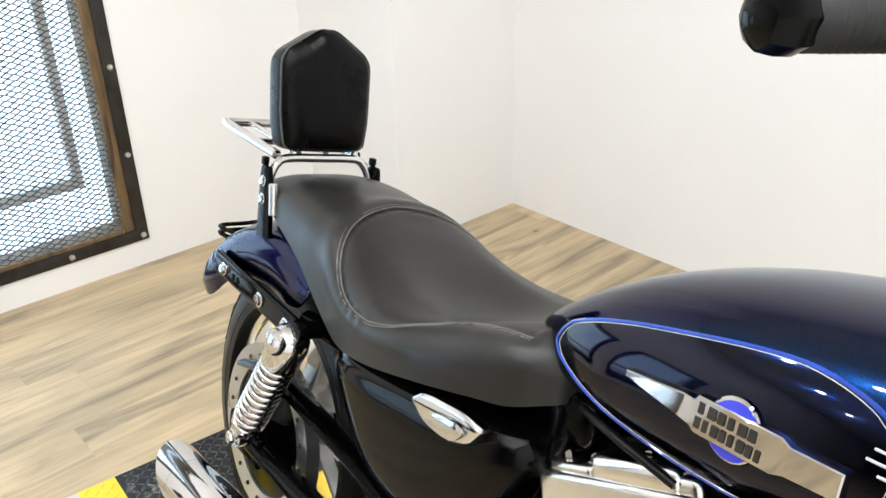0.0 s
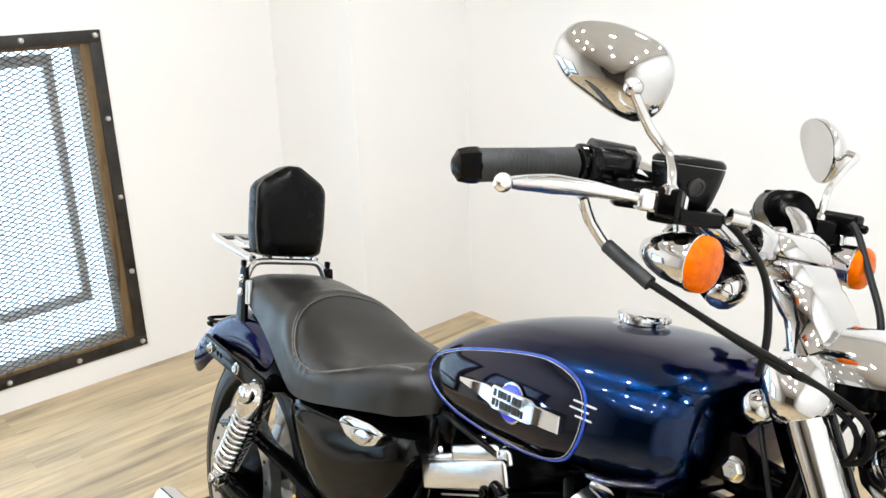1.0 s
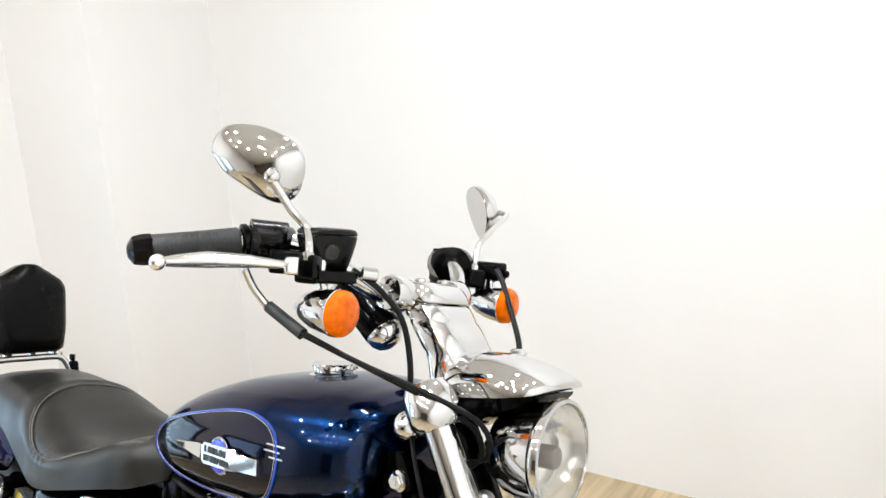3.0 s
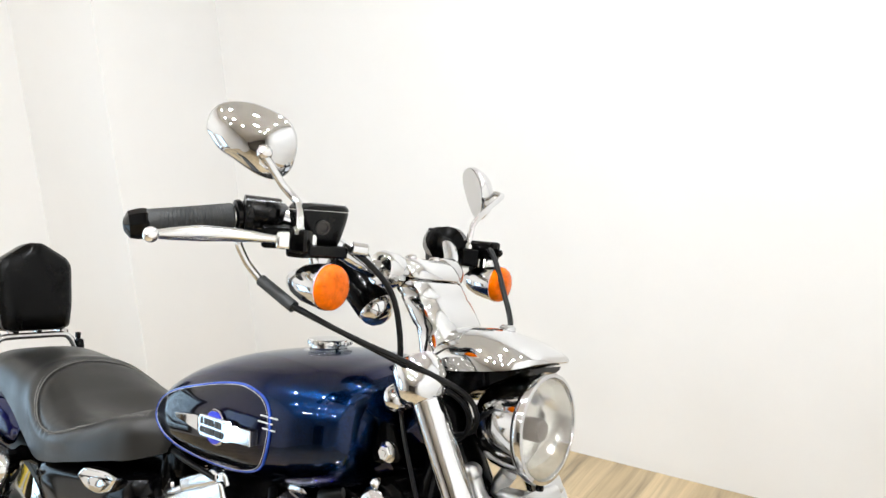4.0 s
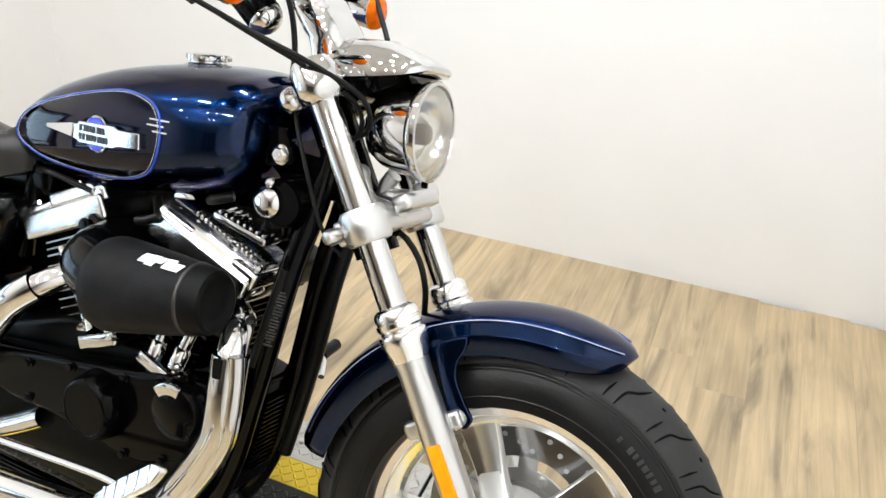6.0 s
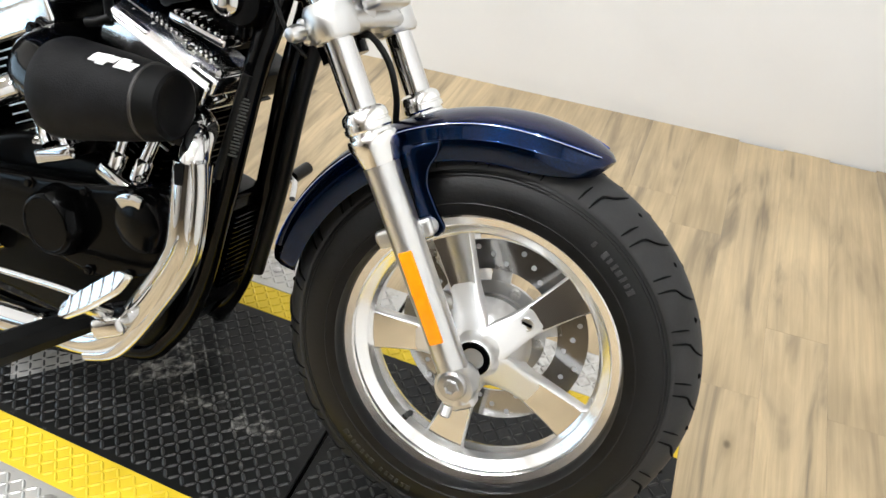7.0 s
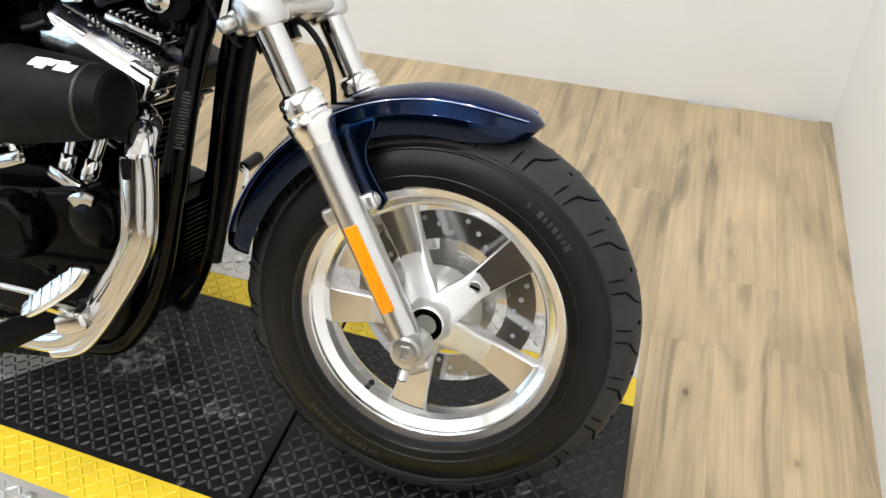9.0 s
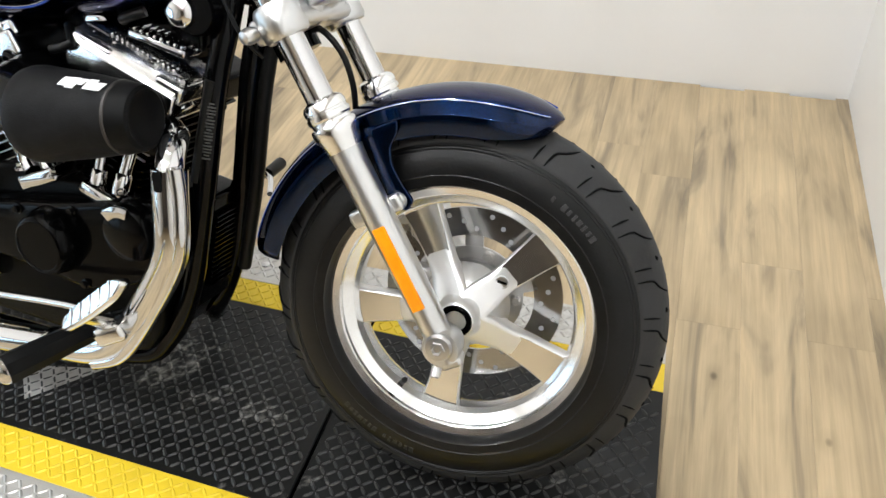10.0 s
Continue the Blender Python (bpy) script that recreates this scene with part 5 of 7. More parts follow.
OUT = [(-0.890, 0.782), (-0.872, 0.808), (-0.81, 0.836), (-0.737, 0.858), (-0.66, 0.876), (-0.605, 0.882), (-0.555, 0.873), (-0.534, 0.849), (-0.536, 0.81), (-0.557, 0.776), (-0.6, 0.756), (-0.667, 0.746), (-0.775, 0.750), (-0.846, 0.763), (-0.88, 0.772)]
loop = [Vector((p.x, p.y)) for p in curve([V(x, z, 0) for x, z in OUT + OUT[:1]], 0.008)[:-1]]
centre = Vector((-0.70, 0.81))
for s in (1, -1):
    rings = []
    for k in (1.0, 0.97, 0.9, 0.8, 0.65, 0.5, 0.35, 0.2, 0.06):
        rings.append([tank_side(*(centre + (p - centre) * k), 0.0012) for p in loop])
    for r in rings:
        for p in r:
            p.y *= s
    # same paint as the tank, with its shade in the colour
    pn = part("tank_panel", loft(rings, False), PANEL, tank, "glossy teardrop panel in tank blue, darkened as if in shade", 60)
    for k, rad, mat in ((1.0, 0.0022, STRIPE), (0.97, 0.0006, SILVER_STRIPE)):
        pts = [tank_side(*(centre + (p - centre) * k), 0.0008) for p in loop]
        pts = [V(p.x, p.y * s, p.z) for p in pts + pts[:2]]
        part("pinstripe", tube(pts, rad, 8, 0.02, True, False), mat, pn)
    parts("stripe_flourish", [tube([V(p.x, p.y * s, p.z) for p in [tank_side(x, z, 0.0012) for x in np.linspace(x0, x1, 6)]], 0.0013, 6, 0.01) for x0, x1, z in ((-0.553, -0.519, 0.852), (-0.556, -0.528, 0.8435), (-0.546, -0.522, 0.835))], SILVER_STRIPE, pn, "short silver dash across the pinstripe")
    # maker's badge as plain shapes: bar, blue disc, dark lettering bars
    bx = [(-0.765, 0.812), (-0.70, 0.823), (-0.688, 0.823), (-0.685, 0.828), (-0.61, 0.8315), (-0.602, 0.8275), (-0.562, 0.8285), (-0.562, 0.8055), (-0.602, 0.803), (-0.612, 0.799), (-0.682, 0.796), (-0.688, 0.8), (-0.705, 0.802), (-0.764, 0.806)]

    def wrap(bm):
        """Lays a plate (x, height, thickness) on the tank's flank."""
        for v in bm.verts:
            q = tank_side(v.co.x, v.co.y, 0.001 + v.co.z)
            v.co = V(q.x, q.y * s, q.z)
        if s < 0:
            bmesh.ops.reverse_faces(bm, faces=bm.faces)
        return bm

    def strips(outline, z0, z1, bevel=0.0012):
        bm = prism(outline, z0, z1, None, bevel, 1)
        bmesh.ops.triangulate(bm, faces=[f for f in bm.faces if len(f.verts) > 4])
        return bm

    badge = part("badge", wrap(strips(bx, 0.0, 0.0085)), CHROME, tank, "chromed tank badge with a blue roundel")
    part("roundel", wrap(strips([(-0.651 + 0.0255 * math.cos(a), 0.8135 + 0.0275 * math.sin(a)) for a in [2 * math.pi * k / 32 for k in range(32)]], 0.0, 0.0045)), CHROME, badge)
    part("roundel_enamel", wrap(strips([(-0.651 + 0.0225 * math.cos(a), 0.8135 + 0.0245 * math.sin(a)) for a in [2 * math.pi * k / 32 for k in range(32)]], 0.0044, 0.0062, 0)), ENAMEL, badge, "blue enamel")
    marks = []
    for row, (x0, x1, zz, tall) in enumerate(((-0.682, -0.626, 0.8195, 0.0095), (-0.683, -0.619, 0.8065, 0.0095))):
        n = 6 if row == 0 else 8
        for i in range(n):
            a = x0 + (x1 - x0) * i / n
            e = a + (x1 - x0) / n * (0.55 + 0.25 * ((i * 5 + row) % 3) / 2)
            q = zz + 0.001 * i / n
            marks.append(strips([(a, q - tall / 2), (e, q - tall / 2), (e, q + tall / 2), (a, q + tall / 2)], 0.0083, 0.0088, 0))
    parts("badge_mark", [wrap(b) for b in marks], BADGE_DARK, badge, "dark bars in the badge")
cap = part("filler_cap", lathe([(0.04, -0.006), (0.04, 0.002), (0.035, 0.005), (0.029, 0.007), (0.029, 0.01), (0.0345, 0.011), (0.035, 0.017), (0.033, 0.0205), (0.016, 0.0225), (0.003, 0.023)], pose(-0.6, -0.005, 0.922, 0, -3, 0), 40), CHROME, tank, "chromed screw fuel cap")
parts("cap_rib", [box((0.0014, 0.003, 0.0055), pose(-0.6, -0.005, 0.9362, 0, -3, 15 * i) @ Matrix.Translation((0.035, 0, 0)), 0.0005, 1) for i in range(24)], CHROME, cap)
part("tank_mount", join(prism(rounded([(-0.445, 0.80), (-0.385, 0.812), (-0.41, 0.86), (-0.43, 0.86)], 5, 0.3), -0.004, 0.004, Matrix.Translation((0.03, -0.084, 0.004)) @ Matrix.Rotation(radians(90), 4, "X"), 0.001)), BLACK_SATIN, bike, "black tank mounting tab")
part("mount_bolt", bolt(V(-0.382, -0.09, 0.826), V(-0.382, -1, 0.826), 0.011, 0.008), CHROME, bike, "chromed mounting bolt")

# ---- seat ----
SX = np.array([-1.70, -1.675, -1.63, -1.56, -1.44, -1.33, -1.25, -1.16, -1.08, -1.02, -0.96, -0.91, -0.87])
SC = np.array([0.728, 0.748, 0.768, 0.782, 0.784, 0.771, 0.744, 0.716, 0.715, 0.738, 0.768, 0.784, 0.778]) - 0.002
SR = np.array([0.728, 0.748, 0.768, 0.782, 0.784, 0.771, 0.750, 0.732, 0.733, 0.754, 0.777, 0.787, 0.778])
SW = np.array([0.045, 0.075, 0.098, 0.115, 0.129, 0.146, 0.163, 0.178, 0.181, 0.177, 0.167, 0.152, 0.118])
SB = np.array([0.716, 0.720, 0.721, 0.712, 0.678, 0.638, 0.624, 0.638, 0.658, 0.673, 0.687, 0.698, 0.714])


def seat_point(x, u, lift=0.0):
    """A place on the seat: u runs from the left edge (-1) over the top (0) to the right edge (1)."""
    c, r, w, b = (smooth_at(SX, a, x) for a in (SC, SR, SW, SB))
    a = abs(u) * math.pi / 2
    y = 0.98 * w * math.sin(a) + lift * math.sin(a)
    z = b + (r - b) * max(math.cos(a), 0.0) ** 0.42 + lift * math.cos(a)
    z -= (r - c) * max(0.0, 1 - (abs(u) / 0.42) ** 2) ** 2
    return V(x, -math.copysign(y, u), z)


# the rider's bucket is stitched into a rolled rim
SEAM = [(-0.921, 0.6), (-0.965, 0.545), (-1.012, 0.49), (-1.055, 0.5), (-1.092, 0.6), (-1.126, 0.745), (-1.17, 0.83), (-1.221, 0.85), (-1.256, 0.825), (-1.292, 0.75), (-1.322, 0.625), (-1.348, 0.45), (-1.368, 0.213), (-1.379, 0.0)]
half = [Vector((p.x, p.y)) for p in curve([V(x, u, 0) for x, u in SEAM], 0.02)]
loop = half + [Vector((p.x, -p.y)) for p in reversed(half[:-1])]
seam_line = np.array([tuple(seat_point(p.x, p.y)) for p in loop])


def in_bucket(x, u):
    inside, q = False, loop[-1]
    for p in loop:
        if (p.y > u) != (q.y > u) and x < (q.x - p.x) * (u - p.y) / (q.y - p.y) + p.x:
            inside = not inside
        q = p
    return inside


rings = []
for i in range(121):
    x = SX[0] + (SX[-1] - SX[0]) * i / 120
    ring = []
    for j in range(97):
        u = -1 + 2 * j / 96
        p = seat_point(x, u)
        d = float(np.sqrt(((seam_line - np.array(p)) ** 2).sum(1)).min())
        lift = -0.003 * math.exp(-(d / 0.008) ** 2)
        lift += -0.006 * (1 - math.exp(-(d / 0.03) ** 2)) if in_bucket(x, u) else 0.005 * math.exp(-((d - 0.02) / 0.022) ** 2)
        ring.append(seat_point(x, u, lift * min(1.0, (1 - abs(u)) / 0.1)))
    rings.append(ring)
seat = part("seat", loft(rings), LEATHER, bike, "two-up black vinyl seat with a stitched rider's bucket", 70)
for d, mat in ((0.0, THREAD), (0.0075, THREAD)):
    pts = [seat_point(p.x - (d if p.x < -1.2 else 0.0), p.y + math.copysign(3.2 * d if p.x > -1.36 else 0.0, p.y), 0.0012) for p in loop[::2]]
    part("seam", tube(pts, 0.0012, 6, 0.015), mat, seat, "stitched seam of the rider's bucket")

# backrest, rack and struts
part("backrest_bar", join(
    tube([V(-1.592, -0.112, 0.752), V(-1.598, -0.105, 0.776), V(-1.602, -0.09, 0.797), V(-1.605, -0.06, 0.801), V(-1.605, -0.01, 0.801), V(-1.605, 0.045, 0.801), V(-1.602, 0.068, 0.797), V(-1.598, 0.083, 0.776), V(-1.592, 0.088, 0.752)], 0.0075, 12),
    tube([V(-1.61, -0.06, 0.80), V(-1.645, -0.058, 0.9), V(-1.665, 0, 0.95), V(-1.645, 0.058, 0.9), V(-1.61, 0.06, 0.80)], 0.007, 12)), CHROME, bike, "chromed passenger backrest hoop")
PADM = Matrix.Translation((-1.622, -0.007, 0.806)) @ Matrix.Rotation(radians(-9), 4, "Y")
ol = rounded([(-0.083, 0.004), (0.083, 0.004), (0.092, 0.06), (0.093, 0.155), (0.08, 0.174), (0.018, 0.21), (-0.018, 0.21), (-0.08, 0.174), (-0.093, 0.155), (-0.092, 0.06)], 4, 0.24)
rings = []
for d, k in ((-0.033, 0.8), (-0.03, 0.94), (-0.024, 0.985), (-0.014, 1.0), (0.008, 1.0), (0.02, 0.985), (0.029, 0.94), (0.035, 0.84), (0.039, 0.6), (0.041, 0.3), (0.0415, 0.04)):
    rings.append([PADM @ V(d, 0.92 * y * k, 0.1 + (z - 0.1) * k) for y, z in ol])
pad = part("backrest_pad", loft(rings), PAD_VINYL, bike, "padded black vinyl backrest with a peaked top", 60)
for d in (0.021, 0.0165):
    part("seam", tube([PADM @ V(d, 0.92 * y * 0.996, 0.1 + (z - 0.1) * 0.992) for y, z in ol + ol[:1]], 0.0011, 6, 0.02), LEATHER if d > 0.02 else THREAD, pad)
rack = part("luggage_rack", join(
    tube([V(-1.62, -0.088, 0.803), V(-1.7, -0.088, 0.806), V(-1.83, -0.085, 0.812), V(-1.842, -0.075, 0.813), V(-1.845, -0.009, 0.813), V(-1.842, 0.058, 0.813), V(-1.83, 0.067, 0.812), V(-1.7, 0.070, 0.806), V(-1.62, 0.070, 0.803)], 0.0085, 12, 0.012),
    tube([V(-1.71, -0.088, 0.806), V(-1.71, 0.070, 0.806)], 0.006, 10), tube([V(-1.64, -0.036, 0.803), V(-1.843, -0.036, 0.812)], 0.006, 10), tube([V(-1.64, 0.018, 0.803), V(-1.843, 0.018, 0.812)], 0.006, 10)), CHROME, bike, "chromed luggage rack behind the backrest")
for s in (-1, 1):
    y = s * 0.105 - 0.012
    up = part("backrest_upright", prism(rounded([(-1.625, 0.60), (-1.525, 0.60), (-1.552, 0.66), (-1.573, 0.77), (-1.578, 0.79), (-1.604, 0.79), (-1.607, 0.77), (-1.6, 0.66)], 4, 0.25), -0.004, 0.004, Matrix.Translation((0, y, 0)) @ Matrix.Rotation(radians(90), 4, "X"), 0.001), BLACK_SATIN, bike, "flat black backrest upright")
    parts("upright_bolt", [bolt(V(-1.59, y + s * 0.005, 0.765), V(-1.59, s * 2, 0.765), 0.007), bolt(V(-1.588, y + s * 0.005, 0.735), V(-1.588, s * 2, 0.735), 0.007)], CHROME, up)
    part("quick_release", lathe([(0.008, 0), (0.008, 0.05), (0.006, 0.052)], pose(-1.556, y - s * 0.002, 0.715, 0, -12, 0), 12), SATIN, up)
    part("release_tab", box((0.012, 0.01, 0.014), pose(-1.6, y, 0.797), 0.002), BLACK_SATIN, up)
    st = part("fender_strut", join(box((0.31, 0.012, 0.04), Matrix.Translation((-1.555, s * 0.137, 0.582)) @ Matrix.Rotation(radians(2), 4, "Y"), 0.006, 3)), BLACK_GLOSS, bike, "black fender strut")
    parts("strut_bolt", [bolt(V(-1.665, s * 0.144, 0.585), V(-1.665, s * 2, 0.585), 0.009, 0.007), bolt(V(-1.52, s * 0.144, 0.582), V(-1.52, s * 2, 0.582), 0.0095, 0.007), bolt(V(-1.425, s * 0.144, 0.578), V(-1.425, s * 2, 0.578), 0.008, 0.006)], CHROME, st)
    # flat dark discs stand for the shaded holes
    parts("strut_hole", [lathe([(0.006, 0), (0.006, 0.0004)], Matrix.Translation((-1.625 + 0.018 * k, s * 0.1433, 0.584)) @ Matrix.Rotation(radians(-90 * s), 4, "X"), 12) for k in (0, 1)], RECESS_SHADE, st)
rf = part("rear_fender", shell_fender(RAXLE, 0.366, 0.128, 66, 150, 0.088, 0.003, lead=1.0, tail=0.86), BLUE, bike, "dark blue metallic rear fender", 60)
part("licence_bracket", join(tube([V(-1.80, -0.055, 0.6), V(-1.865, -0.07, 0.6), V(-1.87, -0.02, 0.602), V(-1.87, 0.05, 0.604), V(-1.80, 0.06, 0.604)], 0.0045, 8), tube([V(-1.80, -0.055, 0.588), V(-1.865, -0.07, 0.588), V(-1.87, 0.0, 0.59)], 0.0045, 8)), BLACK_SATIN, rf, "bent black licence plate bracket")
part("tail_lamp", box((0.045, 0.1, 0.05), pose(-1.815, 0.0, 0.575, 0, -35, 0), 0.014, 3), RED_LENS, rf, "small red tail lamp")

# shocks, swingarm
for s in (-1, 1):
    a, b = V(-1.492, s * 0.165, 0.352), V(-1.345, s * 0.17, 0.602)
    L = (b - a).length
    m = aim(a, b)
    sh = part("shock_absorber", join(lathe([(0.012, 0.02), (0.014, 0.05), (0.014, L - 0.03)], m, 18), lathe([(0.0285, L - 0.072), (0.031, L - 0.068), (0.031, L - 0.028), (0.028, L - 0.014), (0.018, L - 0.005), (0.008, L - 0.002)], m, 28),
        lathe([(0.017, -0.012), (0.019, -0.01), (0.019, 0.012), (0.017, 0.014)], Matrix.Translation(a) @ SIDE, 20), lathe([(0.017, 0.012), (0.02, 0.02), (0.021, 0.036), (0.028, 0.04), (0.028, 0.049), (0.02, 0.053)], m, 24)), CHROME, bike, "chromed rear shock absorber with an exposed coil spring")
    coil = [m @ V(0.0255 * math.cos(t), 0.0255 * math.sin(t), 0.055 + (L - 0.127) * t / (2 * math.pi * 10)) for t in np.linspace(0, 2 * math.pi * 10, 210)]
    part("spring", tube(coil, 0.0043, 10, 1.0, True, False), CHROME, sh, "bright coil spring")
    parts("shock_bolt", [lathe([(0.02, 0), (0.02, 0.008), (0.016, 0.014), (0.006, 0.017)], Matrix.Translation(b + V(0, s * 0.026, -0.012)) @ Matrix.Rotation(radians(-90 * s), 4, "X"), 20), bolt(a + V(0, s * 0.016, 0), a + V(0, s, 0), 0.011, 0.009)], CHROME, sh)
    part("shock_mount", tube([b + V(0, -s * 0.06, 0.0), b], 0.014, 14, 0.1, True, False), BLACK_SATIN, sh)
    part("swingarm", join(tube([V(-0.95, s * 0.09, 0.33), V(-1.2, s * 0.125, 0.325), V(-1.56, s * 0.13, 0.32)], 0.021, 14), box((0.12, 0.014, 0.06), pose(-1.53, s * 0.137, 0.32), 0.01, 3)), BLACK_SATIN, bike, "black swingarm")
    part("rear_axle_nut", bolt(RAXLE + V(-0.01, s * 0.146, 0), RAXLE + V(-0.01, s, 0), 0.016, 0.014), CHROME, bike, "chromed rear axle nut")
part("belt_guard", join(tube([V(-1.0, -0.115, 0.42), V(-1.2, -0.118, 0.445), V(-1.38, -0.12, 0.46), V(-1.5, -0.12, 0.46), V(-1.6, -0.12, 0.43)], [0.018, 0.02, 0.022, 0.022, 0.014], 12, 0.02, True, True, 0.5)), BLACK_SATIN, bike, "black belt guard")
part("drive_belt", join(tube([V(-0.98, -0.09, 0.345), V(-1.53, -0.09, 0.47)], 0.012, 8, 1, True, False, 0.3), tube([V(-0.98, -0.09, 0.29), V(-1.53, -0.09, 0.165)], 0.012, 8, 1, True, False, 0.3)), HOSE, bike, "black toothed drive belt")

# ---- frame ----
for s, inset in ((-1, 0.0), (1, 0.047)):
    part("downtube", tube([V(-0.33, s * 0.03, 0.84), V(-0.343, s * 0.055 - inset * 0.6, 0.74), V(-0.364, s * 0.07 - inset, 0.645), V(-0.40, s * 0.078 - inset, 0.46), V(-0.438, s * 0.083 - inset, 0.3), V(-0.49, s * 0.088 - inset, 0.2), V(-0.56, s * 0.1, 0.155), V(-0.8, s * 0.11, 0.15), V(-1.05, s * 0.11, 0.17), V(-1.14, s * 0.11, 0.3), V(-1.16, s * 0.1, 0.5), V(-1.2, s * 0.1, 0.6)], 0.0185, 16), BLACK_GLOSS, bike, "glossy black frame downtube")
    part("seat_rail", tube([V(-0.75, s * 0.05, 0.72), V(-1.0, s * 0.09, 0.62), V(-1.2, s * 0.105, 0.6), V(-1.42, s * 0.108, 0.585)], 0.015, 14), BLACK_SATIN, bike, "black frame rail")
part("backbone", tube([PIVOT + FD * 0.2, V(-0.5, 0, 0.79), V(-0.75, 0, 0.72), V(-0.95, 0, 0.66)], 0.028, 16), BLACK_SATIN, bike, "black frame backbone")
reg = part("regulator", join(box((0.05, 0.09, 0.21), pose(-0.44, -0.024, 0.365, 0, 12, 0), 0.008, 3)), BLACK_SATIN, bike, "black finned voltage regulator")
parts("regulator_fin", [box((0.012, 0.06, 0.004), pose(-0.4115, -0.026, 0.362, 0, 12, 0) @ Matrix.Translation((0, 0, -0.065 + 0.0095 * i)), 0.001, 1) for i in range(15)], BLACK_SATIN, reg)
part("wiring_loom", join(tube([V(-0.32, 0.04, 0.74), V(-0.34, 0.022, 0.62), V(-0.372, 0.028, 0.46), V(-0.412, 0.032, 0.3)], 0.012, 10), tube([V(-0.36, -0.085, 0.66), V(-0.385, -0.09, 0.56), V(-0.4, -0.092, 0.5)], 0.008, 10)), HOSE, bike, "black wiring loom on the frame")
parts("frame_label", [box((0.0016, 0.013 if i % 4 else 0.008, 0.0026), Matrix.Translation((-0.3585 - 0.00098 * i, -0.0885 - 0.00023 * i, 0.625 - 0.005 * i)) @ Matrix.Rotation(radians(12), 4, "Y") @ Matrix.Rotation(radians(-60), 4, "Z"), 0.0003, 1) for i in range(18)], LABEL_PRINT, bike, "pale printed label on the frame tube")
horn = part("ignition_housing", join(lathe([(0.03, -0.03), (0.036, -0.024), (0.036, 0.03), (0.032, 0.036)], Matrix.Translation((-0.372, -0.06, 0.757)) @ SIDE, 28), box((0.05, 0.04, 0.05), pose(-0.405, -0.05, 0.72), 0.01, 3)), BLACK_SATIN, bike, "black ignition switch housing")
part("ignition_cap", join(lathe([(0.022, 0), (0.023, 0.006), (0.019, 0.012), (0.01, 0.015)], Matrix.Translation((-0.392, -0.096, 0.756)) @ SIDE, 24), ball(0.008, Matrix.Translation((-0.385, -0.105, 0.787)))), CHROME, horn, "chromed round cap")

# ---- engine ----
CRANK = V(-0.638, 0, 0.31)


def along(back, d, x=0.0, y=0.0):
    """A place d up a cylinder from the crank, x along its width."""
    a = radians(22.5) * (1 if back else -1)
    return CRANK + V(-math.sin(a) * d + math.cos(a) * x, y, math.cos(a) * d + math.sin(a) * x)


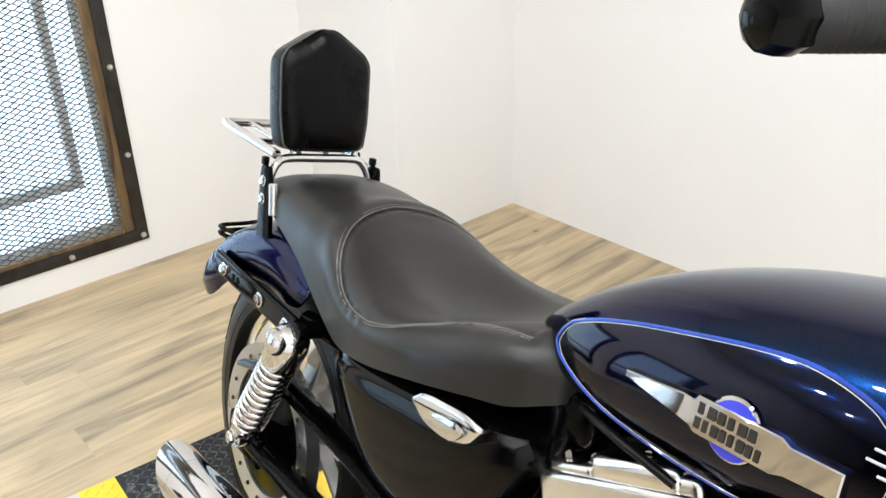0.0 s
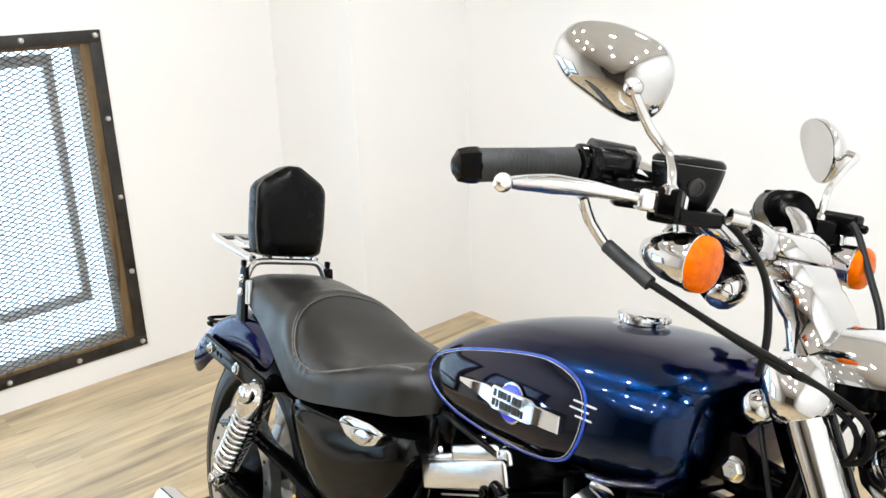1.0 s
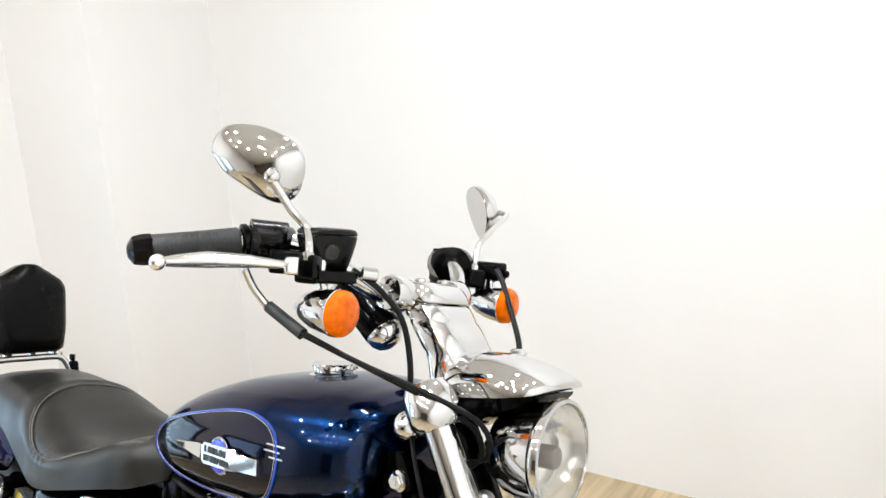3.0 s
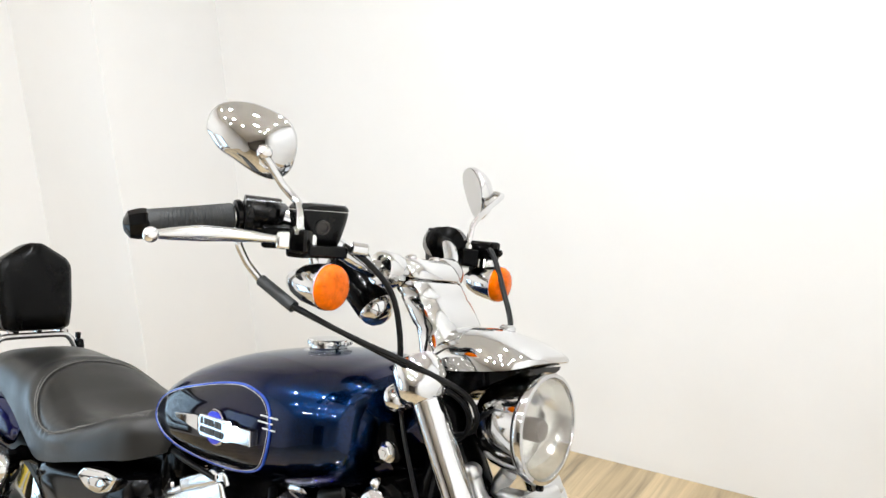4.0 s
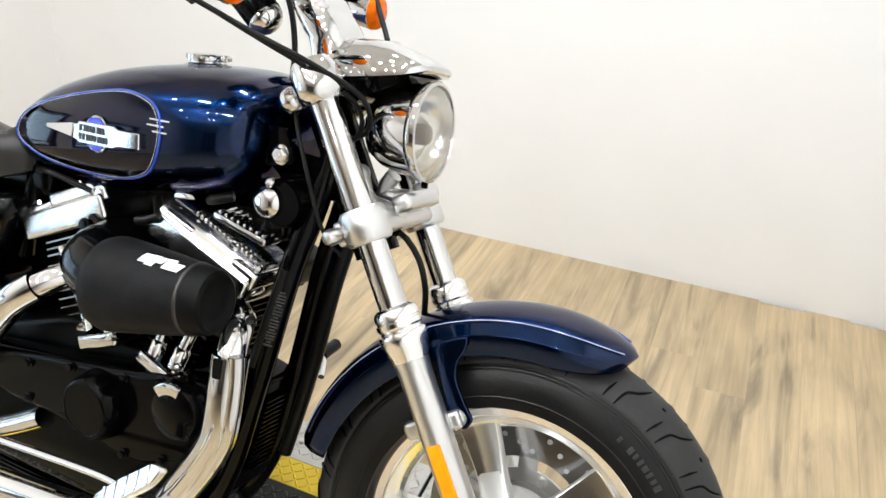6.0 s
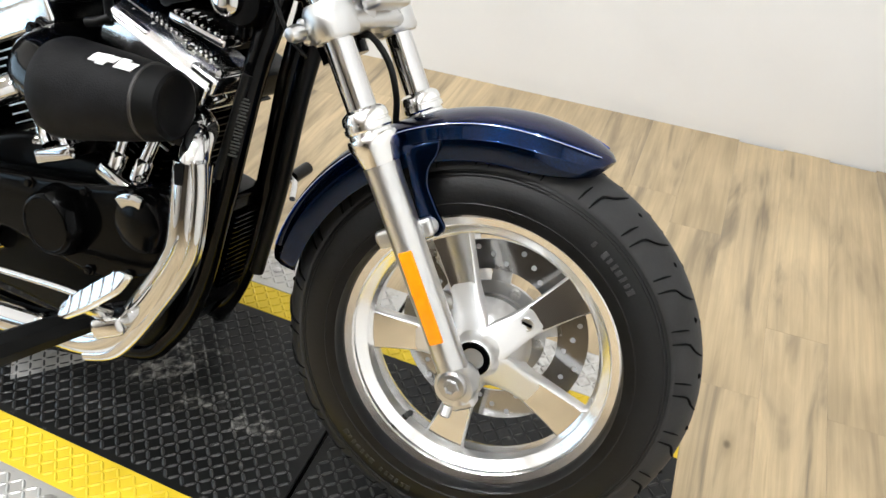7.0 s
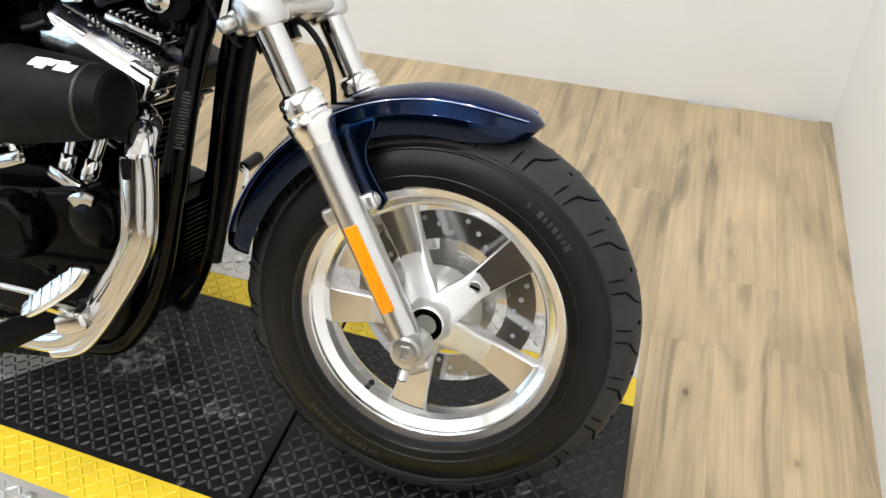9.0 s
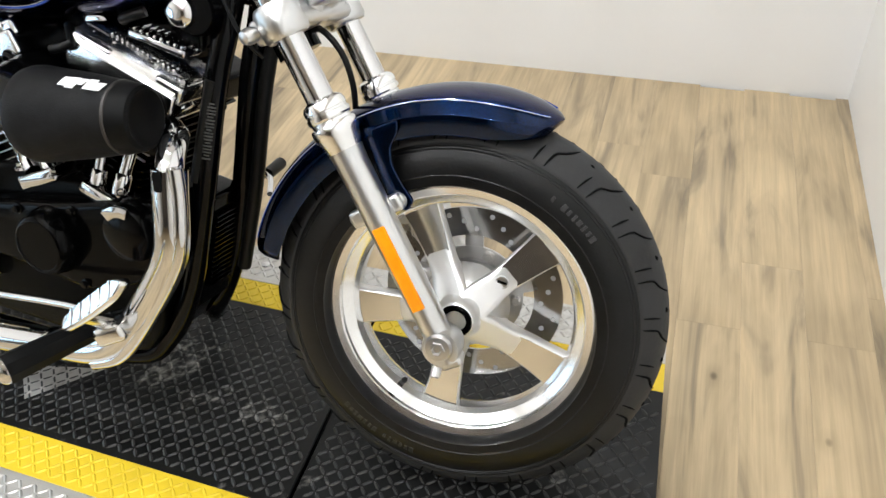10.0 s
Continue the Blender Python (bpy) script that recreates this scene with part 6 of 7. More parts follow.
for back in (True, False):
    ang = 22.5 if back else -22.5
    rot = Matrix.Rotation(radians(-ang), 4, "Y")
    body = [lathe([(0.052, 0), (0.052, 0.17)], Matrix.Translation(along(back, 0.14)) @ rot, 24)]
    cyl = part("cylinder", body[0], BLACK_SATIN, bike, "black finned cylinder with bright fin edges")
    for i in range(11):
        d = 0.155 + 0.0145 * i
        k = (1.0 if i < 8 else 1.08) * (1.0 if back else 0.8)
        ol = rounded([(-0.078 * k, -0.105), (0.078 * k, -0.105), (0.078 * k, 0.105), (-0.078 * k, 0.105)], 5, 0.22)
        part("fin", prism(ol, -0.002, 0.002, Matrix.Translation(along(back, d)) @ rot, 0.0006, 1), BLACK_SATIN, cyl)
        if back or i > 6:
            part("fin_edge", prism(rounded([(-0.0785 * k, -0.107), (0.0785 * k, -0.107), (0.0785 * k, -0.1035), (-0.0785 * k, -0.1035)], 2, 0.08), -0.0013, 0.0013, Matrix.Translation(along(back, d)) @ rot, 0.0003, 1), BRUSHED, cyl, "machined fin edge")
    head = part("cylinder_head", join(*[box(((0.17 if back else 0.14) - 0.004 * i, 0.2, 0.006), Matrix.Translation(along(back, 0.318 + 0.011 * i)) @ rot, 0.002, 1) for i in range(4)], box((0.12, 0.15, 0.05), Matrix.Translation(along(back, 0.335)) @ rot, 0.008)), BLACK_SATIN, bike, "black finned cylinder head")
    parts("fin_edge", [box(((0.171 if back else 0.141) - 0.004 * i, 0.0035, 0.0028), Matrix.Translation(along(back, 0.318 + 0.011 * i, 0.0, -0.1008)) @ rot, 0.0006, 1) for i in range(3)], BRUSHED, head, "machined fin edge")
    if back:
        upper = [box((0.11, 0.096, 0.03), Matrix.Translation(along(back, 0.402, 0.028, -0.0735)) @ rot, 0.011, 4)]
    else:
        upper = [loft([[along(back, d, x, y) for y, d in ((-0.124, 0.388), (-0.122, 0.396), (-0.098, 0.416), (-0.09, 0.419), (-0.03, 0.419), (-0.03, 0.388))] for x in (-0.094, -0.091, 0.091, 0.094)])]
    rk = part("rocker_box", join(box((0.196, 0.102, 0.044), Matrix.Translation(along(back, 0.372, 0.0, -0.0745)) @ rot, 0.007, 3), *upper,
        box((0.05, 0.09, 0.03), Matrix.Translation(along(back, 0.394, 0.078, -0.0735)) @ rot, 0.009, 4), box((0.06, 0.094, 0.014), Matrix.Translation(along(back, 0.397, -0.055, -0.0735)) @ rot, 0.006, 3)), ROCKER_METAL, bike, "stepped chromed rocker box cover")
    parts("rocker_bolt", [bolt(along(back, d, x, -0.1), along(back, 1.412, x, -0.1), 0.0065, 0.008) for x, d in ((-0.072, 0.403), (-0.035, 0.404), (0.035, 0.416), (0.09, 0.408))], CHROME, rk)
    part("rocker_base", box((0.19, 0.12, 0.05), Matrix.Translation(along(back, 0.372, 0.0, 0.036)) @ rot, 0.01, 3), BLACK_SATIN, rk, "black far half of the rocker box")
    if not back:
        parts("rocker_rib", [box((0.005, 0.014, 0.007), Matrix.Translation(along(back, 0.418, -0.045 + 0.0095 * i, -0.094)) @ rot, 0.002, 1) for i in range(13)], CHROME, rk, "cast ribs")
    # pushrod tubes and lifter block
    base = V(-0.66, -0.14, 0.49) if back else V(-0.53, -0.14, 0.478)
    for k in (-1, 1):
        p = base + V(0.022 * k, 0, 0.0)
        q = along(back, 0.325, (0.028 * k - 0.01) if back else (0.028 * k + 0.01), -0.105)
        part("pushrod_tube", join(tube([p, q], 0.0095, 16, 1, True, False), lathe([(0.0125, 0), (0.013, 0.008), (0.0125, 0.03), (0.0095, 0.034)], aim(p, q), 16)), CHROME, bike, "chromed pushrod tube")
    part("lifter_block", join(box((0.085, 0.05, 0.024), Matrix.Translation(base + V(0, 0.008, -0.008)) @ Matrix.Rotation(radians(-ang * 0.9), 4, "Y"), 0.006, 3), bolt(base + V(-0.036, -0.01, 0.004), base + V(-0.05, -0.02, 1), 0.007, 0.008), bolt(base + V(0.036, -0.01, 0.004), base + V(0.05, -0.02, 1), 0.007, 0.008)), CHROME, bike, "chromed lifter block")
part("crankcase", join(
    prism(rounded([(-0.86, 0.19), (-0.52, 0.17), (-0.47, 0.24), (-0.475, 0.40), (-0.52, 0.47), (-0.76, 0.49), (-0.88, 0.45), (-0.98, 0.42), (-1.0, 0.3), (-0.95, 0.2)], 5, 0.25), -0.05, 0.12, Matrix.Rotation(radians(90), 4, "X"), 0.012, 3)), BLACK_WRINKLE, bike, "black engine crankcase")
gear = part("gear_cover", join(
    prism(rounded([(-0.73, 0.33), (-0.56, 0.30), (-0.42, 0.36), (-0.395, 0.43), (-0.42, 0.49), (-0.5, 0.475), (-0.6, 0.455), (-0.72, 0.44), (-0.86, 0.42), (-0.98, 0.41), (-0.99, 0.34), (-0.85, 0.33)], 5, 0.3), 0.12, 0.165, Matrix.Rotation(radians(90), 4, "X"), 0.012, 3)), BLACK_SATIN, bike, "black cam gear cover with bolts")
parts("cover_bolt", [bolt(V(x, -0.166, z), V(x, -1, z), 0.0065, 0.007) for x, z in ((-0.70, 0.345), (-0.58, 0.318), (-0.5, 0.335), (-0.435, 0.375), (-0.41, 0.44), (-0.51, 0.462), (-0.585, 0.445), (-0.70, 0.43), (-0.8, 0.407), (-0.9, 0.397), (-0.8, 0.345), (-0.92, 0.35))], BLACK_GLOSS, gear)
part("timer_cover", lathe([(0.058, 0.16), (0.056, 0.176), (0.05, 0.196), (0.046, 0.2), (0.043, 0.201), (0.041, 0.199), (0.003, 0.199)], Matrix.Translation((-0.632, 0, 0.388)) @ SIDE, 40), BLACK_SATIN, gear, "round black timing cover")
part("oil_pump_cover", join(lathe([(0.05, 0.155), (0.048, 0.175), (0.043, 0.188), (0.04, 0.19), (0.003, 0.19)], Matrix.Translation((-0.462, 0, 0.435)) @ SIDE, 36)), BLACK_SATIN, gear, "round black cover")
part("polished_cap", prism([(-0.462 + r * math.cos(a), 0.435 + r * math.sin(a)) for r, a in [(0.047, radians(70 + 6 * i)) for i in range(12)] + [(0.03, radians(136 - 6 * i)) for i in range(12)]], 0.19, 0.196, Matrix.Rotation(radians(90), 4, "X"), 0.001), CHROME, gear, "polished half ring")
part("sump_bar", tube([V(-0.8, -0.215, 0.285), V(-0.56, -0.225, 0.312), V(-0.48, -0.24, 0.315)], 0.0062, 12), CHROME, bike, "chromed rear brake rod")
rb = part("finned_cover", box((0.1, 0.042, 0.012), pose(-0.435, -0.085, 0.708, 0, 14, 0), 0.004, 3), CHROME, bike, "chromed finned cover below the tank")
parts("cover_fin", [box((0.0035, 0.04, 0.005), pose(-0.435, -0.085, 0.708, 0, 14, 0) @ Matrix.Translation((-0.042 + 0.012 * i, 0, 0.008)), 0.0015, 1) for i in range(8)], CHROME, rb)
part("head_end", join(lathe([(0.018, -0.03), (0.024, -0.026), (0.024, 0.03), (0.02, 0.034)], pose(-0.432, -0.085, 0.632, 0, -22, 0), 24), box((0.03, 0.03, 0.01), pose(-0.44, -0.085, 0.655, 0, 22, 0), 0.004)), CHROME, bike, "chromed cylinder head end")
part("mount_bracket", prism(rounded([(-0.47, 0.545), (-0.395, 0.545), (-0.395, 0.6), (-0.42, 0.615), (-0.47, 0.61)], 4, 0.25), 0.115, 0.13, Matrix.Rotation(radians(90), 4, "X"), 0.003), BLACK_SATIN, bike, "black bracket plate")
part("bracket_bolt", bolt(V(-0.418, -0.131, 0.585), V(-0.418, -1, 0.585), 0.011, 0.01), GALVANISED, bike, "bracket bolt")
# added black filler: keeps the gap between the cylinders dark and closed
part("engine_core", join(box((0.12, 0.16, 0.2), pose(-0.64, 0.02, 0.56), 0.01), box((0.5, 0.1, 0.06), pose(-0.68, 0.02, 0.70), 0.01)), BLACK_SATIN, bike, "added black filler boxes that block sight between the cylinders")

# air filter with its elbow
fa, fb = V(-0.574, -0.208, 0.612), V(-0.388, -0.194, 0.6255)
mf = aim(fa, fb)
FL = (fb - fa).length
flt = part("air_filter", lathe([(0.03, -0.006), (0.057, -0.006), (0.066, 0.0), (0.0695, 0.012), (0.0695, 0.02), (0.0685, 0.028), (0.0582, 0.11), (0.0512, FL - 0.035), (0.05, FL - 0.03)], mf, 48), FABRIC, bike, "cone air filter in a black cloth sock")
part("filter_end", lathe([(0.0505, FL - 0.033), (0.0502, FL - 0.028), (0.049, FL - 0.018), (0.0475, FL - 0.01), (0.045, FL - 0.003), (0.04, FL), (0.034, FL - 0.004), (0.025, FL - 0.007), (0.003, FL - 0.007)], mf, 40), CAP_RUBBER, flt, "soft black rubber end cap")
part("filter_band", lathe([(0.0512, FL - 0.0365), (0.0524, FL - 0.0355), (0.052, FL - 0.032), (0.0502, FL - 0.031)], mf, 40, False), STEEL, flt, "thin steel clamp band")
marks = []
for i, (wd, tall, shift) in enumerate(((0.011, 0.017, 0.0), (0.0125, 0.021, 0.02), (0.008, 0.013, -0.05), (0.0115, 0.02, 0.0), (0.0135, 0.015, 0.04))):
    h = 0.088 + 0.0128 * i
    r = (0.0685 - 0.1256 * (h - 0.028) if h < 0.11 else 0.0582 - (h - 0.11) * 0.137) + 0.0006
    b = radians(117) + shift
    n = (mf.to_3x3() @ V(math.cos(b), math.sin(b), 0.12)).normalized()
    t = (mf.to_3x3() @ V(0, 0, 1)).normalized()
    t = (t - n * t.dot(n)).normalized()
    mm = Matrix((t, n.cross(t), n)).transposed().to_4x4()
    mm.translation = mf @ V(r * math.cos(b), r * math.sin(b), h)
    k = tall / 2
    marks.append(prism([(-wd / 2 - 0.002, -k), (wd / 2 - 0.002, -k), (wd / 2 - 0.0005, -k * 0.3), (wd / 2 + 0.003, k), (-wd / 2 + 0.002, k), (-wd / 2 - 0.001, k * 0.2)], -0.0006, 0.0009, mm, 0.0002, 1))
parts("printed_mark", marks, WHITE_PRINT, flt, "white printed mark")
part("intake_elbow", join(tube([V(-0.64, -0.06, 0.63), V(-0.655, -0.13, 0.63), V(-0.64, -0.178, 0.62), V(-0.58, -0.199, 0.612)], [0.045, 0.048, 0.05, 0.05], 24), lathe([(0.046, 0), (0.049, 0.004), (0.049, 0.016), (0.046, 0.02)], aim(V(-0.652, -0.145, 0.628), V(-0.645, -0.2, 0.62)), 28)), BLACK_GLOSS, bike, "glossy black intake elbow")
part("elbow_bracket", join(box((0.04, 0.03, 0.05), pose(-0.7, -0.12, 0.65, 0, 20, 0), 0.01, 3), bolt(V(-0.71, -0.14, 0.66), V(-0.71, -1, 0.66), 0.008, 0.006)), BLACK_GLOSS, bike, "black intake bracket")

# exhaust
front = [V(-0.45, -0.07, 0.572), V(-0.392, -0.135, 0.583), V(-0.366, -0.182, 0.566), V(-0.362, -0.194, 0.52), V(-0.364, -0.197, 0.465), V(-0.37, -0.198, 0.428), V(-0.391, -0.199, 0.385), V(-0.425, -0.2, 0.332), V(-0.462, -0.2, 0.281), V(-0.5, -0.2, 0.243), V(-0.55, -0.2, 0.222), V(-0.63, -0.2, 0.212), V(-0.83, -0.208, 0.195), V(-1.08, -0.212, 0.18)]
ex = part("exhaust_pipe", tube(front, 0.0205, 24), CHROME, bike, "chromed front exhaust header")
part("heat_shield", tube([V(-0.3615, -0.19, 0.556)] + front[3:-1], 0.0262, 28, 0.012, False), CHROME, ex, "chromed header heat shield")
part("shield_edge", tube([V(-0.343, -0.202, 0.563)] + [p + V(0.0205, -0.008, 0.0) for p in front[3:8]] + [p + V(0.011, -0.012, -0.017) for p in front[8:11]], 0.0115, 16), CHROME, ex, "second fold of the heat shield")
# nothing is cut here: a dark plate gives the slot's shade
part("shield_slot", join(prism(rounded([(-0.0065, -0.015), (0.0065, -0.015), (0.0065, 0.015), (-0.0065, 0.015)], 5, 0.25), 0, 0.0006, aim(V(-0.361, -0.219, 0.545), V(-0.32, -0.36, 0.55)), 0)), RECESS_SHADE, ex, "flat dark plate shaded like a slot in the shield")
parts("shield_clamp", [lathe([(0.027, 0), (0.0285, 0.002), (0.0285, 0.01), (0.027, 0.012)], aim(p, q), 28, False) for p, q in ((V(-0.63, -0.2, 0.212), V(-0.83, -0.208, 0.195)), (V(-0.9, -0.209, 0.19), V(-1.0, -0.21, 0.184)))], CHROME, ex)
rear = [V(-0.69, -0.08, 0.585), V(-0.725, -0.13, 0.578), V(-0.765, -0.178, 0.553), V(-0.805, -0.194, 0.52), V(-0.872, -0.198, 0.447), V(-0.98, -0.205, 0.355), V(-1.09, -0.212, 0.288), V(-1.2, -0.216, 0.262)]
ex2 = part("exhaust_pipe", tube(rear, 0.0215, 24), CHROME, bike, "chromed rear exhaust header")
part("heat_shield", tube(rear[2:-1], 0.0262, 28, 0.012, False), CHROME, ex2, "chromed header heat shield")
part("pipe_joint", join(tube([V(-0.78, -0.15, 0.31), V(-0.86, -0.16, 0.27), V(-0.95, -0.17, 0.24)], 0.02, 16)), CHROME, ex2, "chromed crossover pipe")
for p, q, nm in ((V(-1.14, -0.214, 0.272), V(-1.585, -0.222, 0.232), 1), (V(-1.02, -0.212, 0.178), V(-1.5, -0.218, 0.135), 2)):
    L = (q - p).length
    m = aim(p, q)
    mu = part("muffler", lathe([(0.024, -0.01), (0.03, 0.02), (0.042, 0.07), (0.045, 0.12), (0.0455, L - 0.08), (0.0455, L - 0.03)], m, 36), CHROME, bike, "long chromed muffler")
    rings = []
    for r, h in ((0.0455, L - 0.032), (0.0455, L), (0.042, L + 0.001), (0.041, L - 0.03)):
        rings.append([m @ V(r * math.cos(a), r * math.sin(a), h + (0.055 * (r * math.sin(a) / 0.0455) if h > L - 0.02 else 0.0)) for a in [2 * math.pi * k / 36 for k in range(36)]])
    part("slash_tip", loft(rings, False), CHROME, mu, "slash-cut muffler tip")
    part("muffler_shield", tube([m @ V(0, 0, 0.1), m @ V(0, 0, L - 0.1)], 0.0475, 28, 1, False, False), CHROME, mu)
    part("inner_baffle", lathe([(0.04, L - 0.06), (0.02, L - 0.062), (0.003, L - 0.062)], m, 24), RECESS_SHADE, mu)

# side cover and chrome trim
rings = []
for y, k in ((-0.085, 1.0), (-0.13, 0.99), (-0.146, 0.95), (-0.156, 0.86), (-0.161, 0.7), (-0.163, 0.4), (-0.163, 0.05)):
    ol = rounded([(-1.30, 0.612), (-1.0, 0.655), (-0.885, 0.675), (-0.868, 0.64), (-0.9, 0.565), (-0.965, 0.50), (-1.06, 0.462), (-1.14, 0.468), (-1.2, 0.50)], 6, 0.3)
    rings.append([V(-1.05 + (x + 1.05) * k, y, 0.575 + (z - 0.575) * k) for x, z in ol])
oil = part("oil_tank", loft(rings), BLACK_GLOSS, bike, "glossy black oil tank side cover", 60)
part("side_trim", join(prism(rounded([(-1.053, 0.643), (-1.030, 0.662), (-0.958, 0.671), (-0.919, 0.667), (-0.941, 0.638), (-0.979, 0.624), (-1.021, 0.625)], 5, 0.3), 0.155, 0.175, Matrix.Rotation(radians(90), 4, "X"), 0.007, 4), prism(rounded([(-1.004, 0.651), (-0.962, 0.660), (-0.941, 0.653), (-0.958, 0.635), (-0.996, 0.633)], 5, 0.35), 0.175, 0.181, Matrix.Rotation(radians(90), 4, "X"), 0.003)), CHROME, oil, "chromed oil filler trim")
part("inner_fender", join(box((0.22, 0.17, 0.22), pose(-1.05, 0.03, 0.53), 0.02), box((0.2, 0.14, 0.16), pose(-1.27, 0.02, 0.62), 0.02)), BLACK_SATIN, bike, "black battery box")
part("seat_support", join(box((0.18, 0.06, 0.06), pose(-0.92, -0.08, 0.70), 0.02, 3), tube([V(-0.88, -0.09, 0.73), V(-0.875, -0.1, 0.68), V(-0.89, -0.1, 0.62), V(-0.91, -0.09, 0.56)], 0.016, 12)), BLACK_SATIN, bike, "black bracket and hose below the tank")
parts("tank_hose", [tube([V(-0.85, -0.11, 0.72), V(-0.79, -0.13, 0.725), V(-0.72, -0.12, 0.71)], 0.005, 10), tube([V(-0.60, -0.1, 0.72), V(-0.57, -0.13, 0.70), V(-0.6, -0.14, 0.69)], 0.007, 10), tube([V(-0.52, -0.07, 0.73), V(-0.49, -0.1, 0.74), V(-0.46, -0.09, 0.75)], 0.008, 10)], HOSE, bike, "black hoses below the tank")
part("trim_plate", prism(rounded([(-0.565, 0.728), (-0.52, 0.733), (-0.53, 0.74), (-0.56, 0.738)], 4, 0.3), 0.1, 0.103, Matrix.Rotation(radians(90), 4, "X"), 0.0008), CHROME, bike, "bright plate under the tank")

# foot controls, stand
peg = part("foot_peg", join(tube([V(-0.49, -0.2, 0.29), V(-0.515, -0.27, 0.287), V(-0.552, -0.362, 0.274)], [0.015, 0.021, 0.024], 8, 0.1, True, False)), CAP_RUBBER, bike, "black rubber foot peg with a chromed end")
part("peg_end", ball(0.0205, Matrix.Translation((-0.553, -0.364, 0.272)) @ Matrix.Diagonal((1, 0.5, 1, 1))), CHROME, peg)
part("peg_mount", tube([V(-0.46, -0.15, 0.29), V(-0.492, -0.21, 0.29)], 0.017, 16, 1, True, False), CHROME, peg)
part("brake_pedal", join(prism(rounded([(-0.078, -0.012), (-0.02, -0.018), (0.055, -0.017), (0.082, 0.0), (0.055, 0.017), (-0.02, 0.018), (-0.078, 0.012)], 5, 0.3), -0.006, 0.006, Matrix.Translation((-0.428, -0.3, 0.378)) @ Matrix.Rotation(radians(-38), 4, "Y") @ Matrix.Rotation(radians(48), 4, "X"), 0.004, 3), tube([V(-0.47, -0.28, 0.34), V(-0.47, -0.24, 0.31), V(-0.47, -0.2, 0.28)], 0.011, 12), box((0.05, 0.05, 0.03), pose(-0.463, -0.235, 0.297, 0, -20, 20), 0.01, 3)), ROCKER_METAL, bike, "polished brake pedal")
parts("pedal_rib", [box((0.006, 0.028, 0.003), Matrix.Translation((-0.428, -0.3, 0.378)) @ Matrix.Rotation(radians(-38), 4, "Y") @ Matrix.Rotation(radians(48), 4, "X") @ Matrix.Translation((-0.05 + 0.025 * i, 0, 0.0062)), 0.001, 1) for i in range(5)], CHROME, bike, "cast rib on the brake pedal")
part("shift_peg", join(tube([V(-0.45, 0.18, 0.38), V(-0.47, 0.215, 0.395), V(-0.485, 0.225, 0.402)], 0.006, 10)), CHROME, bike, "chromed gear shift arm")
part("shift_rubber", tube([V(-0.483, 0.225, 0.401), V(-0.487, 0.28, 0.407)], 0.012, 14, 1, True, False), HOSE, bike, "black rubber shift peg")
part("side_stand", join(tube([V(-0.62, 0.1, 0.16), V(-0.64, 0.2, 0.1), V(-0.66, 0.285, 0.062)], 0.012, 12), box((0.05, 0.03, 0.01), pose(-0.662, 0.29, 0.06, 14, 0, 0), 0.003)), BLACK_SATIN, bike, "black side stand")

# ---- lift ----
LM = pose(0.0052, -0.1088, 0.1931) @ pose(0, 0, 0, 0, 0, -5.9) @ pose(0, 0, 0, 0, -2.5, 0) @ pose(0, 0, 0.0166) @ pose(0, 0, 0, 0, 0, 1.3)
lift = thing("motorcycle_lift", "steel motorcycle lift with black, yellow and bare tread plate", "lift", LM)
X0, X1, YL, YR = -2.027, 0.347, -0.365, 0.47
BANDS = [(YL, -0.239, BARE_PLATE, "bare aluminium tread plate"), (-0.239, -0.157, YELLOW_PLATE, "yellow painted edge stripe on tread plate"), (-0.157, 0.281, BLACK_PLATE, "worn black painted tread plate"), (0.281, 0.354, YELLOW_PLATE, "yellow painted edge stripe on tread plate"), (0.354, YR, BARE_PLATE, "bare aluminium tread plate")]
SEAM_X, SKEW = -0.2475, -0.11          # the front plates are cut at a slant


def lug(angle):
    """One raised bar of the tread: a low pointed ridge."""
    c, s = math.cos(angle), math.sin(angle)
    out = []
    for u, v, h in ((-0.0105, 0, 0.0), (-0.0055, -0.0031, 0.0), (0.0055, -0.0031, 0.0), (0.0105, 0, 0.0), (0.0055, 0.0031, 0.0), (-0.0055, 0.0031, 0.0), (-0.007, 0, 0.002), (0.007, 0, 0.002)):
        out.append((u * c - v * s, u * s + v * c, h))
    return out, [(0, 1, 6), (1, 2, 7, 6), (2, 3, 7), (3, 4, 7), (4, 5, 6, 7), (5, 0, 6)]


def slanted(x, slant, y):
    return x + (SKEW * y if slant else 0.0)


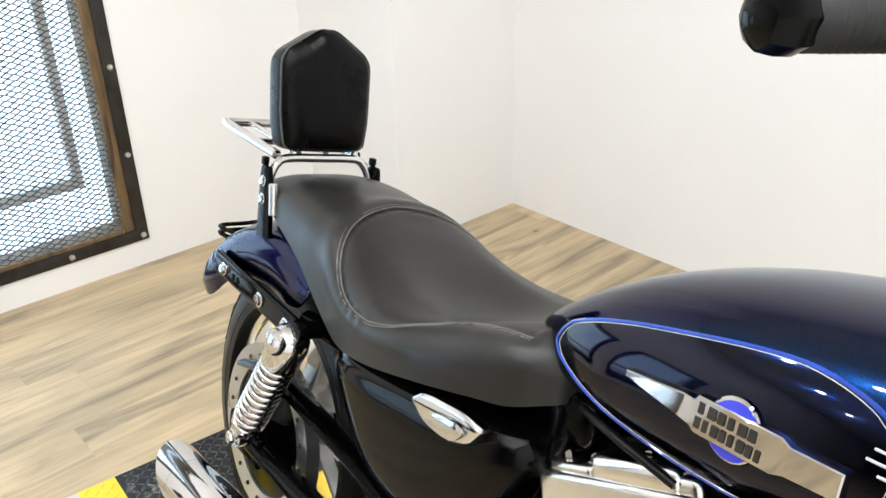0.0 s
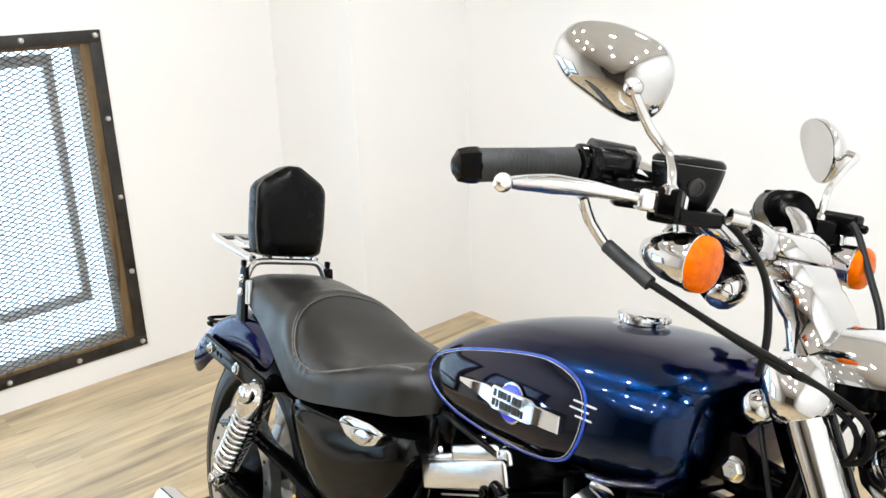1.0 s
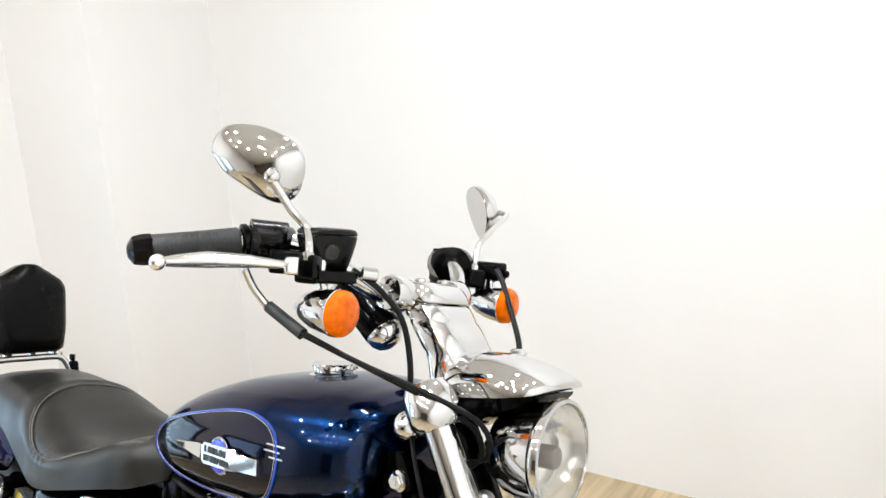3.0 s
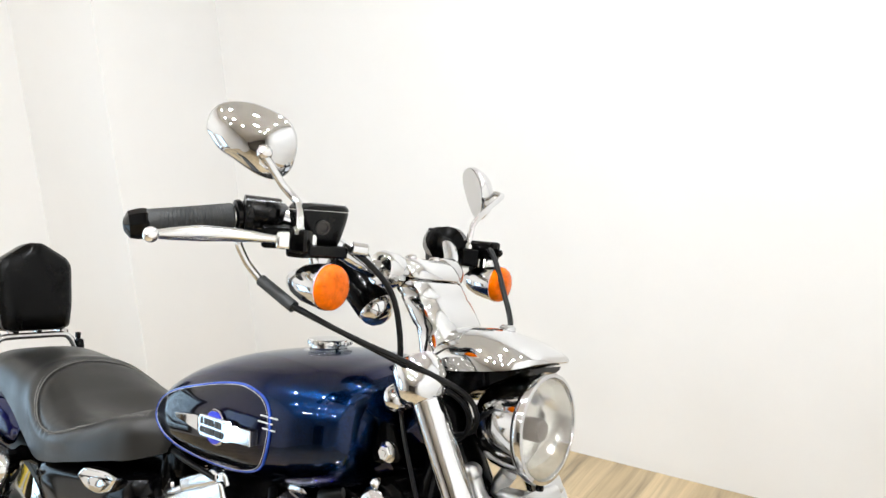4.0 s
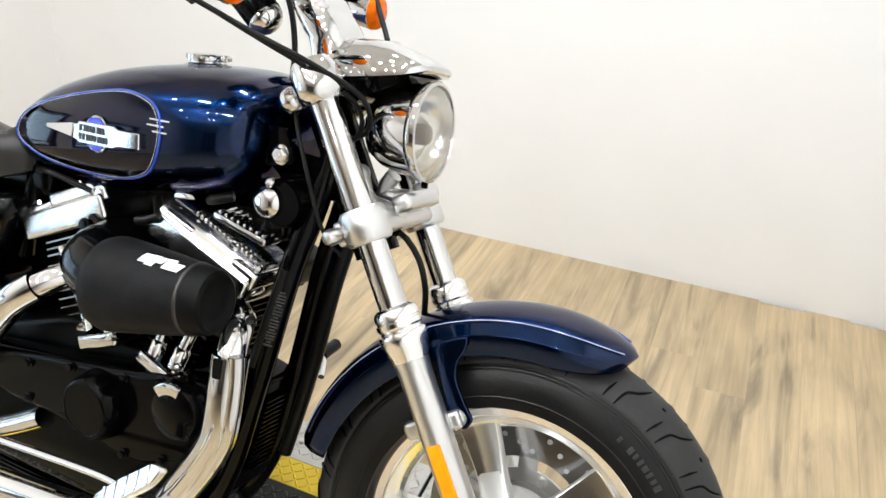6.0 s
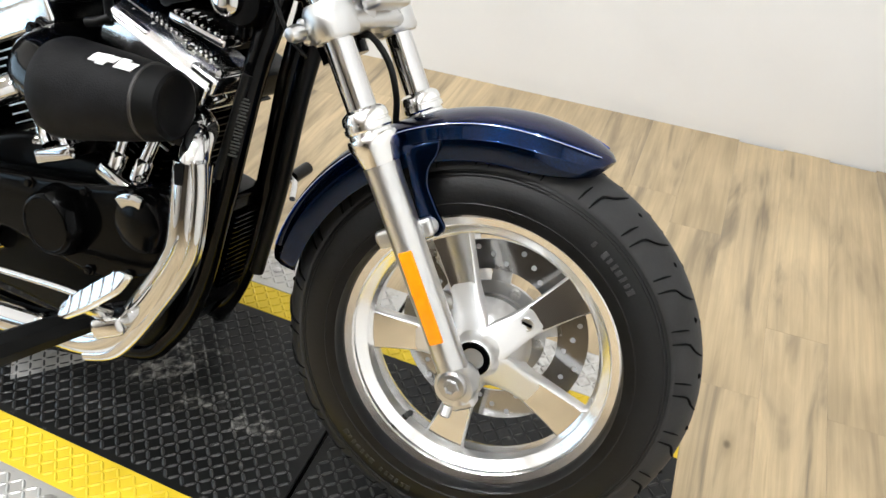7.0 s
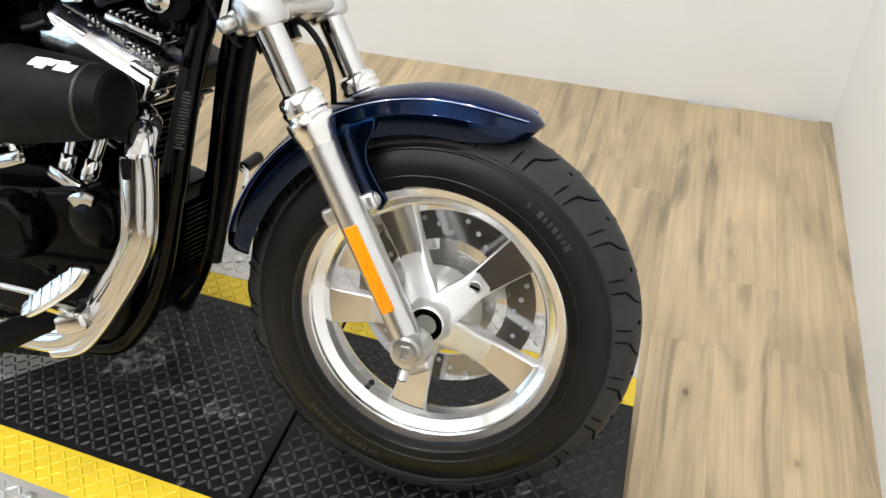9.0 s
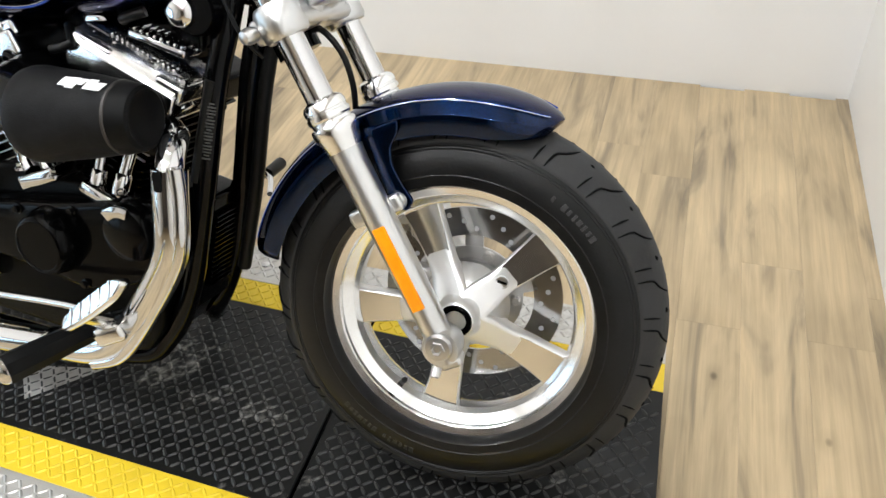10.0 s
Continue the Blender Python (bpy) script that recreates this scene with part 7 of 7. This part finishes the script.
PITCH = 0.0172
for a, b, mat, lab in BANDS:
    for (x0, s0), (x1, s1) in (((X0, 0), (SEAM_X - 0.004, 1)), ((SEAM_X + 0.004, 1), (X1, 1))):
        a2, b2 = a + 0.0002, b - 0.0002
        plate = part("deck_plate", prism([(slanted(x0, s0, a2), a2), (slanted(x1, s1, a2), a2), (slanted(x1, s1, b2), b2), (slanted(x0, s0, b2), b2)], -0.006, 0.0, None, 0.0008, 1), mat, lift, lab)
        verts, faces = [], []
        for i in range(int(x0 / PITCH) - 4, int(x1 / PITCH) + 5):
            for j in range(int(a / PITCH) - 1, int(b / PITCH) + 2):
                x, y = i * PITCH, j * PITCH
                if slanted(x0, s0, y) + 0.012 < x < slanted(x1, s1, y) - 0.012 and a + 0.008 < y < b - 0.008:
                    vs, fs = lug(radians(44 if (i + j) % 2 else 134))
                    n = len(verts)
                    verts.extend([(x + p[0], y + p[1], p[2]) for p in vs])
                    faces.extend([tuple(n + q for q in f) for f in fs])
        me = bpy.data.meshes.new("tmp")
        me.from_pydata(verts, [], faces)
        bm = bmesh.new()
        bm.from_mesh(me)
        tagged(part("tread", bm, WORN_LUG if mat is BLACK_PLATE else mat, plate, "", 20), kind="stuff")
under = [(X0 + 0.003, YL + 0.003), (slanted(X1, 1, YL) - 0.004, YL + 0.003), (slanted(X1, 1, YR) - 0.004, YR - 0.003), (X0 + 0.003, YR - 0.003)]
part("deck_frame", prism(under, -0.067, -0.0065, None, 0.003), BLACK_SATIN, lift, "black steel lift frame")
part("lift_base", box((1.7, 0.5, 0.16), LM.inverted() @ pose(-0.8, -0.02, 0.06, 0, 0, -4.6), 0.004), BLACK_SATIN, lift, "black steel scissor base")
parts("deck_rivet", [lathe([(0.009, 0), (0.009, 0.002), (0.006, 0.004), (0.002, 0.0045)], pose(x, y, 0.0005), 12) for x, y in ((-0.577, -0.262), (0.2, -0.3), (-1.3, -0.3), (-0.6, 0.41), (0.2, 0.41))], GALVANISED, lift, "round deck rivet")
part("bare_patch", prism([(-0.922, -0.02), (-0.847, -0.095), (-0.744, 0.021)], 0.0003, 0.0007, None, 0), BARE_PLATE, lift, "rubbed bare patch on the deck")

# ---- floor planks ----
PW, PL = 0.147, 1.22


def plank(length):
    return mesh_of("plank", box((PW - 0.0002, length - 0.0002, 0.008), pose(0, 0, -0.004), 0.0003, 1), PLANK)


plank_mesh = plank(PL)
rnd = random.Random(5)
for i in range(-27, 6):
    x = 0.366 + PW * (i + 0.5)
    if x - PW / 2 > XC:
        continue
    off = {0: 0.6, 1: 0.86, 2: 0.6, 3: 0.79}.get(i, rnd.uniform(0, PL))
    lo = off - PL * math.ceil((off - YD) / PL)
    while lo < YB:
        y0, y1 = max(lo, YD), min(lo + PL, YB)
        lo += PL
        if y1 - y0 < 0.02:
            continue
        ob = new("plank", plank_mesh if y1 - y0 > PL - 0.001 else plank(y1 - y0))
        ob.location = (x, (y0 + y1) / 2, 0.0)
        ob.parent = floor
